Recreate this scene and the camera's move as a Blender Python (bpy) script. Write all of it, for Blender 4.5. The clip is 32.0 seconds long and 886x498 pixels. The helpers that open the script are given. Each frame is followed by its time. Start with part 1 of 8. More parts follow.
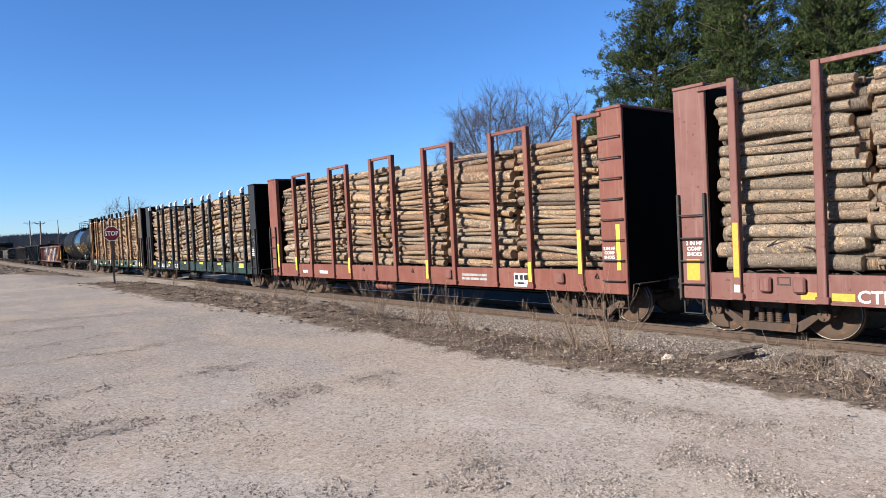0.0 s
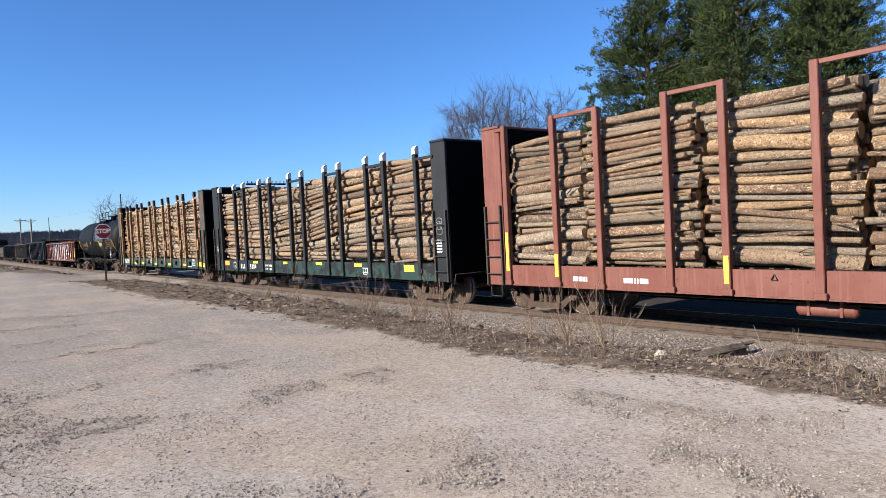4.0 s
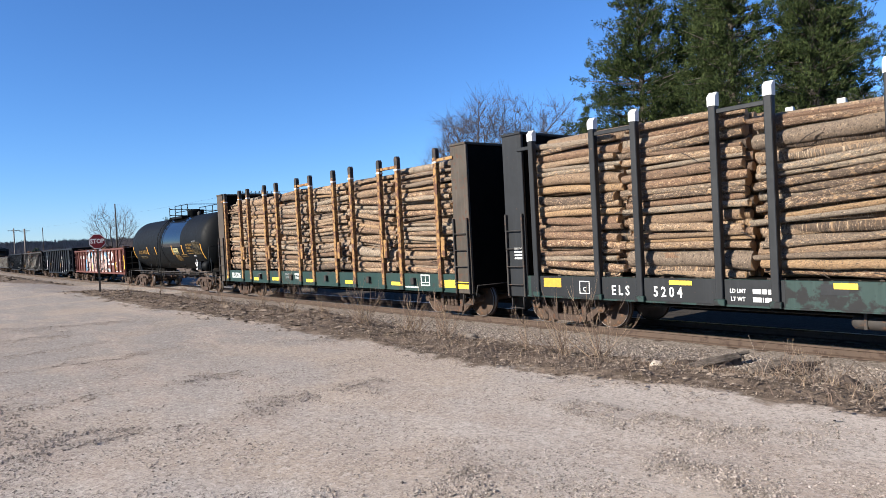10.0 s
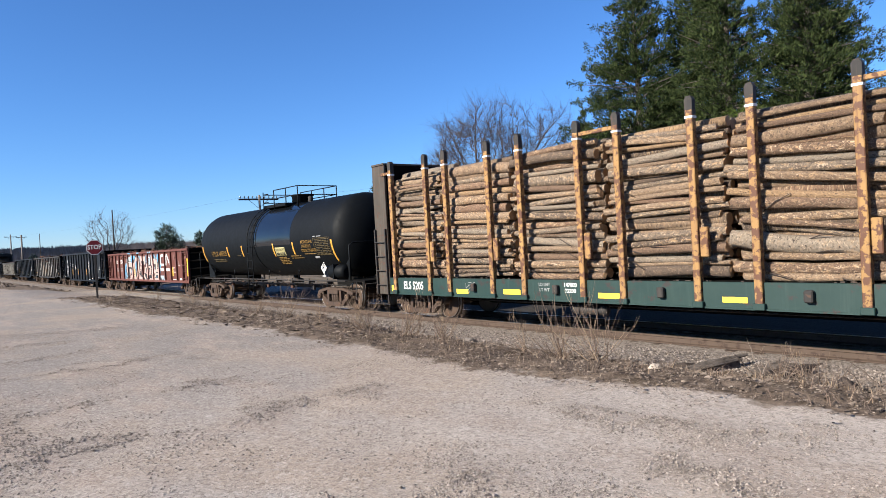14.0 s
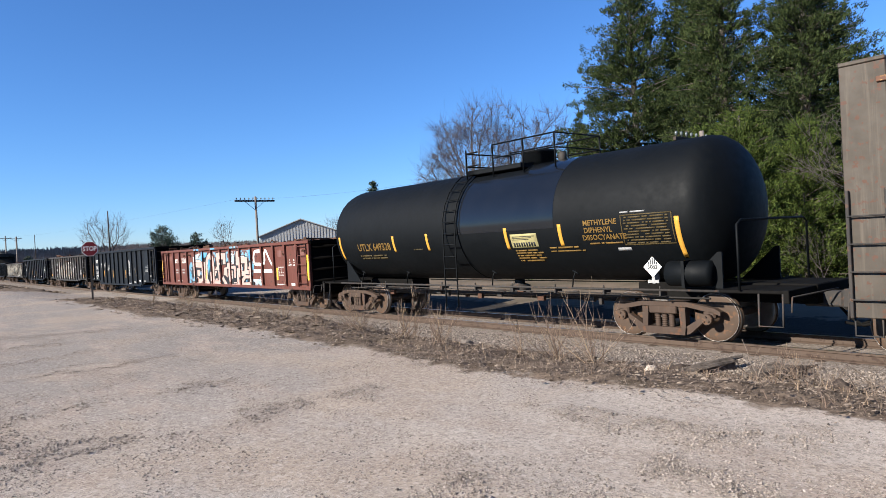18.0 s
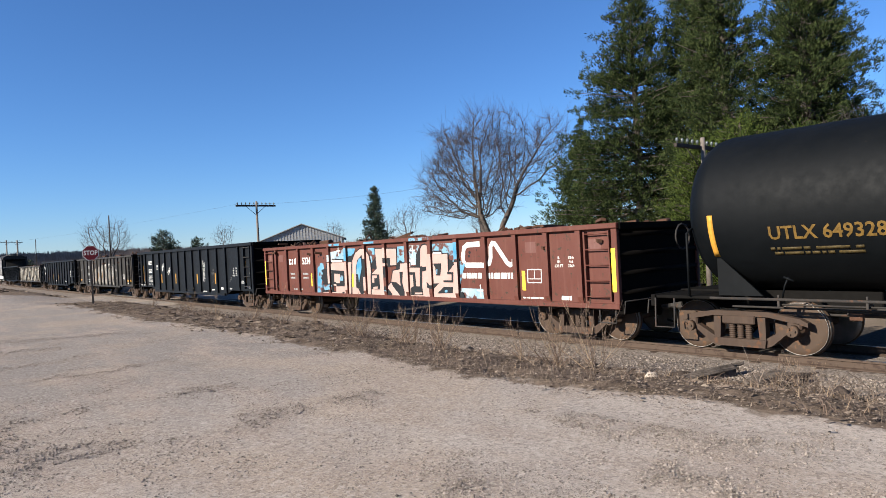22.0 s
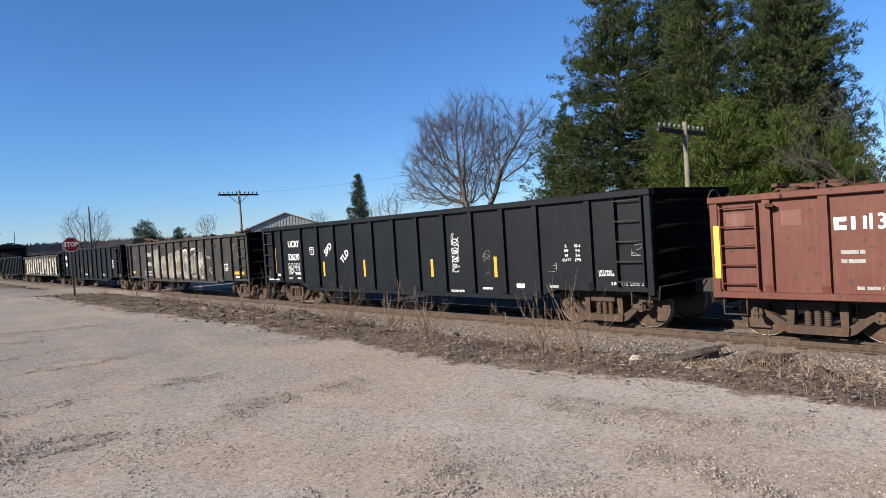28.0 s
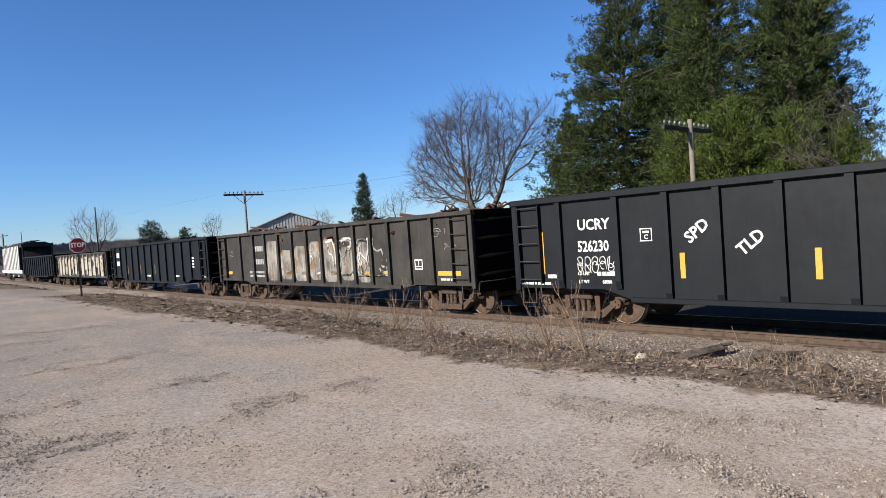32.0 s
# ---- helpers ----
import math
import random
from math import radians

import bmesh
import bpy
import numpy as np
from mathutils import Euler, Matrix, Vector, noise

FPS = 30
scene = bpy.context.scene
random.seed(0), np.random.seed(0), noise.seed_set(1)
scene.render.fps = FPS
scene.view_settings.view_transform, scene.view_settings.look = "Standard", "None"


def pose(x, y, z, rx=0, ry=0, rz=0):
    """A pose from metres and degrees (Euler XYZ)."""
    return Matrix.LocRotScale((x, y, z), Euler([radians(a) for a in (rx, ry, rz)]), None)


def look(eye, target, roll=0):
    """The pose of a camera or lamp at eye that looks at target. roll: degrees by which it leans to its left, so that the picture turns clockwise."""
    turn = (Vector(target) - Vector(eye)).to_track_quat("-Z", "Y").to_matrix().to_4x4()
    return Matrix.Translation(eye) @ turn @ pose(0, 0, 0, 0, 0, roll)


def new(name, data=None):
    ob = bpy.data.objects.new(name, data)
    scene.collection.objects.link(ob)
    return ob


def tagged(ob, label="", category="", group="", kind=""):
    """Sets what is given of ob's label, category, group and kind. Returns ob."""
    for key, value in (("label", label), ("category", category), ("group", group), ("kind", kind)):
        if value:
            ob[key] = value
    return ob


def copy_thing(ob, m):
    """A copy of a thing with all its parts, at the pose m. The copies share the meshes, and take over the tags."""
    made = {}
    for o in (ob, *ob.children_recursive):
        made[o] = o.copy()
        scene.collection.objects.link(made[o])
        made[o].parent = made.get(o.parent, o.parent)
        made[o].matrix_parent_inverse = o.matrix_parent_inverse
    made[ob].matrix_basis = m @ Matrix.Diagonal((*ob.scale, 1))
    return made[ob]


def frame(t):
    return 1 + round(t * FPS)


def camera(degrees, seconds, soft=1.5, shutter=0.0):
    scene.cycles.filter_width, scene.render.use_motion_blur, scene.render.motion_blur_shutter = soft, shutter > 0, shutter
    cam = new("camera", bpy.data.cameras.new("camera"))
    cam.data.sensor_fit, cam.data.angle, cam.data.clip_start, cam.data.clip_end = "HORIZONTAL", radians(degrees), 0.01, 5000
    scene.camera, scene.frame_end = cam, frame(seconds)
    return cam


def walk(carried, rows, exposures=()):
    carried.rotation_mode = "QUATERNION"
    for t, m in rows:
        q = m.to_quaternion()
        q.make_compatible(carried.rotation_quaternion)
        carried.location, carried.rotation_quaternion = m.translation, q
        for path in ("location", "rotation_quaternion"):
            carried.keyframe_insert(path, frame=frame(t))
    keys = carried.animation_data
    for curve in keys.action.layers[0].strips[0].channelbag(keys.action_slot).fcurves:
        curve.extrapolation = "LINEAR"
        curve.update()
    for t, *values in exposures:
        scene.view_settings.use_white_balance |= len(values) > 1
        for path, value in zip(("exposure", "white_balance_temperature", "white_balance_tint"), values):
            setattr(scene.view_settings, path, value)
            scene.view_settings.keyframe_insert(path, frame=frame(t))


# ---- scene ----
# ---------------------------------------------------------------- camera
cam = camera(67.3, 32.0, soft=0.6)
EYE = Vector((0.0, 0.0, 2.19))


def aim(yaw, pitch, roll):
    y, p = radians(yaw), radians(pitch)
    way = Vector((math.sin(y) * math.cos(p), math.cos(y) * math.cos(p), math.sin(p)))
    return look(EYE, EYE + way * 10.0, roll)


walk(cam, [(t, aim(yaw, pitch, roll)) for t, yaw, pitch, roll in (
    (0.0, -51.52, -1.69, -2.88),
    (0.5, -51.32, -1.83, -2.76),
    (1.0, -51.26, -2.01, -2.84),
    (1.5, -51.21, -2.03, -2.86),
    (2.0, -51.16, -2.10, -2.83),
    (2.5, -51.14, -2.04, -2.83),
    (3.0, -50.95, -2.09, -2.89),
    (3.5, -50.93, -2.05, -2.96),
    (5.5, -50.95, -1.69, -3.04),
    (6.0, -50.71, -1.63, -3.26),
    (6.5, -50.88, -1.51, -3.24),
    (7.0, -50.71, -1.47, -3.12),
    (7.5, -50.76, -1.40, -3.00),
    (8.0, -50.76, -1.41, -3.12),
    (8.5, -50.60, -1.41, -3.06),
    (9.0, -50.56, -1.36, -3.01),
    (9.5, -50.61, -1.31, -2.92),
    (10.0, -50.51, -1.13, -2.97),
    (10.5, -50.42, -1.01, -3.07),
    (11.0, -50.54, -0.87, -3.15),
    (11.5, -50.48, -0.75, -3.30),
    (12.0, -50.44, -0.61, -3.24),
    (12.5, -50.27, -0.62, -3.44),
    (13.0, -50.28, -0.64, -3.41),
    (13.5, -50.18, -0.70, -3.24),
    (14.0, -50.30, -0.78, -3.26),
    (14.5, -50.25, -0.79, -3.34),
    (15.0, -50.14, -0.80, -3.25),
    (15.5, -49.92, -0.85, -3.08),
    (17.5, -50.06, -0.70, -3.14),
    (18.0, -49.98, -0.65, -3.23),
    (18.5, -50.07, -0.54, -2.92),
    (19.0, -49.94, -0.30, -2.49),
    (19.5, -50.13, -0.24, -2.53),
    (20.0, -50.05, -0.01, -2.77),
    (20.5, -50.15, 0.00, -3.07),
    (21.0, -50.05, -0.03, -3.18),
    (21.5, -49.95, -0.07, -3.19),
    (22.0, -50.01, -0.17, -3.00),
    (22.5, -50.01, -0.25, -3.12),
    (23.0, -49.71, -0.41, -3.10),
    (23.5, -49.38, -0.55, -3.34),
    (24.0, -49.58, -0.59, -3.33),
    (24.5, -49.34, -0.81, -3.40),
    (25.0, -48.96, -1.04, -3.35),
    (25.5, -48.90, -1.10, -3.39),
    (26.0, -48.99, -1.20, -3.62),
    (26.5, -49.12, -1.29, -3.57),
    (28.5, -48.70, -1.43, -3.77),
    (29.0, -48.87, -1.61, -3.75),
    (29.5, -49.13, -1.71, -3.86),
    (30.0, -48.99, -1.60, -4.10),
    (30.5, -48.97, -1.50, -4.13),
    (31.0, -48.91, -1.51, -4.16),
    (31.5, -48.99, -1.45, -3.97),
    (32.0, -49.22, -1.43, -3.98),
)], exposures=((0.0, 1.54, 5280.0, 12.5), (18.5, 1.54, 5280.0, 12.5), (20.0, 1.48, 5420.0, 12.5), (22.0, 1.34, 5420.0, 12.5), (24.0, 1.26, 5420.0, 12.5), (26.5, 1.26, 5420.0, 12.5), (28.5, 1.31, 5420.0, 12.5), (32.0, 1.31, 5420.0, 12.5)))

# ---------------------------------------------------------------- sun, sky
SUN_EL, SUN_AZ = 26.0, 189.0   # degrees; azimuth clockwise from +y
world = bpy.data.worlds.new("world")
scene.world = world
world.use_nodes = True
wn = world.node_tree.nodes
wn.clear()
sky = wn.new("ShaderNodeTexSky")
sky.sky_type = "NISHITA"
sky.sun_disc = False
sky.sun_elevation = radians(SUN_EL)
sky.sun_rotation = radians(SUN_AZ)
sky.altitude = 300.0
sky.air_density = 1.0
sky.dust_density = 0.0
sky.ozone_density = 6.6
bgn = wn.new("ShaderNodeBackground")
bgn.inputs["Strength"].default_value = 0.05
won = wn.new("ShaderNodeOutputWorld")
world.node_tree.links.new(sky.outputs[0], bgn.inputs[0])
world.node_tree.links.new(bgn.outputs[0], won.inputs[0])
sun = new("sun", bpy.data.lights.new("sun", "SUN"))
sun.data.energy = 5.0
sun.data.angle = radians(0.53)
sun.data.color = (1.0, 0.825, 0.575)
sun_dir = Vector((math.sin(radians(SUN_AZ)) * math.cos(radians(SUN_EL)), math.cos(radians(SUN_AZ)) * math.cos(radians(SUN_EL)), math.sin(radians(SUN_EL))))
sun.matrix_world = look(sun_dir * 60.0, (0, 0, 0))

# ---------------------------------------------------------------- mesh building
class Geo:
    """Collects vertices and faces for one mesh."""

    def __init__(self):
        self.v, self.f, self.m, self.s = [], [], [], []

    def face(self, ids, m=0, s=False):
        self.f.append(tuple(ids))
        self.m.append(m)
        self.s.append(s)

    def box(self, x0, y0, z0, x1, y1, z1, m=0, c=0.0, mat=None):
        lo, hi = (min(x0, x1), min(y0, y1), min(z0, z1)), (max(x0, x1), max(y0, y1), max(z0, z1))
        b = len(self.v)
        if c <= 0:
            pts = [(a[0], d[1], e[2]) for e in (lo, hi) for d in (lo, hi) for a in (lo, hi)]
            fs = [(0, 2, 3, 1), (4, 5, 7, 6), (0, 1, 5, 4), (2, 6, 7, 3), (0, 4, 6, 2), (1, 3, 7, 5)]
        else:
            c = min([c] + [(hi[k] - lo[k]) * 0.45 for k in range(3)])
            pts, idx = [], {}
            for sx in (0, 1):
                for sy in (0, 1):
                    for sz in (0, 1):
                        sg = (sx, sy, sz)
                        for k in range(3):
                            q = [hi[a] if sg[a] else lo[a] for a in range(3)]
                            for a in range(3):
                                if a != k:
                                    q[a] += -c if sg[a] else c
                            idx[sg, k] = len(pts)
                            pts.append(tuple(q))
            fs = []
            for k in range(3):
                i, j = (k + 1) % 3, (k + 2) % 3
                for s in (0, 1):
                    ring = []
                    for si, sj in ((0, 0), (1, 0), (1, 1), (0, 1)):
                        sg = [0, 0, 0]
                        sg[k], sg[i], sg[j] = s, si, sj
                        ring.append(idx[tuple(sg), k])
                    fs.append(ring if s else ring[::-1])
            for k in range(3):
                i, j = (k + 1) % 3, (k + 2) % 3
                for si in (0, 1):
                    for sj in (0, 1):
                        a, d = [0, 0, 0], [0, 0, 0]
                        a[i] = d[i] = si
                        a[j] = d[j] = sj
                        a[k], d[k] = 0, 1
                        a, d = tuple(a), tuple(d)
                        q = [idx[a, i], idx[d, i], idx[d, j], idx[a, j]]
                        fs.append(q if si != sj else q[::-1])
            for sg in [(x, y, z) for x in (0, 1) for y in (0, 1) for z in (0, 1)]:
                q = [idx[sg, 0], idx[sg, 1], idx[sg, 2]]
                fs.append(q if sum(sg) % 2 else q[::-1])
        if mat is not None:
            pts = [tuple(mat @ Vector(q)) for q in pts]
        self.v += pts
        for q in fs:
            self.face([b + i for i in q], m)
        return self

    def tube(self, pts, rads, n=6, m=0, caps=True, smooth=True, cap_m=None):
        pts = [Vector(q) for q in pts]
        if not isinstance(rads, (list, tuple)):
            rads = [rads] * len(pts)
        b = len(self.v)
        prev = None
        for k, q in enumerate(pts):
            way = (pts[min(k + 1, len(pts) - 1)] - pts[max(k - 1, 0)])
            way = way.normalized() if way.length > 1e-9 else Vector((0, 0, 1))
            if prev is None:
                side = way.orthogonal().normalized()
            else:
                side = (prev - way * prev.dot(way))
                side = side.normalized() if side.length > 1e-6 else way.orthogonal().normalized()
            prev = side
            up = way.cross(side)
            for i in range(n):
                a = 2 * math.pi * i / n
                self.v.append(tuple(q + (side * math.cos(a) + up * math.sin(a)) * rads[k]))
        for k in range(len(pts) - 1):
            for i in range(n):
                j = (i + 1) % n
                self.face((b + k * n + i, b + k * n + j, b + (k + 1) * n + j, b + (k + 1) * n + i), m, smooth)
        if caps:
            cm = m if cap_m is None else cap_m
            self.face([b + i for i in range(n)][::-1], cm)
            self.face([b + (len(pts) - 1) * n + i for i in range(n)], cm)
        return self

    def prism(self, poly, axis, a, b, m=0):
        """A flat outline pushed along an axis ('x', 'y' or 'z') from a to b."""
        k = "xyz".index(axis)
        s = len(self.v)
        n = len(poly)
        for h in (a, b):
            for q in poly:
                w = list(q)
                w.insert(k, h)
                self.v.append(tuple(w))
        self.face([s + i for i in range(n)], m)
        self.face([s + n + i for i in range(n)][::-1], m)
        for i in range(n):
            j = (i + 1) % n
            self.face((s + i, s + n + i, s + n + j, s + j), m)
        return self

    def lathe(self, prof, centre, axis, n=20, m=0, smooth=True):
        """Rings of (distance along axis, radius) round an axis through centre."""
        k = "xyz".index(axis)
        i1, i2 = (k + 1) % 3, (k + 2) % 3
        b = len(self.v)
        for d, r in prof:
            for i in range(n):
                a = 2 * math.pi * i / n
                w = [0, 0, 0]
                w[k], w[i1], w[i2] = centre[k] + d, centre[i1] + r * math.cos(a), centre[i2] + r * math.sin(a)
                self.v.append(tuple(w))
        for t in range(len(prof) - 1):
            for i in range(n):
                j = (i + 1) % n
                self.face((b + t * n + i, b + t * n + j, b + (t + 1) * n + j, b + (t + 1) * n + i), m, smooth)
        self.face([b + i for i in range(n)][::-1], m)
        self.face([b + (len(prof) - 1) * n + i for i in range(n)], m)
        return self

    def mesh(self, name, mats, fix=True):
        me = bpy.data.meshes.new(name)
        me.from_pydata(self.v, [], self.f)
        for q in mats:
            me.materials.append(q)
        me.polygons.foreach_set("material_index", self.m)
        me.polygons.foreach_set("use_smooth", self.s)
        if fix:
            bm = bmesh.new()
            bm.from_mesh(me)
            bmesh.ops.recalc_face_normals(bm, faces=bm.faces)
            bm.to_mesh(me)
            bm.free()
        me.update()
        return me


def part(name, geo, mats, parent=None, label="", at=None, fix=True):
    """One mesh object, under a thing or a part."""
    mats = mats if isinstance(mats, (list, tuple)) else [mats]
    me = geo.mesh(name, mats, fix) if isinstance(geo, Geo) else geo
    ob = new(name, me)
    if parent is not None:
        ob.parent = parent
    if at is not None:
        ob.matrix_basis = at
    if label:
        ob["label"] = label
    return ob


def thing(name, label, category, group="", kind="", at=None):
    ob = new(name)
    ob.empty_display_size = 0.3
    if at is not None:
        ob.matrix_basis = at
    return tagged(ob, label, category, group, kind)


def text_mesh(words, size, mat, extrude=0.002, align="CENTER", squeeze=1.0):
    cu = bpy.data.curves.new("writing", "FONT")
    cu.body, cu.size, cu.extrude, cu.align_x, cu.align_y = words, size, extrude, align, "CENTER"
    cu.resolution_u = 2
    cu.offset = size * 0.02
    ob = new("writing", cu)
    me = bpy.data.meshes.new_from_object(ob.evaluated_get(bpy.context.evaluated_depsgraph_get()))
    bpy.data.objects.remove(ob)
    bpy.data.curves.remove(cu)
    me.materials.clear()
    me.materials.append(mat)
    me.transform(Matrix.Diagonal((squeeze, 1, 1, 1)))
    return me


# ---------------------------------------------------------------- materials
def tree_of(name):
    m = bpy.data.materials.new(name)
    m.use_nodes = True
    nt = m.node_tree
    return m, nt, nt.nodes["Principled BSDF"]


def N(nt, kind, **vals):
    n = nt.nodes.new(kind)
    for k, v in vals.items():
        n.inputs[k.replace("_", " ")].default_value = v
    return n


def coords(nt, space="Object", shift=False):
    tc = nt.nodes.new("ShaderNodeTexCoord")
    out = tc.outputs[space]
    if shift:
        oi = nt.nodes.new("ShaderNodeObjectInfo")
        mu = nt.nodes.new("ShaderNodeMath")
        mu.operation = "MULTIPLY"
        mu.inputs[1].default_value = 57.0
        nt.links.new(oi.outputs["Random"], mu.inputs[0])
        ad = nt.nodes.new("ShaderNodeVectorMath")
        ad.operation = "ADD"
        nt.links.new(out, ad.inputs[0])
        nt.links.new(mu.outputs[0], ad.inputs[1])
        out = ad.outputs[0]
    return out


def noise_fac(nt, vec, scale, lo=0.4, hi=0.6, detail=4.0, stretch=None, rough=0.6):
    if stretch:
        mp = nt.nodes.new("ShaderNodeMapping")
        mp.inputs["Scale"].default_value = stretch
        nt.links.new(vec, mp.inputs[0])
        vec = mp.outputs[0]
    n = N(nt, "ShaderNodeTexNoise", Scale=scale, Detail=detail, Roughness=rough)
    nt.links.new(vec, n.inputs["Vector"])
    r = nt.nodes.new("ShaderNodeMapRange")
    r.inputs["From Min"].default_value, r.inputs["From Max"].default_value = lo, hi
    nt.links.new(n.outputs["Fac"], r.inputs["Value"])
    return r.outputs["Result"], n.outputs["Fac"]


def mixc(nt, fac, a, b):
    mx = nt.nodes.new("ShaderNodeMix")
    mx.data_type = "RGBA"
    for sock, val in ((0, fac), (6, a), (7, b)):
        if isinstance(val, (int, float)):
            mx.inputs[sock].default_value = val
        elif isinstance(val, tuple):
            mx.inputs[sock].default_value = (*val, 1.0)
        else:
            nt.links.new(val, mx.inputs[sock])
    return mx.outputs[2]


def bump(nt, bs, height, strength, dist):
    b = nt.nodes.new("ShaderNodeBump")
    b.inputs["Strength"].default_value, b.inputs["Distance"].default_value = strength, dist
    nt.links.new(height, b.inputs["Height"])
    nt.links.new(b.outputs[0], bs.inputs["Normal"])


def painted(name, col, worn, rough=0.55, rust=(0.16, 0.07, 0.035), rust_lo=0.62, streak=True, fade=0.5, metal=0.0, grain=9.0, shift=False, spec=0.3):
    """Weathered paint on steel: faded patches, vertical streaks, rust spots."""
    m, nt, bs = tree_of(name)
    vec = coords(nt, shift=shift)
    f1, raw1 = noise_fac(nt, vec, 1.3, 0.35, 0.7)
    c = mixc(nt, f1, col, tuple(a + (b - a) * fade for a, b in zip(col, worn)))
    if streak:
        f2, _ = noise_fac(nt, vec, 3.0, 0.52, 0.78, 3.0, (4.0, 4.0, 0.22))
        c = mixc(nt, f2, c, worn)
    f3, raw3 = noise_fac(nt, vec, grain, rust_lo, rust_lo + 0.05, 6.0)
    c = mixc(nt, f3, c, rust)
    nt.links.new(c, bs.inputs["Base Color"])
    rr, _ = noise_fac(nt, vec, 6.0, 0.0, 1.0)
    mr = nt.nodes.new("ShaderNodeMapRange")
    mr.inputs["To Min"].default_value, mr.inputs["To Max"].default_value = rough - 0.12, rough + 0.18
    nt.links.new(rr, mr.inputs["Value"])
    nt.links.new(mr.outputs[0], bs.inputs["Roughness"])
    bs.inputs["Metallic"].default_value = metal
    bs.inputs["Specular IOR Level"].default_value = spec
    bump(nt, bs, raw3, 0.25, 0.006)
    return m


def plain(name, col, rough=0.6, metal=0.0, col2=None, scale=8.0, bumpy=0.0):
    m, nt, bs = tree_of(name)
    vec = coords(nt)
    f, raw = noise_fac(nt, vec, scale, 0.3, 0.7)
    col2 = col2 or tuple(a * 0.72 for a in col)
    nt.links.new(mixc(nt, f, col, col2), bs.inputs["Base Color"])
    bs.inputs["Roughness"].default_value, bs.inputs["Metallic"].default_value = rough, metal
    bs.inputs["Specular IOR Level"].default_value = 0.5 if rough < 0.4 else 0.2
    if bumpy:
        bump(nt, bs, raw, 0.5, bumpy)
    return m


M = {}
M["red"] = painted("oxide_red_paint", (0.098, 0.03, 0.0195), (0.148, 0.066, 0.048), 0.6, (0.07, 0.027, 0.0156), 0.63)
M["red_faded"] = painted("faded_red_paint", (0.098, 0.039, 0.031), (0.14, 0.078, 0.066), 0.65, (0.062, 0.027, 0.0195), 0.62)
M["brown_grey"] = painted("brown_grey_paint", (0.033, 0.027, 0.02), (0.074, 0.061, 0.047), 0.65, (0.055, 0.027, 0.0156), 0.57)
M["black"] = painted("black_blue_paint", (0.0047, 0.0059, 0.0074), (0.0125, 0.014, 0.0164), 0.58, (0.039, 0.023, 0.0156), 0.66)
M["green"] = painted("green_paint", (0.0078, 0.024, 0.021), (0.0187, 0.037, 0.032), 0.55, (0.023, 0.0195, 0.0172), 0.6, grain=4.0)
M["green_dark"] = painted("flaked_dark_green_paint", (0.0086, 0.023, 0.0195), (0.0187, 0.036, 0.032), 0.55, (0.0047, 0.0051, 0.0055), 0.5, grain=3.0)
M["yellow_worn"] = painted("worn_yellow_paint", (0.25, 0.148, 0.047), (0.117, 0.058, 0.027), 0.65, (0.078, 0.036, 0.0195), 0.48, grain=9.0)
M["tank"] = painted("tank_black_paint", (0.0013, 0.002, 0.0027), (0.0027, 0.0035, 0.0044), 0.6, (0.0109, 0.0094, 0.0078), 0.72, fade=0.8, spec=0.12)
M["tank_gloss"] = plain("fresh_gloss_black", (0.004, 0.005, 0.007), 0.16, 0.0, (0.006, 0.007, 0.009), 1.5)
M["gon_red"] = painted("gondola_red_paint", (0.072, 0.02, 0.0125), (0.101, 0.039, 0.027), 0.6, (0.035, 0.023, 0.014), 0.61)
M["gon_black"] = painted("gondola_black_paint", (0.0033, 0.0044, 0.0064), (0.0064, 0.0082, 0.0108), 0.55, (0.0172, 0.014, 0.0109), 0.74, fade=0.9, spec=0.16)
M["gon_dirty"] = painted("dirty_black_paint", (0.0094, 0.0094, 0.009), (0.035, 0.031, 0.027), 0.65, (0.031, 0.0187, 0.0125), 0.6, fade=0.8)
M["gon_grey"] = painted("rust_grey_paint", (0.234, 0.218, 0.179), (0.328, 0.312, 0.265), 0.65, (0.062, 0.039, 0.027), 0.55, grain=3.0)
M["hopper"] = painted("light_grey_paint", (0.429, 0.429, 0.413), (0.328, 0.32, 0.304), 0.6, (0.234, 0.172, 0.133), 0.62)
M["truck"] = painted("truck_steel", (0.02, 0.0187, 0.0179), (0.043, 0.036, 0.03), 0.75, (0.058, 0.034, 0.022), 0.58)
M["truck_frame"] = painted("cast_truck_steel", (0.0360, 0.0230, 0.0158), (0.0533, 0.0346, 0.0230), 0.75, (0.0684, 0.0324, 0.0158), 0.6, grain=5.0)
M["wheel"] = painted("wheel_steel", (0.0429, 0.0273, 0.0172), (0.0663, 0.0429, 0.0265), 0.7, (0.0780, 0.0406, 0.0195), 0.56, streak=False)
M["tread"] = plain("bright_tread", (0.26, 0.24, 0.22), 0.5, 1.0)
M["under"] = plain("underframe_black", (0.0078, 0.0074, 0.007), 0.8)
M["yellow"] = plain("reflective_yellow", (0.85, 0.6, 0.03), 0.5, 0.0, (0.75, 0.5, 0.03), 20.0)
M["amber"] = plain("reflective_amber", (0.484, 0.257, 0.031), 0.5, 0.0, (0.39, 0.195, 0.023), 20.0)
M["white"] = plain("white_paint", (0.585, 0.585, 0.562), 0.6, 0.0, (0.468, 0.468, 0.445), 14.0)
M["white_faint"] = plain("faint_white_paint", (0.281, 0.281, 0.273), 0.7, 0.0, (0.156, 0.156, 0.156), 20.0)
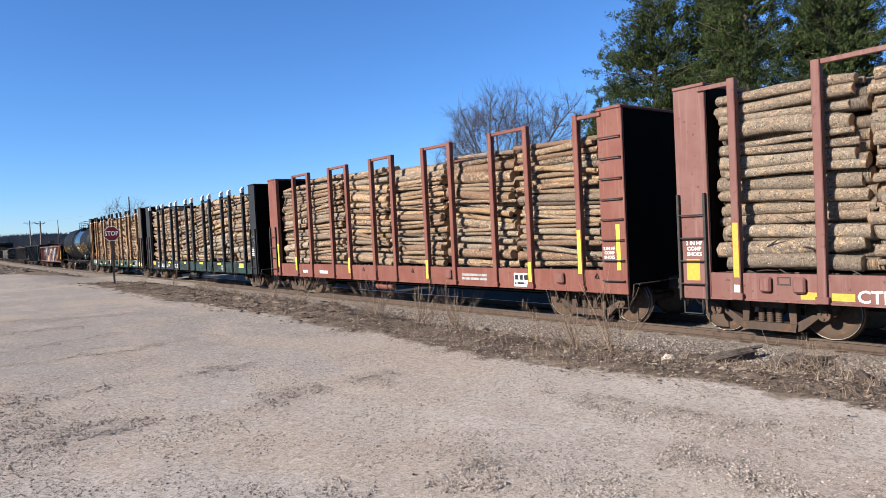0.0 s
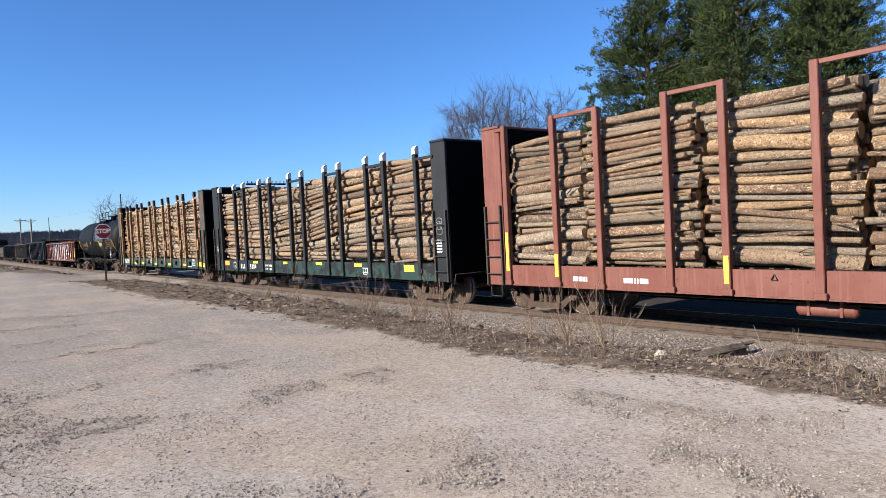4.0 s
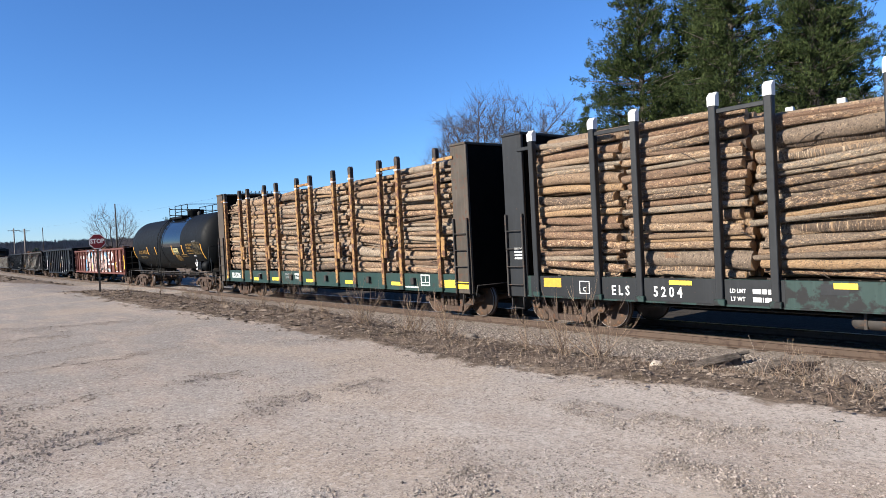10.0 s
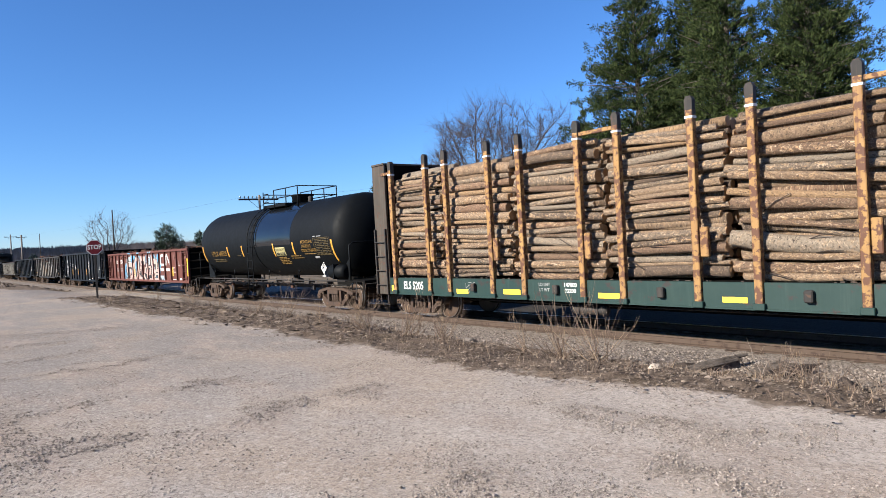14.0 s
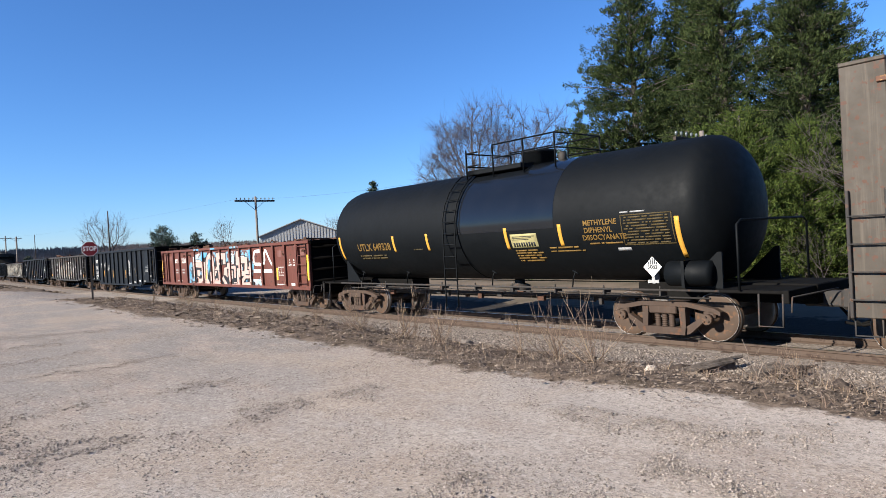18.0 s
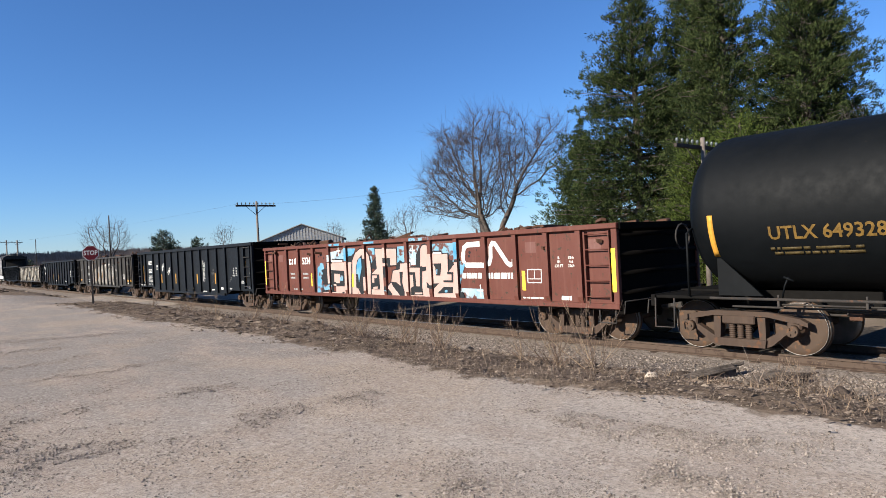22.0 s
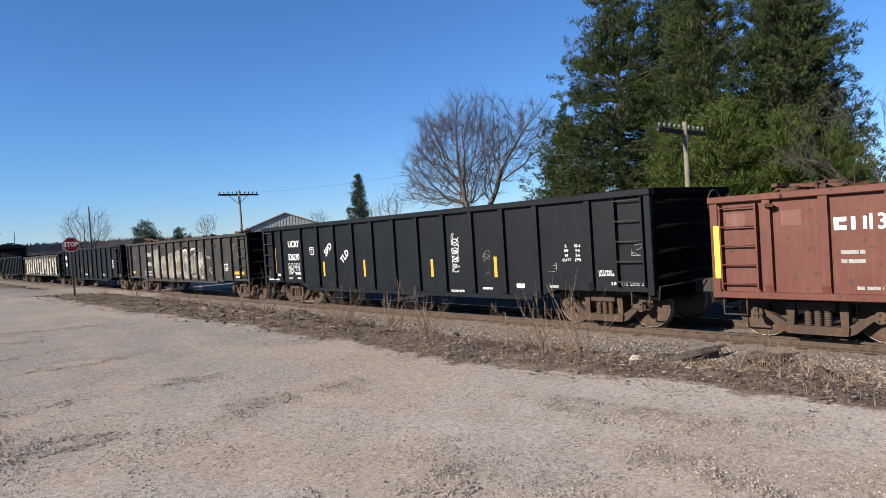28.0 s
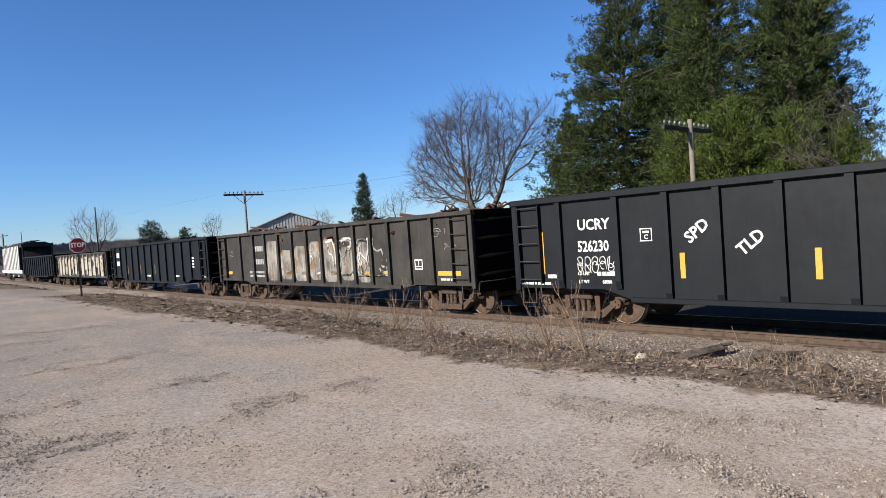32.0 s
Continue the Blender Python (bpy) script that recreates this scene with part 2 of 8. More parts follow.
M["gold"] = plain("golden_lettering", (0.156, 0.092, 0.0187), 0.6, 0.0, (0.078, 0.047, 0.0109), 14.0)
M["gold_faint"] = plain("worn_golden_print", (0.078, 0.055, 0.0172), 0.6, 0.0, (0.027, 0.021, 0.0094), 30.0)
M["notice"] = plain("pale_yellow_notice", (0.312, 0.277, 0.125), 0.6)
# near-black for car ends: their shade is put into the colour
M["shaded"] = plain("shade_dark_steel", (0.0055, 0.0048, 0.0044), 0.8, 0.0, (0.0031, 0.0028, 0.0025), 3.0)
M["rust"] = plain("rusty_scrap", (0.086, 0.043, 0.025), 0.85, 0.0, (0.035, 0.0187, 0.0125), 6.0, 0.02)


# specular cut so that sky sheen does not lift these dark colours
for dull in ("shaded", "under"):
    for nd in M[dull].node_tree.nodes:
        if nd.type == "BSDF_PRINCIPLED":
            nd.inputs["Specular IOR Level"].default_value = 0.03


def bark_material(name="bark", grey=0.0):
    """Log bark, each log in its own tone; grey: how far the tones fade to grey."""
    m, nt, bs = tree_of(name)
    vec = coords(nt, shift=True)
    oi = nt.nodes.new("ShaderNodeObjectInfo")
    isl = nt.nodes.new("ShaderNodeNewGeometry")
    mixr = nt.nodes.new("ShaderNodeMath")
    mixr.operation = "ADD"
    nt.links.new(oi.outputs["Random"], mixr.inputs[0])
    nt.links.new(isl.outputs["Random Per Island"], mixr.inputs[1])
    fr = nt.nodes.new("ShaderNodeMath")
    fr.operation = "FRACT"
    nt.links.new(mixr.outputs[0], fr.inputs[0])
    ramp = nt.nodes.new("ShaderNodeValToRGB")
    ramp.color_ramp.interpolation = "CONSTANT"
    e = ramp.color_ramp.elements
    e[0].position, e[0].color = 0.0, (0.163, 0.102, 0.062, 1)
    e[1].position, e[1].color = 0.94, (0.335, 0.215, 0.107, 1)
    for pos, c in ((0.13, (0.223, 0.150, 0.090)), (0.27, (0.099, 0.070, 0.048)), (0.40, (0.267, 0.186, 0.114)), (0.54, (0.181, 0.139, 0.099)), (0.67, (0.190, 0.113, 0.066)), (0.80, (0.258, 0.211, 0.155))):
        q = e.new(pos)
        q.color = (*c, 1)
    nt.links.new(fr.outputs[0], ramp.inputs[0])
    f1, raw1 = noise_fac(nt, vec, 4.0, 0.38, 0.62, 8.0, (15.0, 1.6, 1.6), 0.75)
    tone = mixc(nt, grey, ramp.outputs[0], (0.237, 0.197, 0.151))
    dark = mixc(nt, 0.62, tone, (0.043, 0.027, 0.017))
    c = mixc(nt, f1, dark, tone)
    m7 = nt.nodes.new("ShaderNodeMath")     # some logs have lost more bark than others
    m7.operation = "MULTIPLY"
    m7.inputs[1].default_value = 7.3
    nt.links.new(fr.outputs[0], m7.inputs[0])
    f7 = nt.nodes.new("ShaderNodeMath")
    f7.operation = "FRACT"
    nt.links.new(m7.outputs[0], f7.inputs[0])

    def peeled(fac):
        p = nt.nodes.new("ShaderNodeMath")
        p.operation = "MULTIPLY"
        nt.links.new(fac, p.inputs[0])
        nt.links.new(f7.outputs[0], p.inputs[1])
        return p.outputs[0]

    f2, _ = noise_fac(nt, vec, 1.6, 0.53, 0.58, 8.0, (13.0, 1.6, 1.6), 0.8)
    c = mixc(nt, peeled(f2), c, (0.394, 0.256, 0.132))
    f4, _ = noise_fac(nt, vec, 2.6, 0.555, 0.59, 8.0, (15.0, 1.5, 1.5), 0.8)
    c = mixc(nt, peeled(f4), c, (0.553, 0.429, 0.289))
    f5, _ = noise_fac(nt, vec, 7.0, 0.63, 0.65, 5.0, (16.0, 1.3, 1.3), 0.7)     # flecks where bark is knocked off
    c = mixc(nt, f5, c, (0.617, 0.470, 0.304))
    f3, raw3 = noise_fac(nt, vec, 5.0, 0.56, 0.62, 6.0, (15.0, 1.2, 1.2), 0.7)
    c = mixc(nt, f3, c, (0.029, 0.019, 0.013))
    nt.links.new(c, bs.inputs["Base Color"])
    bs.inputs["Roughness"].default_value = 0.9
    bump(nt, bs, raw1, 1.0, 0.05)
    return m


def cut_material():
    m, nt, bs = tree_of("cut_wood")
    vec = coords(nt, shift=True)
    f, raw = noise_fac(nt, vec, 9.0, 0.3, 0.75, 5.0)
    nt.links.new(mixc(nt, f, (0.39, 0.25, 0.117), (0.265, 0.148, 0.066)), bs.inputs["Base Color"])
    bs.inputs["Roughness"].default_value = 0.8
    bump(nt, bs, raw, 0.4, 0.01)
    return m


M["bark"], M["cut"] = bark_material(), cut_material()
M["bark_grey"] = bark_material("grey_bark", 0.6)


def ground_material():
    """Gravel lot, leaf-littered verge, ballast and far grass, by place."""
    m, nt, bs = tree_of("ground")
    geo = nt.nodes.new("ShaderNodeNewGeometry")
    pos = geo.outputs["Position"]
    at = nt.nodes.new("ShaderNodeAttribute")
    at.attribute_name = "zone"
    sp = nt.nodes.new("ShaderNodeSeparateColor")
    nt.links.new(at.outputs["Color"], sp.inputs[0])
    # lot
    big, _ = noise_fac(nt, pos, 0.3, 0.38, 0.62, 5.0, (1.0, 1.6, 1.0))
    mid, rawm = noise_fac(nt, pos, 0.9, 0.5, 0.66, 7.0, (0.5, 1.6, 1.0), 0.7)
    tan, _ = noise_fac(nt, pos, 0.3, 0.48, 0.6, 6.0)
    fine, rawf = noise_fac(nt, pos, 45.0, 0.3, 0.7, 6.0, None, 0.75)
    spot, rawsp = noise_fac(nt, pos, 95.0, 0.58, 0.66, 3.0)
    lot = mixc(nt, big, (0.345, 0.30, 0.253), (0.395, 0.348, 0.30))
    px = nt.nodes.new("ShaderNodeSeparateXYZ")
    nt.links.new(pos, px.inputs[0])
    # lot colour goes from darker at x = -12 to lighter at x = 0
    lighter = nt.nodes.new("ShaderNodeMapRange")
    lighter.inputs["From Min"].default_value, lighter.inputs["From Max"].default_value = -12.0, 0.0
    nt.links.new(px.outputs[0], lighter.inputs["Value"])
    lot = mixc(nt, lighter.outputs[0], mixc(nt, 0.72, lot, (0.158, 0.145, 0.13)), mixc(nt, 0.5, lot, (0.52, 0.45, 0.38)))
    lot = mixc(nt, tan, lot, mixc(nt, 0.5, lot, (0.37, 0.285, 0.20)))
    lot = mixc(nt, mid, lot, (0.32, 0.261, 0.211))
    lot = mixc(nt, fine, mixc(nt, 0.34, lot, (0.101, 0.078, 0.062)), lot)
    for sc, amt in ((30.0, 0.38), (70.0, 0.42)):
        vo = N(nt, "ShaderNodeTexVoronoi", Scale=sc)
        nt.links.new(pos, vo.inputs["Vector"])
        hv = nt.nodes.new("ShaderNodeSeparateColor")
        nt.links.new(vo.outputs["Color"], hv.inputs[0])
        st = nt.nodes.new("ShaderNodeMapRange")
        st.inputs["From Min"].default_value, st.inputs["From Max"].default_value = 0.62, 0.95
        st.inputs["To Max"].default_value = amt
        nt.links.new(hv.outputs[0], st.inputs["Value"])
        lot = mixc(nt, st.outputs[0], lot, (0.078, 0.062, 0.053))
        s2 = nt.nodes.new("ShaderNodeMapRange")
        s2.inputs["From Min"].default_value, s2.inputs["From Max"].default_value = 0.75, 1.0
        s2.inputs["To Max"].default_value = amt
        nt.links.new(hv.outputs[1], s2.inputs["Value"])
        lot = mixc(nt, s2.outputs[0], lot, (0.484, 0.437, 0.382))
    lot = mixc(nt, spot, lot, mixc(nt, 0.5, lot, (0.406, 0.367, 0.335)))
    co = nt.nodes.new("ShaderNodeAttribute")
    co.attribute_name = "coarse"
    cn, _ = noise_fac(nt, pos, 13.0, 0.42, 0.54, 6.0, None, 0.75)
    cm = nt.nodes.new("ShaderNodeMath")
    cm.operation = "MULTIPLY"
    nt.links.new(co.outputs["Fac"], cm.inputs[0])
    nt.links.new(cn, cm.inputs[1])
    lot = mixc(nt, cm.outputs[0], lot, mixc(nt, 0.5, mixc(nt, vo.outputs["Color"], (0.101, 0.082, 0.066), (0.312, 0.265, 0.222)), lot))
    # verge
    v1, _ = noise_fac(nt, pos, 5.0, 0.35, 0.65, 6.0)
    verge = mixc(nt, v1, (0.086, 0.065, 0.048), (0.226, 0.172, 0.126))
    v2, _ = noise_fac(nt, pos, 0.8, 0.5, 0.7, 4.0)
    verge = mixc(nt, v2, verge, mixc(nt, v1, (0.07, 0.051, 0.033), (0.187, 0.148, 0.105)))
    vf, _ = noise_fac(nt, pos, 26.0, 0.35, 0.65, 6.0, None, 0.7)
    verge = mixc(nt, vf, mixc(nt, 0.5, verge, (0.023, 0.0172, 0.0125)), verge)
    # ballast
    vb = N(nt, "ShaderNodeTexVoronoi", Scale=30.0)
    nt.links.new(pos, vb.inputs["Vector"])
    hs = nt.nodes.new("ShaderNodeSeparateColor")
    nt.links.new(vb.outputs["Color"], hs.inputs[0])
    ballast = mixc(nt, hs.outputs[0], (0.094, 0.078, 0.066), (0.257, 0.222, 0.191))
    # far grass
    g1, _ = noise_fac(nt, pos, 0.25, 0.4, 0.6, 5.0)
    grass = mixc(nt, g1, (0.148, 0.117, 0.086), (0.094, 0.078, 0.055))
    edge, _ = noise_fac(nt, pos, 2.2, 0.3, 0.7, 6.0)

    def mask(sock):
        a = nt.nodes.new("ShaderNodeMath")
        a.operation = "MULTIPLY_ADD"
        a.inputs[1].default_value, a.inputs[2].default_value = 0.7, -0.35
        nt.links.new(edge, a.inputs[0])
        b = nt.nodes.new("ShaderNodeMath")
        b.operation = "ADD"
        nt.links.new(a.outputs[0], b.inputs[0])
        nt.links.new(sock, b.inputs[1])
        r = nt.nodes.new("ShaderNodeMapRange")
        r.inputs["From Min"].default_value, r.inputs["From Max"].default_value = 0.38, 0.62
        nt.links.new(b.outputs[0], r.inputs["Value"])
        return r.outputs[0]

    c = mixc(nt, mask(sp.outputs[0]), grass, lot)
    c = mixc(nt, mask(sp.outputs[1]), c, verge)
    c = mixc(nt, mask(sp.outputs[2]), c, ballast)
    far_shade = mixc(nt, hs.outputs[1], (0.018, 0.016, 0.014), (0.05, 0.044, 0.038))     # train's shade beyond the track, put into the ground colour
    c = mixc(nt, mask(at.outputs["Alpha"]), c, far_shade)
    nt.links.new(c, bs.inputs["Base Color"])
    bs.inputs["Roughness"].default_value = 0.95
    bs.inputs["Specular IOR Level"].default_value = 0.08
    ad = nt.nodes.new("ShaderNodeMath")
    ad.operation = "ADD"
    nt.links.new(rawf, ad.inputs[0])
    nt.links.new(rawm, ad.inputs[1])
    bump(nt, bs, ad.outputs[0], 0.7, 0.014)
    return m


M["ground"] = ground_material()


def speckled(name, c1, c2, c3, rough=0.9, spec=0.3):
    """Small loose pieces: each has its own tint."""
    m, nt, bs = tree_of(name)
    isl = nt.nodes.new("ShaderNodeNewGeometry")
    ramp = nt.nodes.new("ShaderNodeValToRGB")
    e = ramp.color_ramp.elements
    e[0].color, e[1].color = (*c1, 1), (*c3, 1)
    q = e.new(0.5)
    q.color = (*c2, 1)
    nt.links.new(isl.outputs["Random Per Island"], ramp.inputs[0])
    nt.links.new(ramp.outputs[0], bs.inputs["Base Color"])
    bs.inputs["Roughness"].default_value, bs.inputs["Specular IOR Level"].default_value = rough, spec
    return m


M["pebble"] = speckled("pebbles", (0.09, 0.075, 0.062), (0.17, 0.142, 0.118), (0.30, 0.26, 0.225))
M["clod"] = speckled("gravel_clods", (0.10, 0.082, 0.068), (0.17, 0.142, 0.118), (0.25, 0.215, 0.185))
M["stone"] = speckled("ballast_stones", (0.05, 0.04, 0.032), (0.13, 0.106, 0.086), (0.27, 0.232, 0.195))
M["litter"] = speckled("dry_leaves", (0.036, 0.027, 0.02), (0.115, 0.086, 0.063), (0.26, 0.21, 0.16))
M["spruce"] = speckled("spruce_needles", (0.009, 0.016, 0.0045), (0.023, 0.034, 0.009), (0.058, 0.074, 0.021), 0.85, 0.15)
M["pine"] = speckled("pine_needles", (0.018, 0.03, 0.0045), (0.036, 0.053, 0.008), (0.068, 0.086, 0.015), 0.85, 0.15)
M["blue_pine"] = speckled("far_pine_needles", (0.0156, 0.027, 0.0172), (0.023, 0.039, 0.023), (0.039, 0.055, 0.031), 0.7)
M["twig"] = speckled("bare_twigs", (0.043, 0.034, 0.033), (0.066, 0.054, 0.051), (0.098, 0.082, 0.076))
M["stem"] = speckled("shrub_stems", (0.078, 0.055, 0.039), (0.148, 0.105, 0.078), (0.257, 0.195, 0.125))
M["root"] = speckled("dead_roots", (0.05, 0.038, 0.03), (0.10, 0.078, 0.062), (0.19, 0.155, 0.125))
M["wood_far"] = speckled("far_woods", (0.1122, 0.0935, 0.0799), (0.1717, 0.1394, 0.1190), (0.2261, 0.1853, 0.1598))
M["trunk"] = plain("tree_trunk", (0.101, 0.086, 0.074), 0.9, 0.0, (0.055, 0.043, 0.035), 7.0, 0.03)
M["pole"] = plain("grey_pole_wood", (0.164, 0.144, 0.125), 0.9, 0.0, (0.094, 0.078, 0.066), 5.0, 0.01)
M["tie"] = plain("weathered_tie", (0.066, 0.051, 0.041), 0.9, 0.0, (0.027, 0.021, 0.0172), 9.0, 0.02)
M["tie_grey"] = plain("grey_rotten_tie", (0.14, 0.118, 0.098), 0.9, 0.0, (0.045, 0.036, 0.029), 11.0, 0.02)
M["rail"] = painted("rusty_rail", (0.048, 0.033, 0.023), (0.074, 0.051, 0.037), 0.75, (0.035, 0.022, 0.0156), 0.55, streak=False)
M["rail_top"] = plain("polished_rail", (0.5, 0.45, 0.4), 0.35, 1.0)
M["sign_red"] = plain("faded_sign_red", (0.10, 0.008, 0.013), 0.5, 0.0, (0.08, 0.007, 0.011), 6.0)
M["arm_wood"] = plain("dark_crossarm_wood", (0.05, 0.04, 0.033), 0.9, 0.0, (0.03, 0.024, 0.02), 5.0, 0.01)
M["metal_roof"] = plain("ribbed_metal", (0.328, 0.328, 0.32), 0.5, 0.3, (0.234, 0.234, 0.234), 3.0)
M["glass"] = plain("glass_insulator", (0.10, 0.115, 0.115), 0.25)
M["mural_pink"] = plain("pale_pink_spray", (0.382, 0.269, 0.238), 0.6, 0.0, (0.312, 0.215, 0.187), 3.0)
M["mural_black"] = plain("black_spray", (0.0156, 0.0172, 0.0195), 0.6)
M["mural_blue"] = painted("sky_blue_spray", (0.043, 0.187, 0.328), (0.234, 0.328, 0.359), 0.6, (0.078, 0.031, 0.023), 0.52, streak=False, fade=0.9, grain=2.6)
M["mural_haze"] = painted("pale_blue_overspray", (0.16, 0.26, 0.33), (0.42, 0.46, 0.47), 0.6, (0.075, 0.03, 0.022), 0.55, streak=False, fade=0.9, grain=2.0)
M["smear"] = painted("smeared_pale_spray", (0.039, 0.035, 0.031), (0.281, 0.265, 0.234), 0.7, (0.133, 0.082, 0.035), 0.56, fade=0.75, grain=2.2, shift=True)
M["mural_white"] = painted("thin_white_spray", (0.234, 0.226, 0.211), (0.078, 0.07, 0.062), 0.7, (0.0156, 0.0156, 0.014), 0.5, fade=0.9, grain=3.0)

# ---------------------------------------------------------------- plan: track and train
TRACK_Y = 12.80          # centre line of the track; the camera stands at the origin
SPEEDS = (3.286, 3.301, 3.286, 3.259, 3.254, 3.223, 3.208, 3.206, 3.227, 3.216, 3.171, 3.143, 3.126, 3.085, 3.047, 3.093, 3.229)  # m/s, every 2 s


def travel(t):
    """How far the train has come after t seconds."""
    s, k = 0.0, 0
    while t > 1e-9 and k < 16:
        d = min(t, 2.0)
        a, b = SPEEDS[k], SPEEDS[k + 1]
        s += a * d + (b - a) * d * d / 4.0
        t -= d
        k += 1
    return s


def car_shift(u):
    """Shift of a car along the track, fitted to where the camera sees it."""
    for end, d in ((-26.0, 0.0), (-44.5, -0.13), (-62.5, -0.19), (-78.6, -0.17), (-95.7, -0.10)):
        if u > end:
            return d
    return -0.43


def track_y(x):
    """The track is straight here and bends gently away in the distance."""
    return TRACK_Y + 1.2e-4 * min(x, 0.0) ** 2


def on_track(x):
    a, b = track_y(x - 5.0), track_y(x + 5.0)
    return Matrix.Translation((x, (a + b) / 2, 0.0)) @ pose(0, 0, 0, 0, 0, math.degrees(math.atan2(b - a, 10.0)))


def smooth(a, b, x):
    t = max(0.0, min(1.0, (x - a) / (b - a)))
    return t * t * (3 - 2 * t)


def verge_edge(x):
    """Where the lot's gravel meets the littered verge."""
    return 5.98 + 0.1 * math.sin(x * 0.35) + 0.1 * math.sin(x * 1.3 + 1) + 0.45 * smooth(-6, -3, x)


def crossing(x):
    """1 where the gravel road runs over the track."""
    return smooth(-58, -54, x) * (1 - smooth(-38, -34.5, x))


def ground_z(x, y):
    e = verge_edge(x)
    ty = track_y(x)
    lot = 0.45 + 0.03 * noise.noise((x * 0.3, y * 0.3, 0)) + 0.018 * noise.noise((x * 1.1, y * 1.1, 3))
    if y < e:
        z = lot
    elif y < ty - 1.9:
        f = smooth(e + 0.9 * smooth(-9, -16, x), ty - 2.4, y)
        z = lot + (-0.172 - lot) * f + (0.09 * noise.noise((x * 0.8, y * 0.8, 5)) + 0.06 + 0.08 * smooth(-9, -16, x)) * math.sin(math.pi * min(1, f + 0.05))
        z += (0.07 * noise.noise((x * 2.3, y * 2.6, 15)) + 0.03 * noise.noise((x * 6, y * 6, 25))) * smooth(e, e + 0.5, y) * (1 - smooth(ty - 3.4, ty - 2.4, y))
    elif y < ty + 2.0:
        z = -0.172
    elif y < ty + 4.5:
        z = -0.172 - 0.4 * smooth(ty + 2.0, ty + 4.0, y)
    else:
        z = -0.57 + 0.4 * smooth(ty + 4.5, ty + 12, y) + 0.15 * noise.noise((x * 0.1, y * 0.1, 8))
    c = crossing(x)
    if c > 0 and y > e - 1.0:
        flat = 0.45 - 0.55 * smooth(e - 1.0, ty - 2.2, y)
        flat = min(flat, 0.45) if y < ty else -0.1
        z = z + (flat - z) * c
    return z


def zone(x, y):
    e, ty = verge_edge(x), track_y(x)
    lot = 1.0 if y < e + 0.5 else 0.0
    verge = smooth(e - 0.35, e + 0.55, y) * (1 - smooth(ty + 4.5, ty + 9, y))
    if x < -60 and y > 4.5 + 0.02 * (x + 60):
        verge = max(verge, smooth(4.5, 6.0, y))
    ballast = smooth(ty - 3.0, ty - 2.2, y) * (1 - smooth(ty + 2.2, ty + 3.0, y))
    c = crossing(x)
    if y < ty + 6:
        lot, verge, ballast = max(lot, c), verge * (1 - c), ballast * (1 - c)
    return lot, verge, ballast


def shade_strip(x, y):
    """1 on the strip beyond the track that is coloured dark for the train's shade."""
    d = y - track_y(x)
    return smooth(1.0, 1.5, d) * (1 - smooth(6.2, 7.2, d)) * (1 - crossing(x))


def spread(lo, hi, near, far_step):
    """Coordinates that are close together between lo and hi and widen outside."""
    out = list(np.arange(lo, hi, near))
    s, a = near, hi
    while a < 2600:
        out.append(a)
        s = min(s * 1.22, far_step)
        a += s
    s, a = near, lo
    while a > -2600:
        s = min(s * 1.22, far_step)
        a -= s
        out.append(a)
    return sorted(out)


# ridges of coarse gravel thrown up on the lot: two ends, half width
WINDROWS = (
    ((-12.0, 0.8), (-11.8, 2.5), 0.22), ((-11.8, 2.5), (-12.05, 3.6), 0.2), ((-13.9, 1.6), (-14.3, 2.9), 0.35), ((-16.6, 1.6), (-16.2, 2.6), 0.4),
    ((-9.0, 1.2), (-8.86, 2.4), 0.24), ((-8.86, 2.4), (-8.8, 3.3), 0.26), ((-9.2, 0.6), (-6.8, 0.4), 0.5), ((-7.1, 1.0), (-6.85, 1.75), 0.35),
    ((-6.95, 3.0), (-6.76, 3.5), 0.26), ((-6.76, 3.5), (-6.8, 4.25), 0.4), ((-6.5, 2.6), (-6.95, 3.0), 0.16), ((-3.85, 2.2), (-3.6, 2.8), 0.34),
    ((-4.2, 5.1), (-2.9, 5.15), 0.34), ((-2.9, 5.15), (-2.3, 5.45), 0.4), ((-2.7, 4.2), (-1.8, 4.1), 0.3), ((-19.0, 2.0), (-18.0, 4.0), 0.6))


def coarse(x, y):
    v = 0.0
    for (ax, ay), (bx, by), w in WINDROWS:
        if x < min(ax, bx) - 1.4 or x > max(ax, bx) + 1.4 or y < min(ay, by) - 1.4 or y > max(ay, by) + 1.4:
            continue
        t = max(0.0, min(1.0, ((x - ax) * (bx - ax) + (y - ay) * (by - ay)) / ((bx - ax) ** 2 + (by - ay) ** 2)))
        d = math.hypot(x - ax - t * (bx - ax), y - ay - t * (by - ay)) + 0.3 * noise.noise((x * 1.5, y * 1.5, 9)) + 0.16 * noise.noise((x * 4.3, y * 4.3, 19))
        v = max(v, 1 - smooth(-0.1, w * 1.5, d))
    return v


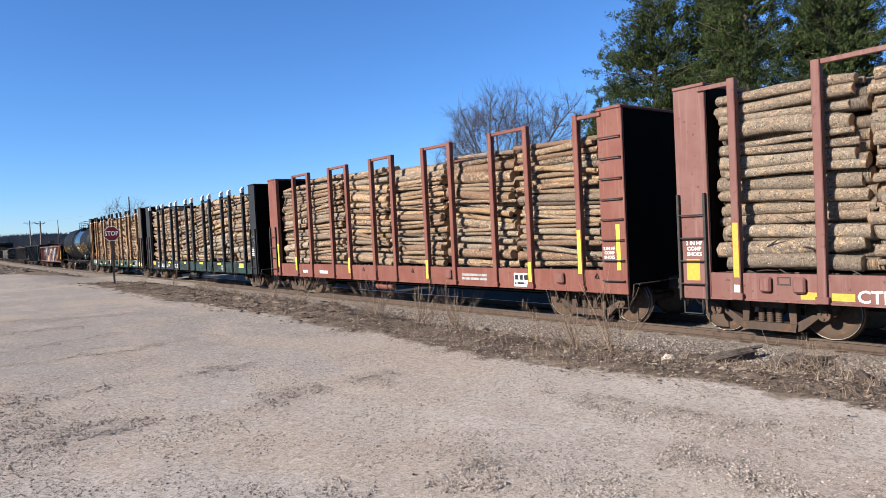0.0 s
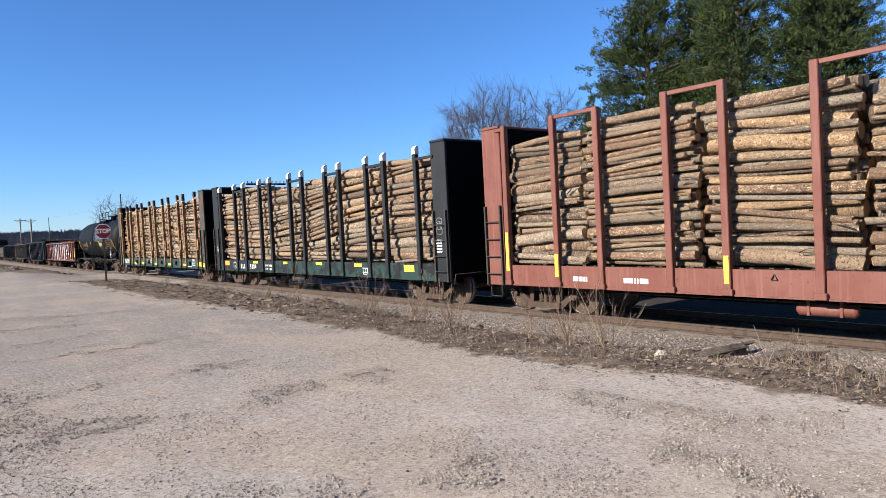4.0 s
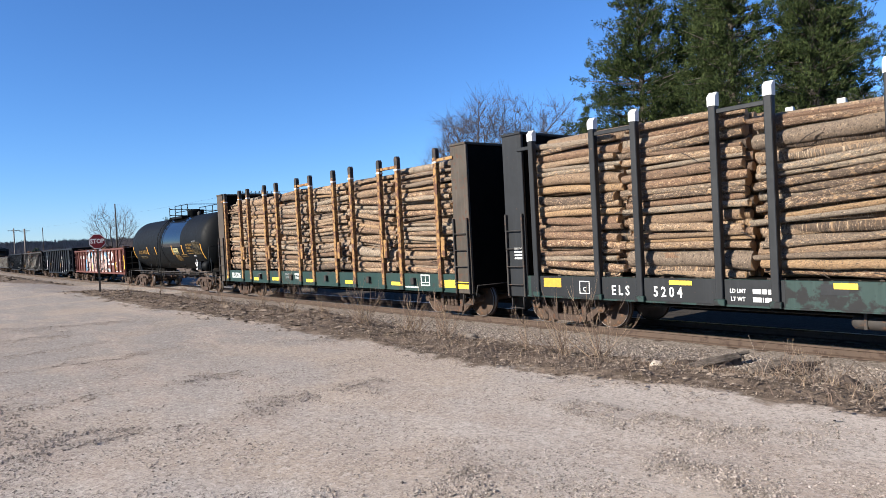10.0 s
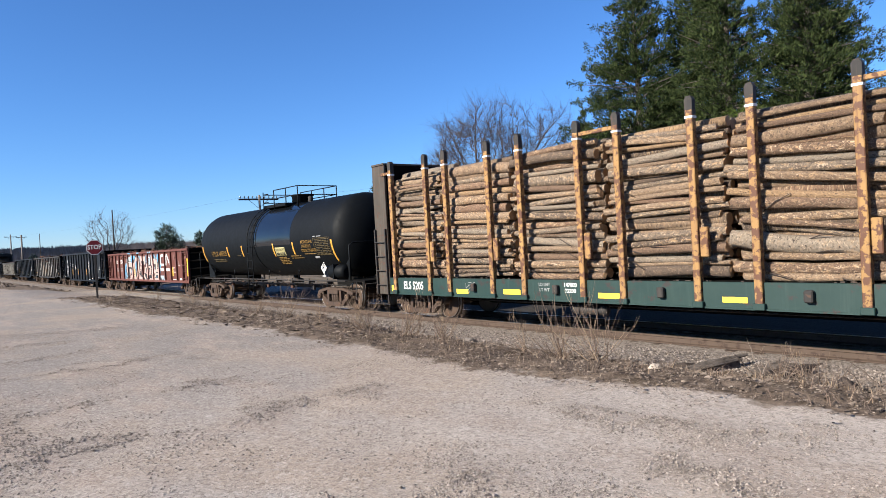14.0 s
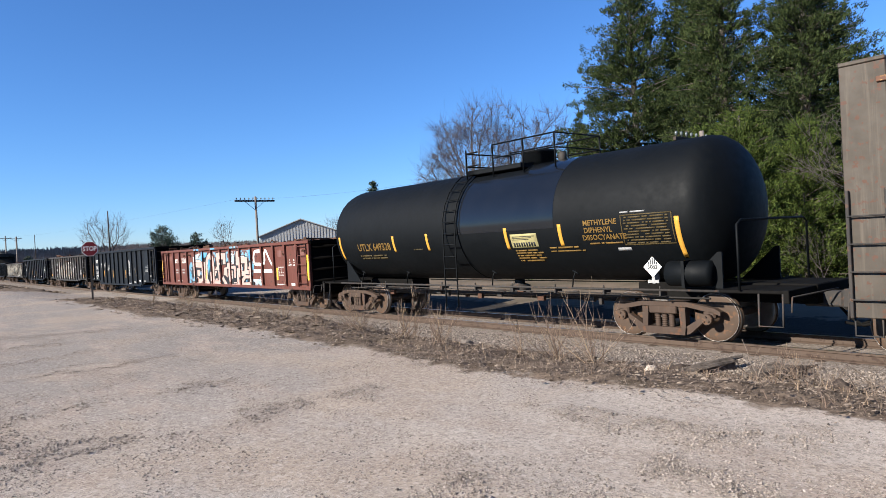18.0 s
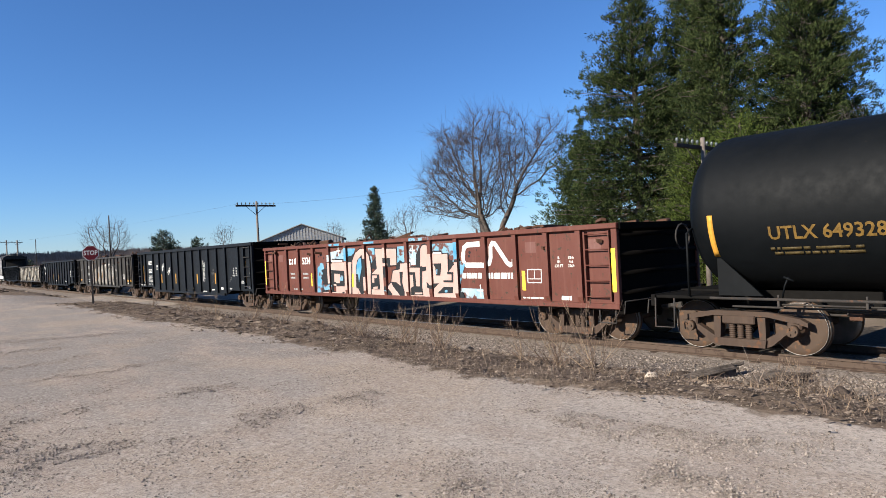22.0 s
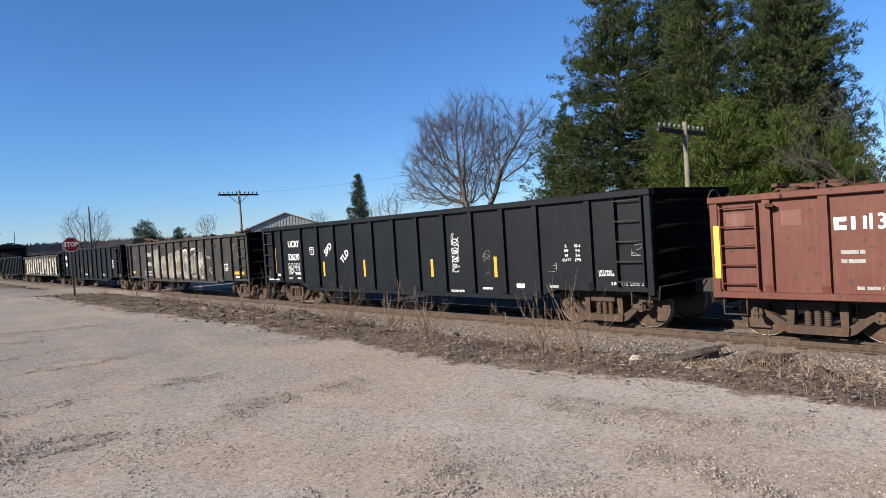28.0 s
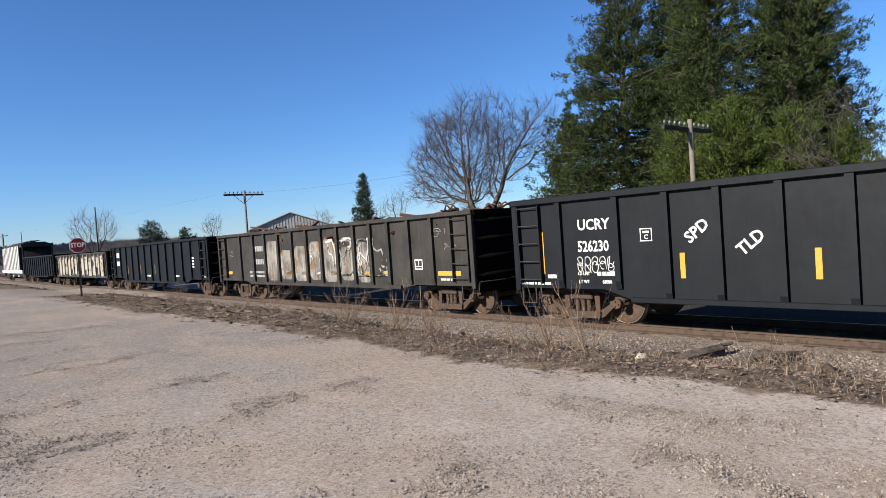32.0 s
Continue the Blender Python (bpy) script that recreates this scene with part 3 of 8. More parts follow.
def build_ground():
    xs, ys = spread(-48, 6, 0.22, 200.0), spread(-3, 17, 0.2, 200.0)
    near = [[coarse(x, y) if -25 < x < 2 and -1 < y < 8 else 0.0 for x in xs] for y in ys]
    v = [(x, y, ground_z(x, y) + (0.02 + 0.028 * noise.noise((x * 3.1, y * 3.1, 41))) * near[j][i]) for j, y in enumerate(ys) for i, x in enumerate(xs)]
    nx = len(xs)
    f = [(j * nx + i, j * nx + i + 1, (j + 1) * nx + i + 1, (j + 1) * nx + i) for j in range(len(ys) - 1) for i in range(nx - 1)]
    me = bpy.data.meshes.new("ground")
    me.from_pydata(v, [], f)
    me.materials.append(M["ground"])
    at = me.color_attributes.new("zone", "FLOAT_COLOR", "POINT")
    at.data.foreach_set("color", [c for p in v for c in (*zone(p[0], p[1]), shade_strip(p[0], p[1]))])
    at = me.attributes.new("coarse", "FLOAT", "POINT")
    at.data.foreach_set("value", [c for row in near for c in row])
    me.polygons.foreach_set("use_smooth", [True] * len(f))
    tagged(new("ground", me), "pale gravel lot with a leaf-littered verge beside the track", "ground", kind="structure")


build_ground()


def scatter(name, rng, places, size, flat, mat, label, category, sides="rock"):
    """Many small loose pieces joined into one object of stuff."""
    if sides == "rock":
        tv = np.array([(1, 0, 0), (-1, 0, 0), (0, 1, 0), (0, -1, 0), (0, 0, 1), (0, 0, -1)], float)
        tf = np.array([(0, 2, 4), (2, 1, 4), (1, 3, 4), (3, 0, 4), (2, 0, 5), (1, 2, 5), (3, 1, 5), (0, 3, 5)])
    else:
        tv = np.array([(-1, -0.4, 0), (0.1, -0.55, 0.18), (1, 0.1, 0.05), (0.1, 0.5, 0.2), (-0.7, 0.35, 0.1)], float)
        tf = np.array([(0, 1, 4), (1, 3, 4), (1, 2, 3)])
    n, k = len(places), len(tv)
    pl = np.array(places, float)
    sc = size[0] * (size[1] / size[0]) ** (rng.random(n) ** 2.2)
    v = np.repeat(tv[None], n, 0) * (1 + rng.uniform(-0.3, 0.3, (n, k, 1))) * sc[:, None, None]
    v[:, :, 2] *= flat
    a, b = rng.uniform(0, 2 * np.pi, n), rng.uniform(-0.5, 0.5, n)
    ca, sa, cb, sb = np.cos(a)[:, None], np.sin(a)[:, None], np.cos(b)[:, None], np.sin(b)[:, None]
    x, y, z = v[:, :, 0], v[:, :, 1], v[:, :, 2]
    y, z = y * cb - z * sb, y * sb + z * cb
    v = np.stack([x * ca - y * sa, x * sa + y * ca, z], -1) + pl[:, None, :]
    v[:, :, 2] += (sc * flat * 0.35)[:, None]
    f = (tf[None] + (np.arange(n) * k)[:, None, None]).reshape(-1, 3)
    me = bpy.data.meshes.new(name)
    me.from_pydata(v.reshape(-1, 3).tolist(), [], f.tolist())
    me.materials.append(mat)
    return tagged(new(name, me), label, category, kind="stuff")


def build_loose():
    rng = np.random.default_rng(4)
    pts = []
    while len(pts) < 56000:
        r, a = 3.0 + 17.0 * rng.random() ** 1.35, radians(rng.uniform(-92, -8))
        x, y = r * math.sin(a), r * math.cos(a)
        if y > verge_edge(x) + 0.4:
            continue
        dens = 0.7 * noise.noise((x * 0.55, y * 1.0, 11)) + 0.4 * noise.noise((x * 2, y * 2, 4)) + 0.85 * coarse(x, y) - 0.12
        if dens < rng.uniform(-0.2, 0.8):
            continue
        c = coarse(x, y)
        pts.append((x, y, ground_z(x, y) + (0.02 + 0.028 * noise.noise((x * 3.1, y * 3.1, 41))) * c if c else ground_z(x, y)))
    lumps = [p for k, p in enumerate(pts) if k % 5 == 0 and coarse(p[0], p[1]) > 0.3]
    scatter("gravel_lumps", rng, lumps, (0.007, 0.02), 0.7, M["clod"], "small clods and coarse stones on thrown-up gravel", "gravel")
    scatter("gravel_stones", rng, pts, (0.004, 0.0145), 0.6, M["pebble"], "loose pale gravel stones on the lot", "gravel")
    pts = []
    while len(pts) < 26000:
        x = -1 - 34 * rng.random() ** 1.7
        y = track_y(x) + rng.uniform(-3.1, -0.55)
        if x > 3 or abs(y - track_y(x) + 0.73) < 0.1 or noise.noise((x * 0.7, y, 2)) < -0.3 and y < track_y(x) - 2.4:
            continue
        pts.append((x, y, ground_z(x, y) - (0.02 if abs(y - track_y(x)) < 1.35 else 0.0)))
    scatter("ballast_stones", rng, pts, (0.012, 0.032), 0.75, M["stone"], "grey and pinkish crushed track ballast", "ballast")
    pts = []
    while len(pts) < 107000:
        x = 2 - 40 * rng.random() ** 1.5
        y = rng.uniform(verge_edge(x) - 0.35, track_y(x) - 1.7)
        if noise.noise((x * 0.9, y * 1.2, 6)) < rng.uniform(-1.0, 0.25) + 0.9 * (1 - smooth(verge_edge(x) - 0.35, verge_edge(x) + 0.5, y)) + 1.4 * smooth(track_y(x) - 3.6, track_y(x) - 2.2, y) or crossing(x) > 0.4:
            continue
        pts.append((x, y, ground_z(x, y)))
    scatter("leaf_litter", rng, pts[:95000], (0.007, 0.024), 1.6, M["litter"], "dry brown leaves and bark chips on the verge", "leaf litter", "leaf")
    far = [p for p in pts[95000:] if p[0] < -11][:5000]
    scatter("verge_clods", rng, far, (0.03, 0.085), 0.8, M["litter"], "clods and leaf clumps on the far verge", "leaf litter", "leaf")
    scatter("bark_chips", rng, pts[95000:], (0.016, 0.045), 1.8, M["litter"], "pale and dark bark chips strewn over the verge", "bark chips", "leaf")


build_loose()


def blades(name, rng, places, height, mat, label, category, bend=1.1, width=0.0028):
    v, f = [], []
    for x, y, z in places:
        h = height * rng.uniform(0.35, 1.0)
        a, l = rng.uniform(0, 6.283), rng.uniform(0.1, bend) * h
        wx, wy = -math.sin(a) * width, math.cos(a) * width
        dx, dy = math.cos(a) * l, math.sin(a) * l
        b = len(v)
        v += [(x - wx, y - wy, z), (x + wx, y + wy, z), (x + dx * 0.4 - wx * 0.7, y + dy * 0.4 - wy * 0.7, z + h * 0.6), (x + dx * 0.4 + wx * 0.7, y + dy * 0.4 + wy * 0.7, z + h * 0.6), (x + dx, y + dy, z + h)]
        f += [(b, b + 1, b + 3, b + 2), (b + 2, b + 3, b + 4)]
    me = bpy.data.meshes.new(name)
    me.from_pydata(v, [], f)
    me.materials.append(mat)
    return tagged(new(name, me), label, category, kind="stuff")


def build_grass():
    rng = np.random.default_rng(8)
    pts = []
    while len(pts) < 7000:
        x = 2 - 42 * rng.random() ** 1.4
        y = rng.uniform(verge_edge(x) + 0.1, track_y(x) - 2.5)
        if noise.noise((x * 0.6, y * 0.9, 16)) < rng.uniform(-0.2, 0.5) or crossing(x) > 0.3:
            continue
        pts.append((x, y, ground_z(x, y)))
    blades("dead_grass", rng, pts, 0.1, M["litter"], "short dead brown grass on the verge", "grass")
    pts = [(x, y, ground_z(x, y)) for x, y in ((rng.uniform(-120, -59), rng.uniform(5.0, 11)) for _ in range(7000))]
    scatter("far_leaf_litter", rng, pts, (0.05, 0.16), 0.8, M["litter"], "brown leaves and dead weeds beyond the road", "leaf litter", "leaf")
    pts = []
    while len(pts) < 2600:
        x = 1 - 36 * rng.random() ** 1.5
        y = rng.uniform(verge_edge(x) + 0.15, track_y(x) - 2.6)
        if crossing(x) < 0.3 and noise.noise((x * 0.7, y, 31)) > -0.1:
            pts.append((x, y, ground_z(x, y) + 0.01))
    blades("fallen_twigs", rng, pts, 0.16, M["stem"], "broken twigs and dead weed stalks on the verge", "twigs", 2.6, 0.004)


build_grass()


# ---------------------------------------------------------------- track
def build_track():
    track = thing("track", "single railway track with rusty rails on worn ties", "railway track", kind="structure")
    for side in (-0.755, 0.755):
        g = Geo()
        prof = [(-0.07, -0.165), (0.07, -0.165), (0.07, -0.15), (0.015, -0.13), (0.015, -0.045), (0.036, -0.035), (0.036, -0.004), (0.03, 0.0), (-0.03, 0.0), (-0.036, -0.004), (-0.036, -0.035), (-0.015, -0.045), (-0.015, -0.13), (-0.07, -0.15)]
        xs = [60, 20] + list(range(12, -60, -4)) + list(range(-60, -420, -15))
        n = len(prof)
        for x in xs:
            for a, z in prof:
                g.v.append((x, track_y(x) + side + a, z))
        for k in range(len(xs) - 1):
            for i in range(n):
                j = (i + 1) % n
                g.face((k * n + i, k * n + j, (k + 1) * n + j, (k + 1) * n + i), 1 if i == 7 else 0)
        part("rail", g, [M["rail"], M["rail_top"]], track)
    rng = random.Random(5)
    ties = []
    for v in range(4):
        g = Geo().box(-0.115, -1.3, -0.18, 0.115, 1.3, 0.0, 0, 0.015)
        g.v = [(x + rng.uniform(-0.01, 0.01), y + rng.uniform(-0.03, 0.03), z + rng.uniform(-0.012, 0.006)) for x, y, z in g.v]
        ties.append(g.mesh("tie", [M["tie"]]))
    g = Geo()
    x, k = 14.0, 0
    plate = Geo().box(-0.09, -0.18, 0.0, 0.09, 0.18, 0.018, 0, 0.004).mesh("tie_plate", [M["rail"]])
    while x > -300:
        x -= 0.53
        if x > -62:
            m = pose(x, track_y(x) + rng.uniform(-0.05, 0.05), -0.178 + rng.uniform(-0.01, 0.004), 0, 0, rng.uniform(-1.5, 1.5))
            tie = part("tie", ties[k % 4], None, track, at=m)
            if x > -22:
                part("tie_plate", plate, None, tie, at=pose(0, -0.755, -0.004))
            k += 1
        else:
            g.box(x - 0.115, track_y(x) - 1.3, -0.36, x + 0.115, track_y(x) + 1.3, -0.178)
    tagged(part("far_ties", g, M["tie"], track), kind="stuff")


build_track()

# ---------------------------------------------------------------- rolling stock, parts
TRAIN = []      # (thing, distance of its origin along the train at 0 s, place on its car)
WHEELS = []     # wheelsets that roll


def wheel_mesh():
    g = Geo()
    r = 0.46
    for s in (-1, 1):
        c = (0, 0.755 * s, 0)
        prof = [(-0.075, r - 0.1), (-0.07, r - 0.02), (-0.055, r), (0.03, r + 0.004), (0.045, r + 0.028), (0.065, r + 0.02), (0.07, r - 0.09), (0.02, r - 0.12), (0.0, 0.2), (0.06, 0.14), (0.06, 0.09)]
        prof = [(-d * s, q) for d, q in prof]
        g.lathe(prof, c, "y", 28)
        g.lathe([(-0.082 * s, r - 0.09), (-0.078 * s, r - 0.012), (-0.06 * s, r + 0.003), (0.03 * s, r + 0.006)], c, "y", 28, 1)
        g.lathe([(0.09 * s, 0.13), (0.02 * s, 0.16)], c, "y", 16)
        g.tube([((r - 0.012) * math.cos(k * math.pi / 16), s * 0.83, (r - 0.012) * math.sin(k * math.pi / 16)) for k in range(33)], 0.008, 4, 1, caps=False)
    g.tube([(0, -1.1, 0), (0, 1.1, 0)], 0.085, 10)
    # bolt heads of the bearing caps turn with the axle
    for s in (-1, 1):
        for k in range(3):
            a = k * 2.0944
            g.tube([(0.055 * math.cos(a), s * 1.19, 0.055 * math.sin(a)), (0.055 * math.cos(a), s * 1.225, 0.055 * math.sin(a))], 0.016, 6)
        g.tube([(0, s * 1.08, 0), (0, s * 1.195, 0)], 0.1, 12)
    return g.mesh("wheelset", [M["wheel"], M["tread"]])


def truck_meshes():
    fr = Geo()
    for s in (-1, 1):
        a, b = s * 0.95, s * 1.09
        fr.prism([(-1.16, 0.60), (-1.05, 0.66), (-0.5, 0.76), (0.5, 0.76), (1.05, 0.66), (1.16, 0.60), (1.16, 0.53), (1.02, 0.57), (0.5, 0.67), (-0.5, 0.67), (-1.02, 0.57), (-1.16, 0.53)], "y", a, b)
        fr.prism([(-0.46, 0.13), (0.46, 0.13), (0.48, 0.27), (-0.48, 0.27)], "y", a - s * 0.03, b + s * 0.05)
        for q in (-1, 1):
            fr.prism([(q * 1.0, 0.54), (q * 0.78, 0.48), (q * 0.38, 0.24), (q * 0.46, 0.13), (q * 0.56, 0.17), (q * 0.80, 0.38), (q * 1.0, 0.44)], "y", a, b)
            fr.prism([(q * 0.36, 0.25), (q * 0.47, 0.25), (q * 0.47, 0.66), (q * 0.33, 0.66)], "y", a, b + s * 0.02)
            fr.box(q * 0.935 - 0.12, a, 0.46, q * 0.935 + 0.12, b, 0.62, 0, 0.03)
        fr.box(-0.3, a - s * 0.05, 0.53, 0.3, b + s * 0.06, 0.68, 0, 0.02)
    fr.box(-0.22, -0.95, 0.46, 0.22, 0.95, 0.72, 0, 0.03)
    fr.tube([(0.5, -0.9, 0.3), (0.5, 0.9, 0.3)], 0.05, 6).tube([(-0.5, -0.9, 0.3), (-0.5, 0.9, 0.3)], 0.05, 6)
    spring = Geo()
    prof = []
    for k in range(7):
        prof += [(0.27 + k * 0.038, 0.052), (0.27 + k * 0.038 + 0.012, 0.07), (0.27 + k * 0.038 + 0.024, 0.052)]
    spring.lathe(prof, (0, 0, 0), "z", 10)
    return fr.mesh("side_frames", [M["truck_frame"]]), spring.mesh("spring", [M["truck_frame"]])


WHEELSET = wheel_mesh()
FRAMES, SPRING = truck_meshes()


def add_trucks(car, xs):
    for x in xs:
        tr = part("truck_frame", FRAMES, None, car, "rusty cast steel truck frame", at=pose(x, 0, 0))
        for s in (-1, 1):
            for k in (-1, 0, 1):
                part("spring", SPRING, None, tr, at=pose(k * 0.15, s * 1.05, 0))
        for q in (-1, 1):
            w = part("wheelset", WHEELSET, None, car, "rust-brown steel wheels on an axle", at=pose(x + q * 0.935, 0, 0.46, 0, (x * 37) % 360, 0))
            WHEELS.append((w, x + q * 0.935, (x * 37) % 360))


def add_couplers(car, half, mat):
    for s in (-1, 1):
        g = Geo().box(s * (half - 0.3), -0.14, 0.66, s * (half + 0.42), 0.14, 0.94, 0, 0.03)
        g.box(s * (half + 0.38), -0.2, 0.62, s * (half + 0.62), 0.14, 0.98, 0, 0.06)
        g.box(s * (half + 0.34), 0.08, 0.68, s * (half + 0.66), 0.24, 0.9, 0, 0.05)
        part("coupler", g, M["truck"], car, "rusty knuckle coupler")
        h = Geo().tube([(s * half, 0.45, 0.72), (s * (half + 0.25), 0.42, 0.42), (s * (half + 0.5), 0.3, 0.3), (s * (half + 0.68), 0.18, 0.36)], 0.028, 6)
        part("brake_hose", h, M["under"], car)


def add_lever(car, half, z):
    for s in (-1, 1):
        g = Geo().tube([(s * (half + 0.05), -1.5, z - 0.25), (s * (half + 0.05), -1.45, z), (s * (half + 0.08), -0.6, z), (s * (half + 0.3), -0.2, z + 0.05)], 0.016, 5)
        part("uncoupling_lever", g, M["truck"], car)


def ladder(car, x0, x1, zs, y, mat, out=-0.09, name="ladder"):
    for z in zs:
        part("rung", Geo().tube([(x0, y, z), (x0, y + out, z), (x1, y + out, z), (x1, y, z)], 0.014, 5), mat, car)


def plate(car, name, x0, z0, x1, z1, y, mat, label=""):
    g = Geo().box(x0, y - 0.004, z0, x1, y, z1)
    return part(name, g, mat, car, label)


def writing(car, words, x, z, size, y, mat, squeeze=1.0, tilt=0, label=""):
    me = text_mesh(words, size, mat, 0.002, "CENTER", squeeze)
    return part("lettering", me, None, car, label or "painted lettering", at=pose(x, y - 0.004, z, 90, 0, 0) @ pose(0, 0, 0, 0, 0, tilt))


def bars(car, x0, x1, z, h, y, mat, rng, words=3):
    """A line of writing too small to read, as plain bars."""
    g = Geo()
    cuts = sorted(rng.uniform(x0 + 0.1 * (x1 - x0), x1 - 0.1 * (x1 - x0)) for _ in range(words - 1))
    ends = [x0] + cuts + [x1]
    gap = min(0.03, (x1 - x0) * 0.05)
    for a, b in zip(ends[:-1], ends[1:]):
        if b - a > gap * 1.5:
            g.box(a, y - 0.003, z - h / 2, b - gap, y, z + h / 2)
    return part("small_print", g, mat, car)


# ---------------------------------------------------------------- logs
def log_meshes():
    rng = random.Random(21)
    out = []
    for k in range(16):
        g = Geo()
        n, segs = 10, 6
        bend = rng.uniform(0.0, 0.32) ** 1.0 * rng.choice((-1, 1))
        taper = rng.uniform(0.86, 1.0)
        pts, rad = [], []
        for i in range(segs + 1):
            t = i / segs
            pts.append((t - 0.5, bend * (1 - (2 * t - 1) ** 2), rng.uniform(-0.07, 0.07)))
            rad.append((taper + (1 - taper) * (t if k % 2 else 1 - t)) * 0.5 * rng.uniform(0.93, 1.07))
        # x is scaled to the length, y and z to the thickness
        b = len(g.v)
        for (x, y, z), r in zip(pts, rad):
            for i in range(n):
                a = 2 * math.pi * i / n
                q = r * (1 + rng.uniform(-0.09, 0.09))
                g.v.append((x + (rng.uniform(-0.008, 0.008) if abs(x) > 0.49 else 0), y + q * math.cos(a), z + q * math.sin(a)))
        for s in range(segs):
            for i in range(n):
                j = (i + 1) % n
                g.face((b + s * n + i, b + s * n + j, b + (s + 1) * n + j, b + (s + 1) * n + i), 0, True)
        g.face([b + i for i in range(n)][::-1], 1)
        g.face([b + segs * n + i for i in range(n)], 1)
        out.append(g.mesh("log", [M["bark"], M["cut"]]))
    return out


LOGS = log_meshes()
GREY_LOGS = []
for log in LOGS:
    log = log.copy()
    log.materials[0] = M["bark_grey"]
    GREY_LOGS.append(log)


def log_bundle(car_u, x0, x1, top, seed, deck=1.17, thick=0.185, slope=0.0, grey=False, group="log bundles on the cars"):
    """A bundle of pulpwood between two stakes: front logs one by one, the rest joined."""
    rng = random.Random(seed)
    xc = (x0 + x1) / 2
    b = thing("log_bundle", "bundle of cut pulpwood logs stacked lengthwise", "logs", group)
    z, k = deck + 0.02, 0
    fan = rng.uniform(-2.5, 2.5) + slope
    while z < top - 0.06:
        d = max(0.075, min(0.31, rng.lognormvariate(math.log(thick), 0.33)))
        if z < deck + 0.5 and rng.random() < 0.4:
            d = min(0.36, d * 1.5)
        l = min(2.56, x1 - x0 - 0.04) * rng.uniform(0.9, 1.02)
        f = (z - deck) / (top - deck)
        tilt = fan * math.sin(math.pi * min(1, f * 1.05)) + (rng.gauss(0, 1.5) if rng.random() < 0.85 else rng.uniform(-6, 6))
        dy = -1.43 + d / 2 + (rng.uniform(0, 0.08) if rng.random() < 0.72 else rng.uniform(0.08, 0.2))
        m = pose(rng.uniform(-0.09, 0.09), dy, z + d / 2 - deck, rng.uniform(0, 360), 0, 0)
        m = pose(0, 0, 0) @ Matrix.Translation(m.translation) @ pose(0, 0, 0, 0, tilt, rng.uniform(-1.2, 1.2)) @ pose(0, 0, 0, rng.uniform(0, 360)) @ Matrix.Diagonal((l, d, d, 1))
        part("log", (GREY_LOGS if grey else LOGS)[rng.randrange(16)], None, b, at=m)
        z += d * rng.uniform(0.88, 1.08)
        k += 1
    # inner logs
    g = Geo()
    y = -1.12
    while y < 1.38:
        z = deck + 0.02
        while z < top - 0.1:
            d = max(0.12, min(0.32, rng.lognormvariate(math.log(0.21), 0.25)))
            if -1.0 < y < 1.1 and z < top - 0.65 and rng.random() < 0.3:
                z += d
                continue
            l = 2.5 * rng.uniform(0.94, 1.02)
            o = rng.uniform(-0.06, 0.06)
            yy = y + rng.uniform(-0.05, 0.05)
            g.tube([(-l / 2 + o, yy, z + d / 2 - deck), (l / 2 + o, yy + rng.uniform(-0.05, 0.05), z + d / 2 - deck + rng.uniform(-0.04, 0.04))], [d / 2, d / 2 * 0.9], 8, 0, cap_m=1)
            z += d * 0.93
        y += 0.235
    tagged(part("log_core", g, [M["bark_grey"] if grey else M["bark"], M["cut"]], b, fix=False), kind="stuff")
    # bark chips left on the deck
    ch = Geo()
    for _ in range(16):
        px, s = rng.uniform(-1.2, 1.2), rng.uniform(0.012, 0.04)
        ch.box(px - s, -1.47, 0.0, px + s, -1.47 + s, s * 0.6, 0, 0, Matrix.Translation((0, 0, 0)))
    for _ in range(7):
        px, pz = rng.uniform(-1.15, 1.15), rng.uniform(0.05, (top - deck) * 0.9) * rng.random()
        ln, an = rng.uniform(0.15, 0.5), rng.uniform(-0.6, 0.6)
        ch.tube([(px, -1.4, pz), (px + ln * 0.5, -1.47, pz + ln * 0.5 * math.sin(an) + 0.02), (px + ln, -1.46, pz + ln * math.sin(an))], [0.013, 0.01, 0.006], 4)
    tagged(part("bark_litter", ch, M["tie"], b, fix=False), kind="stuff")
    TRAIN.append((b, car_u, Matrix.Translation((xc, 0, deck))))
    return b


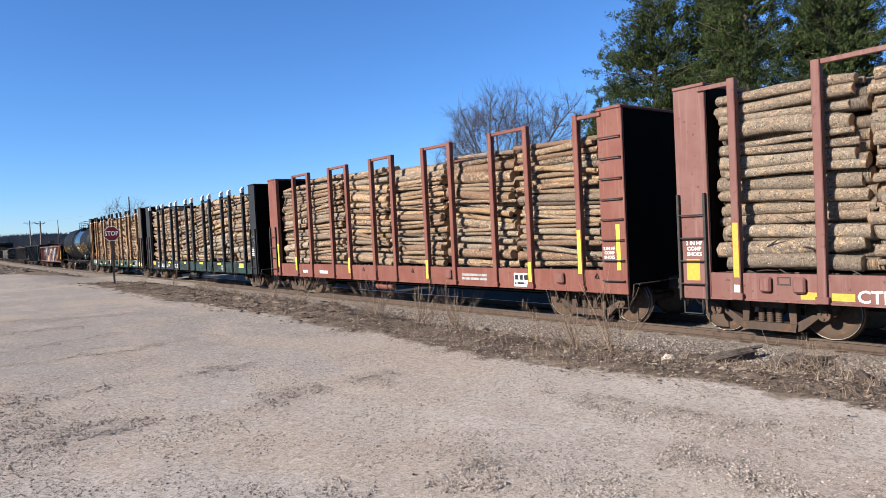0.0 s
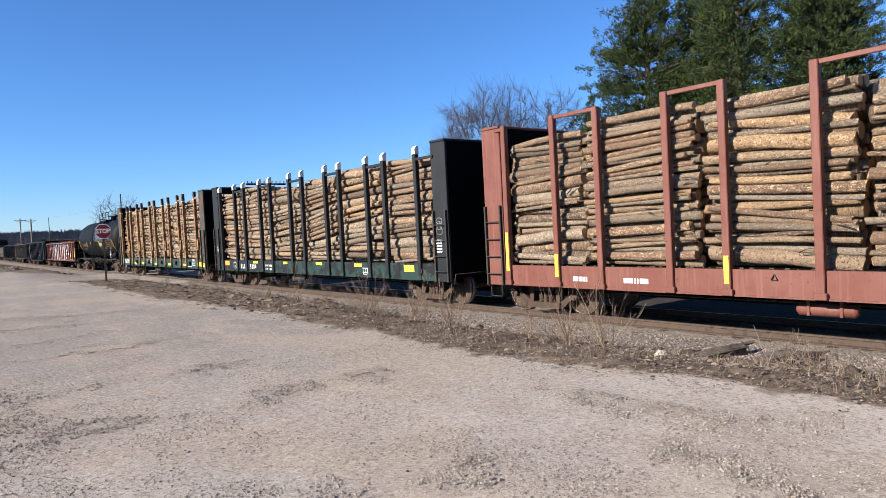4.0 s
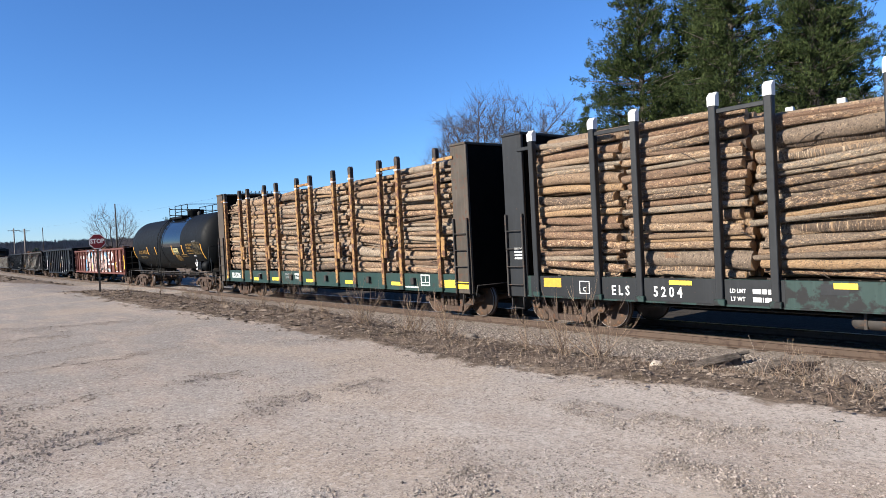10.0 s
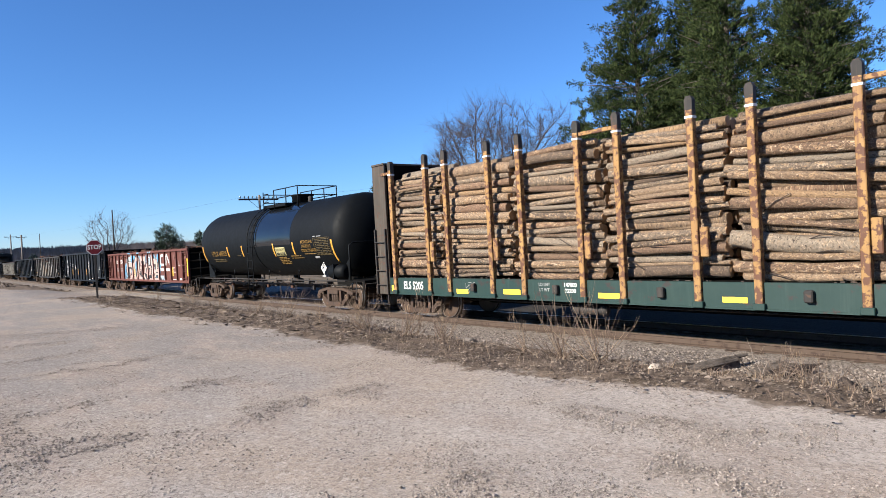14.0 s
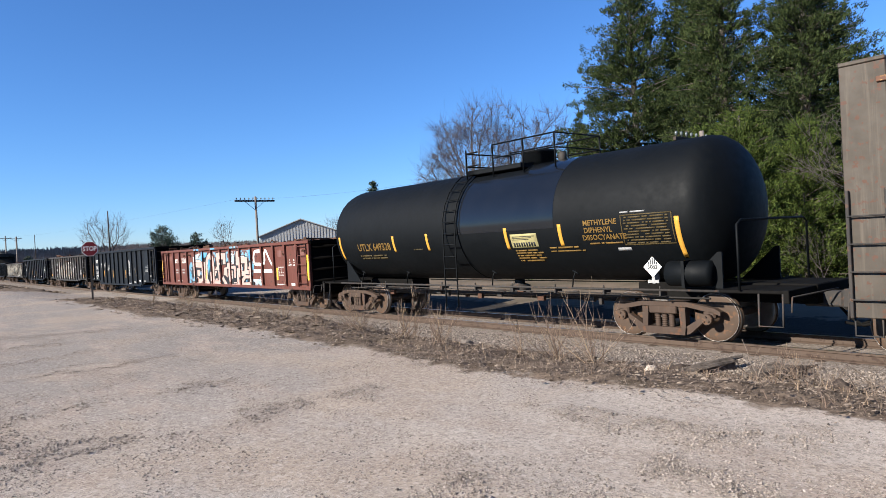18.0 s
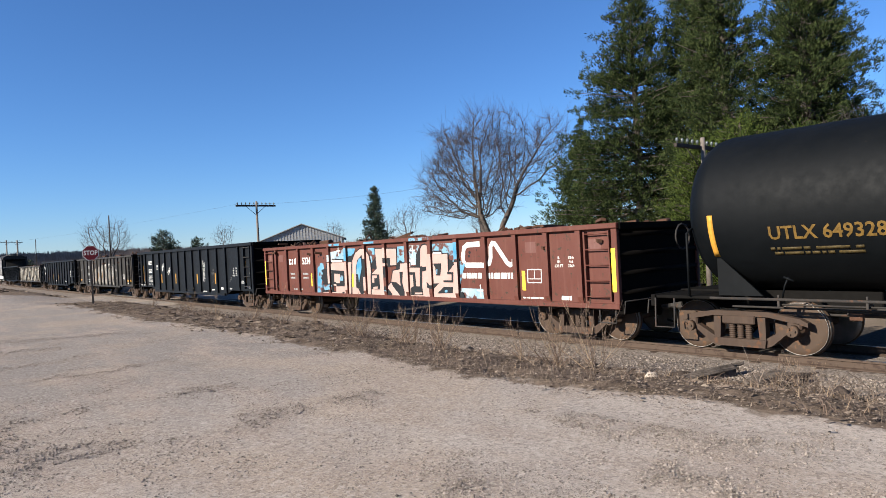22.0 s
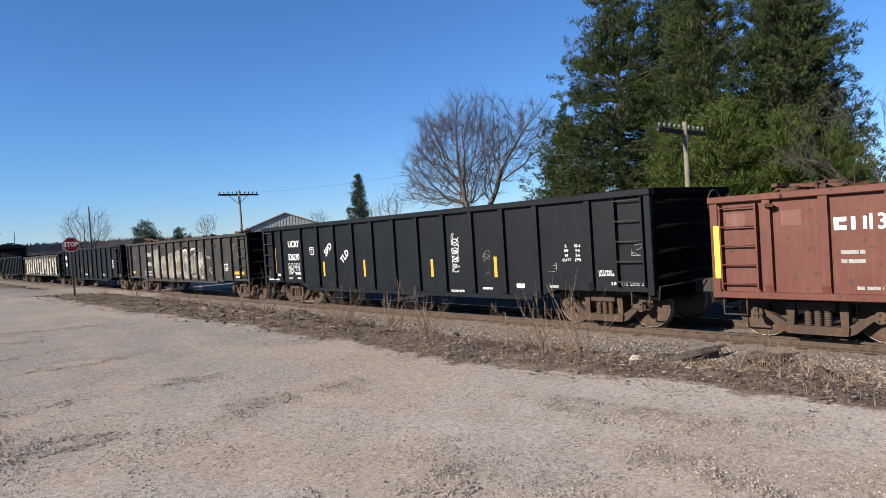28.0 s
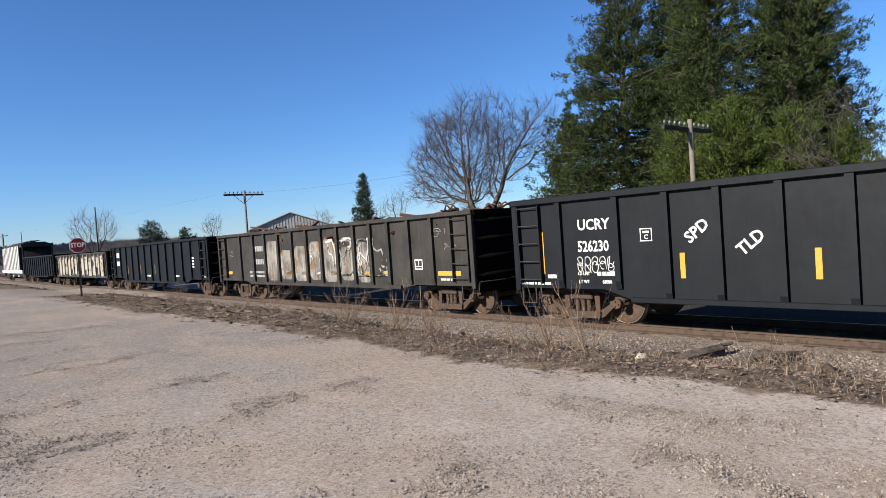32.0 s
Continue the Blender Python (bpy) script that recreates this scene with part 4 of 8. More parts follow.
def bulkhead(car, x_in, x_out, top, mat, rungs=True, base=0.68):
    """End wall of a log car: side plates, sheet and ribs."""
    s = 1 if x_out > x_in else -1
    # sheets and ribs take the colour that holds the end's shade
    bh = part("bulkhead", Geo().box(x_in, -1.46, 1.0, x_in + s * 0.07, 1.46, top - 0.01, 0, 0.01), M["shaded"], car, "steel end wall coloured dark for shade")
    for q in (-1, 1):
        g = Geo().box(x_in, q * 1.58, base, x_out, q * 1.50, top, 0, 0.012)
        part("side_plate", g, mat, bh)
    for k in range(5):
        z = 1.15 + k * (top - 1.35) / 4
        part("rib", Geo().box(x_in + s * 0.08, -1.44, z, x_out - s * 0.12, 1.44, z + 0.12, 0, 0.01), M["shaded"], bh)
    part("outer_sheet", Geo().box(x_out - s * 0.1, -1.5, base + 0.1, x_out - s * 0.06, 1.5, top, 0, 0.01), M["shaded"], bh, "outer sheet coloured dark for shade")
    part("top_cap", Geo().box(x_in, -1.6, top, x_out, 1.6, top + 0.06, 0, 0.01), mat, bh)
    if rungs:
        a, c = min(x_in, x_out) + 0.05, max(x_in, x_out) - 0.05
        if rungs < 6:
            for x in (a, c):
                part("ladder_stile", Geo().box(x - 0.025, -1.65, base, x + 0.025, -1.58, base + 0.42 * rungs + 0.25, 0, 0.008), M["truck"], bh)
        ladder(bh, a, c, [base + 0.28 + k * 0.42 for k in range(rungs)], -1.58, M["truck"], -0.07)
    part("step", Geo().tube([(x_out - s * 0.42, -1.52, base), (x_out - s * 0.42, -1.52, base - 0.28), (x_out - s * 0.05, -1.52, base - 0.28), (x_out - s * 0.05, -1.52, base)], 0.016, 5), M["truck"], bh)
    return bh


def log_car(label, u0, u1, stakes, paint, stake_paint, wall_paint, top, tip="", bars_at=0.0, rungs=(4, 8), seed=1, tops=None):
    """A bulkhead flat car with stake pockets; stakes: places along the train."""
    uc = (u0 + u1) / 2
    half = (u1 - u0) / 2
    car = thing("log_car", label, "railway car", "log cars of the train")
    TRAIN.append((car, uc, Matrix.Identity(4)))
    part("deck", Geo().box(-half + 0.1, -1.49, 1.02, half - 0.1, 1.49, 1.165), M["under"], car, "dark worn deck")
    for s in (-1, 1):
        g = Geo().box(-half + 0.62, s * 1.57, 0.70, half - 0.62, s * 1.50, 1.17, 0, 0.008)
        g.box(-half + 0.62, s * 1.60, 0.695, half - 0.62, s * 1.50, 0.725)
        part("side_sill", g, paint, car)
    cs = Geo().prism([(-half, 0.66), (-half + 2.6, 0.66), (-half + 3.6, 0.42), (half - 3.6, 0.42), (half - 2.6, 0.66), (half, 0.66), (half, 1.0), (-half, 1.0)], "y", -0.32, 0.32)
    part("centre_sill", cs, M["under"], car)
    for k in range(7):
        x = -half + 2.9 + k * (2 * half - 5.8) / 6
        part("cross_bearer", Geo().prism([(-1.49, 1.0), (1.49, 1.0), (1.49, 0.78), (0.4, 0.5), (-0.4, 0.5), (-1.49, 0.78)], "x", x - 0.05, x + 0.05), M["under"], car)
    tank = Geo().lathe([(-0.47, 0.06), (-0.42, 0.115), (0.42, 0.115), (0.47, 0.06)], (-0.9, -1.2, 0.50), "x", 12)
    for x in (-1.15, -0.65):
        tank.box(x - 0.025, -1.33, 0.40, x + 0.025, -1.07, 0.80, 0, 0.006)
    part("air_tank", tank, paint if paint is M["red"] else M["truck"], car, "air reservoir hung in two straps")
    part("brake_rod", Geo().tube([(-half + 2.4, -0.5, 0.5), (half - 2.4, -0.45, 0.5)], 0.02, 5), M["truck"], car)
    add_trucks(car, (-half + 1.42, half - 1.42))
    add_couplers(car, half, paint)
    add_lever(car, half, 0.88)
    rng = random.Random(seed)
    wall_in = 0.62
    bulkhead(car, -half + wall_in, -half, top - 0.02, wall_paint, rungs[0])
    bulkhead(car, half - wall_in, half, top - 0.02, wall_paint, rungs[1])
    flat = []
    for q in stakes:
        flat += list(q) if isinstance(q, tuple) else [q]
    for u in flat:
        for s in (-1, 1):
            x = u - uc
            g = Geo().box(x - 0.068, s * 1.64, 0.74, x + 0.068, s * 1.50, top - (0.22 if tip else 0.0), 0, 0.012)
            st = part("stake", g, stake_paint, car)
            if tip == "white":
                t = Geo().prism([(-1.64, top - 0.24), (-1.50, top - 0.24), (-1.50, top), (-1.56, top), (-1.64, top - 0.08)], "x", x - 0.075, x + 0.075)
                if s > 0:
                    t.v = [(a, -b, c) for a, b, c in t.v]
                part("stake_tip", t, M["white"], st, "white-painted stake tip")
            if tip == "dark":
                t = Geo().prism([(x - 0.075, top - 0.3), (x + 0.075, top - 0.3), (x + 0.075, top - 0.03), (x + 0.04, top + 0.03), (x - 0.04, top + 0.03), (x - 0.075, top - 0.03)], "y", s * 1.63, s * 1.51)
                part("stake_tip", t, M["truck"], st, "bare dark steel stake tip")
                part("band", Geo().box(x - 0.078, s * 1.643, top - 0.37, x + 0.078, s * 1.497, top - 0.33), M["white"], st)
            pk = Geo().box(x - 0.1, s * 1.66, 0.705, x + 0.1, s * 1.575, 0.82, 0, 0.01)
            part("stake_pocket", pk, paint, st)
    for q in stakes:
        if isinstance(q, tuple):
            for s in (-1, 1):
                a, b = q[0] - uc, q[1] - uc
                if tops is None or stakes.index(q) in tops:
                    z = top - bars_at
                    part("top_bar", Geo().box(a, s * 1.60, z - 0.08, b, s * 1.53, z, 0, 0.008), stake_paint if tip != "white" else M["black"], car)
    for u, w, s in ((stakes[0], -half, 1), (stakes[-1], half, -1)):
        for q in (-1, 1):
            part("end_bar", Geo().box(u - uc, q * 1.62, top - 0.12 - bars_at, w + s * 0.5, q * 1.585, top - 0.04 - bars_at, 0, 0.008), stake_paint, car)
    return car, uc, half


def load_car(uc, half, stakes, top, seed, thick=0.185, slopes=(), grey=False):
    edges = [-half + 0.72]
    for q in stakes:
        if isinstance(q, tuple):
            edges.append((q[0] + q[1]) / 2 - uc)
    edges.append(half - 0.72)
    rng = random.Random(seed)
    for k in range(len(edges) - 1):
        log_bundle(uc, edges[k], edges[k + 1], top + rng.uniform(-0.2, 0.06), seed * 31 + k, thick=thick, slope=slopes[k] if k < len(slopes) else 0, grey=grey)


STAKES_A = [-24.52, (-23.0, -21.82), (-20.22, -19.1), (-17.57, -16.43), (-14.83, -13.66), (-12.06, -10.85), -9.35]
STAKES_0 = [-5.88, (-4.5, -3.32), (-1.8, -0.65), (0.9, 2.05), (3.6, 4.75), (6.3, 7.5), 8.9]
STAKES_B = [-42.88, (-41.18, -40.18), (-38.55, -37.58), (-35.85, -34.85), (-33.13, -32.2), (-30.53, -29.54), -27.93]
STAKES_C = [-61.1, (-59.5, -58.67), (-57.05, -56.0), (-54.3, -53.3), (-51.7, -50.6), (-48.98, -48.05), -46.28]

car_0 = log_car("faded oxide-red bulkhead log car with tall stakes, loaded", -7.02, 10.3, STAKES_0, M["red_faded"], M["red_faded"], M["red_faded"], 4.55, rungs=(4, 8), seed=3)
load_car(car_0[1], car_0[2], STAKES_0, 4.36, 3, 0.185, grey=True)
car_a = log_car("oxide-red bulkhead log car with looped stakes, loaded", -25.3, -8.18, STAKES_A, M["red"], M["red"], M["red"], 4.48, rungs=(4, 8), seed=1)
load_car(car_a[1], car_a[2], STAKES_A, 4.15, 1, 0.128, (0, 0, 2, 0, 5, 3))
car_b = log_car("black and green bulkhead log car with white-tipped stakes, loaded", -43.82, -26.62, STAKES_B, M["green_dark"], M["black"], M["black"], 4.46, "white", 0.3, (4, 4), seed=2)
load_car(car_b[1], car_b[2], STAKES_B, 4.12, 2, 0.145, (-1, 0, -4, -9, -2, 0))
car_c = log_car("green bulkhead log car with worn yellow stakes, loaded", -62.05, -45.05, STAKES_C, M["green"], M["yellow_worn"], M["brown_grey"], 4.5, "dark", 0.22, (4, 4), seed=4, tops=(3, 5))
load_car(car_c[1], car_c[2], STAKES_C, 4.22, 4, 0.128, (0, 1, 2, 1, 4, 2))


# ---------------------------------------------------------------- gondolas
def gondola(label, u0, u1, top, ribs, paint, drop=0.0, load=0.0, seed=1, chord=0.11, rib_paint=None):
    uc, half = (u0 + u1) / 2, (u1 - u0) / 2
    car = thing("gondola", label, "railway car", "gondolas of the train")
    TRAIN.append((car, uc, Matrix.Identity(4)))
    rng = random.Random(seed)
    sill = 0.80
    low = sill - drop
    for s in (-1, 1):
        prof = [(-half, sill), (-half + 2.4, sill), (-half + 3.1, low), (half - 3.1, low), (half - 2.4, sill), (half, sill), (half, top - 0.03), (-half, top - 0.03)]
        part("side_sheet", Geo().prism(prof, "y", s * 1.50, s * 1.47), paint, car)
        g = Geo().box(-half - 0.02, s * 1.60, top - chord, half + 0.02, s * 1.44, top, 0, 0.012)
        part("top_chord", g, paint, car)
        g = Geo()
        if drop > 0.05:
            g.box(-half + 3.05, s * 1.58, low - 0.02, half - 3.05, s * 1.44, low + 0.08, 0, 0.01)
        else:
            g.box(-half, s * 1.585, low - 0.03, half, s * 1.44, low + 0.08, 0, 0.01)
        part("bottom_chord", g, paint, car)
        for u in ribs:
            x = u - uc
            inner = -half + 2.8 < x < half - 2.8
            zb = (low if inner else sill) + 0.02
            g = Geo().prism([(-1.58, top - chord - 0.004), (-1.50, top - chord - 0.004), (-1.50, zb), (-1.54, zb), (-1.58, zb + 0.16)], "x", x - 0.065, x + 0.065)
            if s > 0:
                g.v = [(a, -b, c) for a, b, c in g.v]
            part("rib", g, rib_paint or paint, car)
        for q in (-1, 1):
            part("corner_post", Geo().box(q * half, s * 1.57, sill - 0.06, q * (half - 0.14), s * 1.46, top - chord - 0.004, 0, 0.01), paint, car)
    for q in (-1, 1):
        # end parts take the near-black colour that stands in for shade
        e = part("end_wall", Geo().box(q * (half - 0.05), -1.47, sill, q * (half - 0.09), 1.47, top - 0.02), M["shaded"], car, "ribbed dark end wall")
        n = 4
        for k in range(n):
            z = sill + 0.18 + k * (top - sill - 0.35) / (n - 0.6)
            part("end_rib", Geo().tube([(q * (half - 0.06), -1.45, z + 0.1), (q * (half - 0.06), 1.45, z + 0.1)], 0.06, 8), M["shaded"], e)
        part("end_beam", Geo().box(q * (half - 0.1), -1.52, top - 0.14, q * (half + 0.06), 1.52, top, 0, 0.012), M["shaded"], e)
        part("end_sill", Geo().box(q * (half - 0.2), -1.5, sill - 0.16, q * (half + 0.05), 1.5, sill + 0.05, 0, 0.012), M["shaded"], e)
        a, b = (half - 0.78, half - 0.2) if q > 0 else (-half + 0.2, -half + 0.78)
        n = 5
        ladder(car, a, b, [sill + 0.2 + k * (top - sill - 0.4) / (n - 1) for k in range(n)], -1.5, M["truck"] if paint is not M["gon_red"] else paint, -0.1)
        part("ladder_stile", Geo().box(a - 0.03, -1.60, sill + 0.1, a, -1.5, top - 0.15), paint, car)
        part("ladder_stile", Geo().box(b, -1.60, sill + 0.1, b + 0.03, -1.5, top - 0.15), paint, car)
        part("step", Geo().tube([(q * (half - 0.55), -1.5, sill), (q * (half - 0.55), -1.5, sill - 0.34), (q * (half - 0.15), -1.5, sill - 0.34), (q * (half - 0.15), -1.5, sill)], 0.018, 5), M["truck"], car)
    part("brake_wheel", Geo().tube([(half + 0.2, 0.55 + 0.28 * math.cos(k * 0.5236), top - 0.35 + 0.28 * math.sin(k * 0.5236)) for k in range(13)], 0.02, 5), M["truck"], car)
    part("floor", Geo().box(-half + 0.1, -1.46, 1.0, half - 0.1, 1.46, 1.08), M["rust"], car)
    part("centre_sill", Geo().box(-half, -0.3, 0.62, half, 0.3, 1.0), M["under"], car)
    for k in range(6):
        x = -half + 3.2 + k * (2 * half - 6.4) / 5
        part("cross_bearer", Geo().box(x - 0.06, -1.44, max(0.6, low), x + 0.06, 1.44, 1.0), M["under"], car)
    add_trucks(car, (-half + 1.5, half - 1.5))
    add_couplers(car, half, paint)
    add_lever(car, half, 0.9)
    if load > 0:
        heap = thing("scrap_heap", "rusty scrap metal and rail ties heaped in a gondola", "scrap metal", "scrap loads")
        g = Geo()
        for _ in range(420):
            x, y = rng.uniform(-half + 0.5, half - 0.5), rng.uniform(-1.32, 1.32)
            z = top - 0.42 + rng.uniform(0.05, load + 0.42) * (0.6 + 0.4 * math.sin(x * 1.7 + seed))
            m = pose(x, y, z - 1.08, rng.uniform(-20, 20), rng.uniform(-12, 12), rng.uniform(0, 180))
            k = rng.random()
            if k < 0.5:
                a = rng.uniform(0.15, 0.6)
                g.box(-a, -0.05, -0.03, a, 0.05, 0.03, 0, 0, m)
            elif k < 0.8:
                a = rng.uniform(0.08, 0.22)
                g.box(-a, -a * 0.8, -a * 0.4, a, a * 0.8, a * 0.4, 0, 0.03, m)
            else:
                a = rng.uniform(0.12, 0.28)
                g.tube([m @ Vector((a * math.cos(i), a * math.sin(i), 0.1 * math.sin(i * 2))) for i in range(7)], 0.025, 5)
        g.box(-half + 0.35, -1.4, 0.0, half - 0.35, 1.4, top - 1.35)
        part("scrap", g, M["rust"], heap, fix=False)
        TRAIN.append((heap, uc, Matrix.Translation((0, 0, 1.08))))
    return car, uc, half


RIBS_CN = [-94.36, -93.5, -92.6, -91.5, -90.44, -89.36, -88.28, -87.19, -86.1, -85.04, -83.96, -82.9, -81.86, -80.9, -79.98]
RIBS_U = [-110.98, -109.54, -108.44, -107.44, -106.38, -105.34, -104.28, -103.23, -102.15, -101.1, -100.05, -99.02, -97.6]
RIBS_D = [-127.4, -126.2, -125.2, -124.1, -123.05, -122.0, -121.03, -120.02, -119.05, -118.15, -117.25, -116.3, -115.3]
gon_red = gondola("oxide-red gondola with a large mural, loaded with scrap", -95.33, -79.0, 2.50, RIBS_CN, M["gon_red"], 0.02, 0.12, 1)
gon_black = gondola("clean black gondola with amber markers and white tags", -112.32, -96.15, 2.79, RIBS_U, M["gon_black"], 0.22, 0.0, 2, 0.13)
gon_tagged = gondola("dirty black gondola with faded white tags and scrap", -129.6, -113.68, 2.70, RIBS_D, M["gon_dirty"], 0.1, 0.14, 3)
gon_far = gondola("black ribbed gondola with small white print", -146.9, -130.8, 2.72, [-146.0 + k * 1.18 for k in range(13)], M["gon_black"], 0.2, 0.0, 4)
gon_pale = gondola("rusty gondola sprayed over with pale paint", -164.2, -148.0, 2.46, [-163.2 + k * 1.1 for k in range(14)], M["gon_dirty"], 0.02, 0.05, 5, 0.11, M["gon_grey"])
gon_last = gondola("dull black ribbed gondola", -181.5, -165.4, 2.6, [-180.5 + k * 1.1 for k in range(14)], M["gon_black"], 0.1, 0.0, 6)

# ---------------------------------------------------------------- tank car
TANK_R, TANK_Z = 1.46, 2.55


def wrap(me):
    """Bends flat writing round the tank's shell."""
    for v in me.vertices:
        x, z, out = v.co.x, v.co.y, v.co.z
        dz = z - TANK_Z
        r = TANK_R + 0.005 + out
        a = math.asin(max(-0.99, min(0.99, dz / r)))
        v.co = (x, -r * math.cos(a), TANK_Z + r * math.sin(a))
    return me


def shell_strip(x0, x1, z0, z1, lift=0.006, steps=8):
    g = Geo()
    for k in range(steps + 1):
        a = math.asin((z0 + (z1 - z0) * k / steps - TANK_Z) / (TANK_R + 0.01))
        for r in (TANK_R - 0.01, TANK_R + lift):
            for x in (x0, x1):
                g.v.append((x, -r * math.cos(a), TANK_Z + r * math.sin(a)))
    for k in range(steps):
        b = k * 4
        g.face((b + 2, b + 3, b + 7, b + 6), 0, True)
        g.face((b + 0, b + 2, b + 6, b + 4))
        g.face((b + 1, b + 5, b + 7, b + 3))
    g.face((0, 1, 3, 2))
    b = steps * 4
    g.face((b, b + 2, b + 3, b + 1))
    return g


def tank_car():
    u0, u1 = -78.3, -63.0
    uc, half = (u0 + u1) / 2, (u1 - u0) / 2
    car = thing("tank_car", "black tank car with yellow markings and a glossy repainted patch", "railway car")
    TRAIN.append((car, uc, Matrix.Identity(4)))
    a, b = -77.85 - uc, -64.15 - uc
    prof = []
    for k in range(9):
        t = k / 8 * math.pi / 2
        prof.append((a + 0.74 * (1 - math.sin(t)), max(0.02, TANK_R * math.cos(t))))
    prof = prof[::-1] + [(a + 0.74 + (b - a - 1.48) * k / 10, TANK_R) for k in range(1, 10)]
    for k in range(9):
        t = k / 8 * math.pi / 2
        prof.append((b - 0.74 + 0.74 * math.sin(t), max(0.02, TANK_R * math.cos(t))))
    part("shell", Geo().lathe(prof, (0, 0, TANK_Z), "x", 56), M["tank"], car)
    # repainted glossy patch over the top
    g = Geo()
    x0, x1 = -71.15 - uc, -67.95 - uc
    for k in range(41):
        t = radians(-8 + (196 * k / 40))
        for x in (x0, x1):
            g.v.append((x, -(TANK_R + 0.004) * math.cos(t), TANK_Z + (TANK_R + 0.004) * math.sin(t)))
    for k in range(40):
        g.face((2 * k, 2 * k + 1, 2 * k + 3, 2 * k + 2), 0, True)
    part("repainted_patch", g, M["tank_gloss"], car, "glossy fresh black paint", fix=False)
    g = Geo().lathe([(x0 - 0.05, TANK_R + 0.001), (x0 - 0.05, TANK_R + 0.012), (x0 - 0.01, TANK_R + 0.012), (x0 - 0.01, TANK_R + 0.001)], (0, 0, TANK_Z), "x", 56)
    part("weld_band", g, M["tank"], car)
    # stub sills, side walkway sills and end platforms
    for s in (-1, 1):
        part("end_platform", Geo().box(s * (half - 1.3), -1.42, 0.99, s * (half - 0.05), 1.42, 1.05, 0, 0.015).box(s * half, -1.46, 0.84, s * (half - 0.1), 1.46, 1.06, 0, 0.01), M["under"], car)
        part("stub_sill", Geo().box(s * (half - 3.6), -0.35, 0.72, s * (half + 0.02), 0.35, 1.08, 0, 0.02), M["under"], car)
        part("side_rail", Geo().tube([(-half + 1.2, s * 1.42, 1.02), (half - 1.2, s * 1.42, 1.02)], 0.026, 6).tube([(-half + 2.4, s * 1.36, 0.93), (half - 2.4, s * 1.36, 0.93)], 0.016, 5), M["truck"], car)
        hx = s * (half - 0.82)
        hr = Geo().tube([(hx, -1.46, 1.05), (hx, -1.46, 2.2), (hx, -1.3, 2.28), (hx, 1.3, 2.28), (hx, 1.46, 2.2), (hx, 1.46, 1.05)], 0.024, 6)
        part("end_railing", hr, M["tank"], car)
        part("step", Geo().tube([(s * (half - 0.5), -1.45, 1.0), (s * (half - 0.5), -1.48, 0.45), (s * (half - 0.1), -1.48, 0.45), (s * (half - 0.1), -1.45, 1.0)], 0.018, 5), M["truck"], car)
        for q in (-1, 1):
            sd = Geo().prism([(s * (half - 2.05), 1.05), (s * (half - 1.25), 1.05), (s * (half - 1.25), 1.72), (s * (half - 1.33), 1.72)], "y", q * 1.16, q * 1.2)
            part("saddle", sd, M["tank"], car)
    for k in range(9):
        x = -half + 2.4 + k * (2 * half - 4.8) / 8
        part("bracket", Geo().box(x - 0.02, -1.44, 0.9, x + 0.02, -1.2, 1.0, 0, 0.006).tube([(x, -1.42, 1.02), (x, -1.42, 1.1)], 0.018, 5), M["truck"], car)
    for x in (-5.2, -2.9, 0.6, 3.1):
        part("brace", Geo().tube([(x, -1.4, 1.02), (x + 0.06, -1.42, 1.25), (x + 0.12, -1.4, 1.4)], 0.016, 5).tube([(x + 0.05, -1.42, 1.4), (x + 0.2, -1.41, 1.33)], 0.02, 5), M["tank"], car)
    part("brake_rod", Geo().tube([(-half + 1.5, -1.2, 0.86), (half - 1.5, -1.2, 0.86)], 0.02, 5).tube([(-half + 2.5, -0.6, 0.7), (half - 2.5, -0.6, 0.7)], 0.025, 5), M["truck"], car)
    part("air_reservoir", Geo().lathe([(-0.48, 0.12), (-0.42, 0.24), (0.42, 0.24), (0.48, 0.12)], (-64.85 - uc, -1.24, 1.33), "x", 16).box(-64.9 - uc, -1.49, 1.08, -64.84 - uc, -0.99, 1.58), M["tank"], car, "black air reservoir with a strap")
    part("outlet_valve", Geo().lathe([(0.0, 0.3), (0.2, 0.28), (0.26, 0.14), (0.5, 0.12)], (0.2, 0, 0.72), "z", 14), M["truck"], car)
    hr = random.Random(77)
    for k in range(26):
        x = -half + 3.4 + k * (2 * half - 6.8) / 25
        w, y, z = hr.uniform(0.08, 0.22), hr.uniform(-1.1, -0.6), hr.uniform(0.72, 0.86)
        part("pipe_clamp", Geo().box(x - w / 2, y - 0.05, z - hr.uniform(0.03, 0.1), x + w / 2, y + 0.05, z + hr.uniform(0.03, 0.09), 0, 0.01), M["truck"] if k % 3 else M["rust"], car)
    part("heater_pipe", Geo().tube([(-half + 3.2, -0.95, 0.82), (-1.0, -0.95, 0.79), (half - 3.2, -0.9, 0.83)], 0.035, 6).tube([(-half + 3.2, -0.75, 0.74), (half - 3.2, -0.7, 0.76)], 0.03, 6), M["truck"], car)
    # top fittings
    xp0, xp1 = -71.35 - uc, -68.3 - uc
    top = TANK_Z + TANK_R
    pl = part("platform", Geo().box(xp0, -0.85, top - 0.12, xp1 - 1.1, -0.35, top + 0.0, 0, 0.01).box(xp0, 0.35, top - 0.12, xp1, 0.85, top, 0, 0.01).box(xp0, -0.85, top - 0.12, xp0 + 0.3, 0.85, top, 0, 0.01), M["tank"], car, "top walkway")
    part("manway", Geo().lathe([(-0.15, 0.42), (0.24, 0.42), (0.26, 0.46), (0.32, 0.46), (0.34, 0.2)], (-69.55 - uc, 0, top), "z", 20), M["tank"], car)
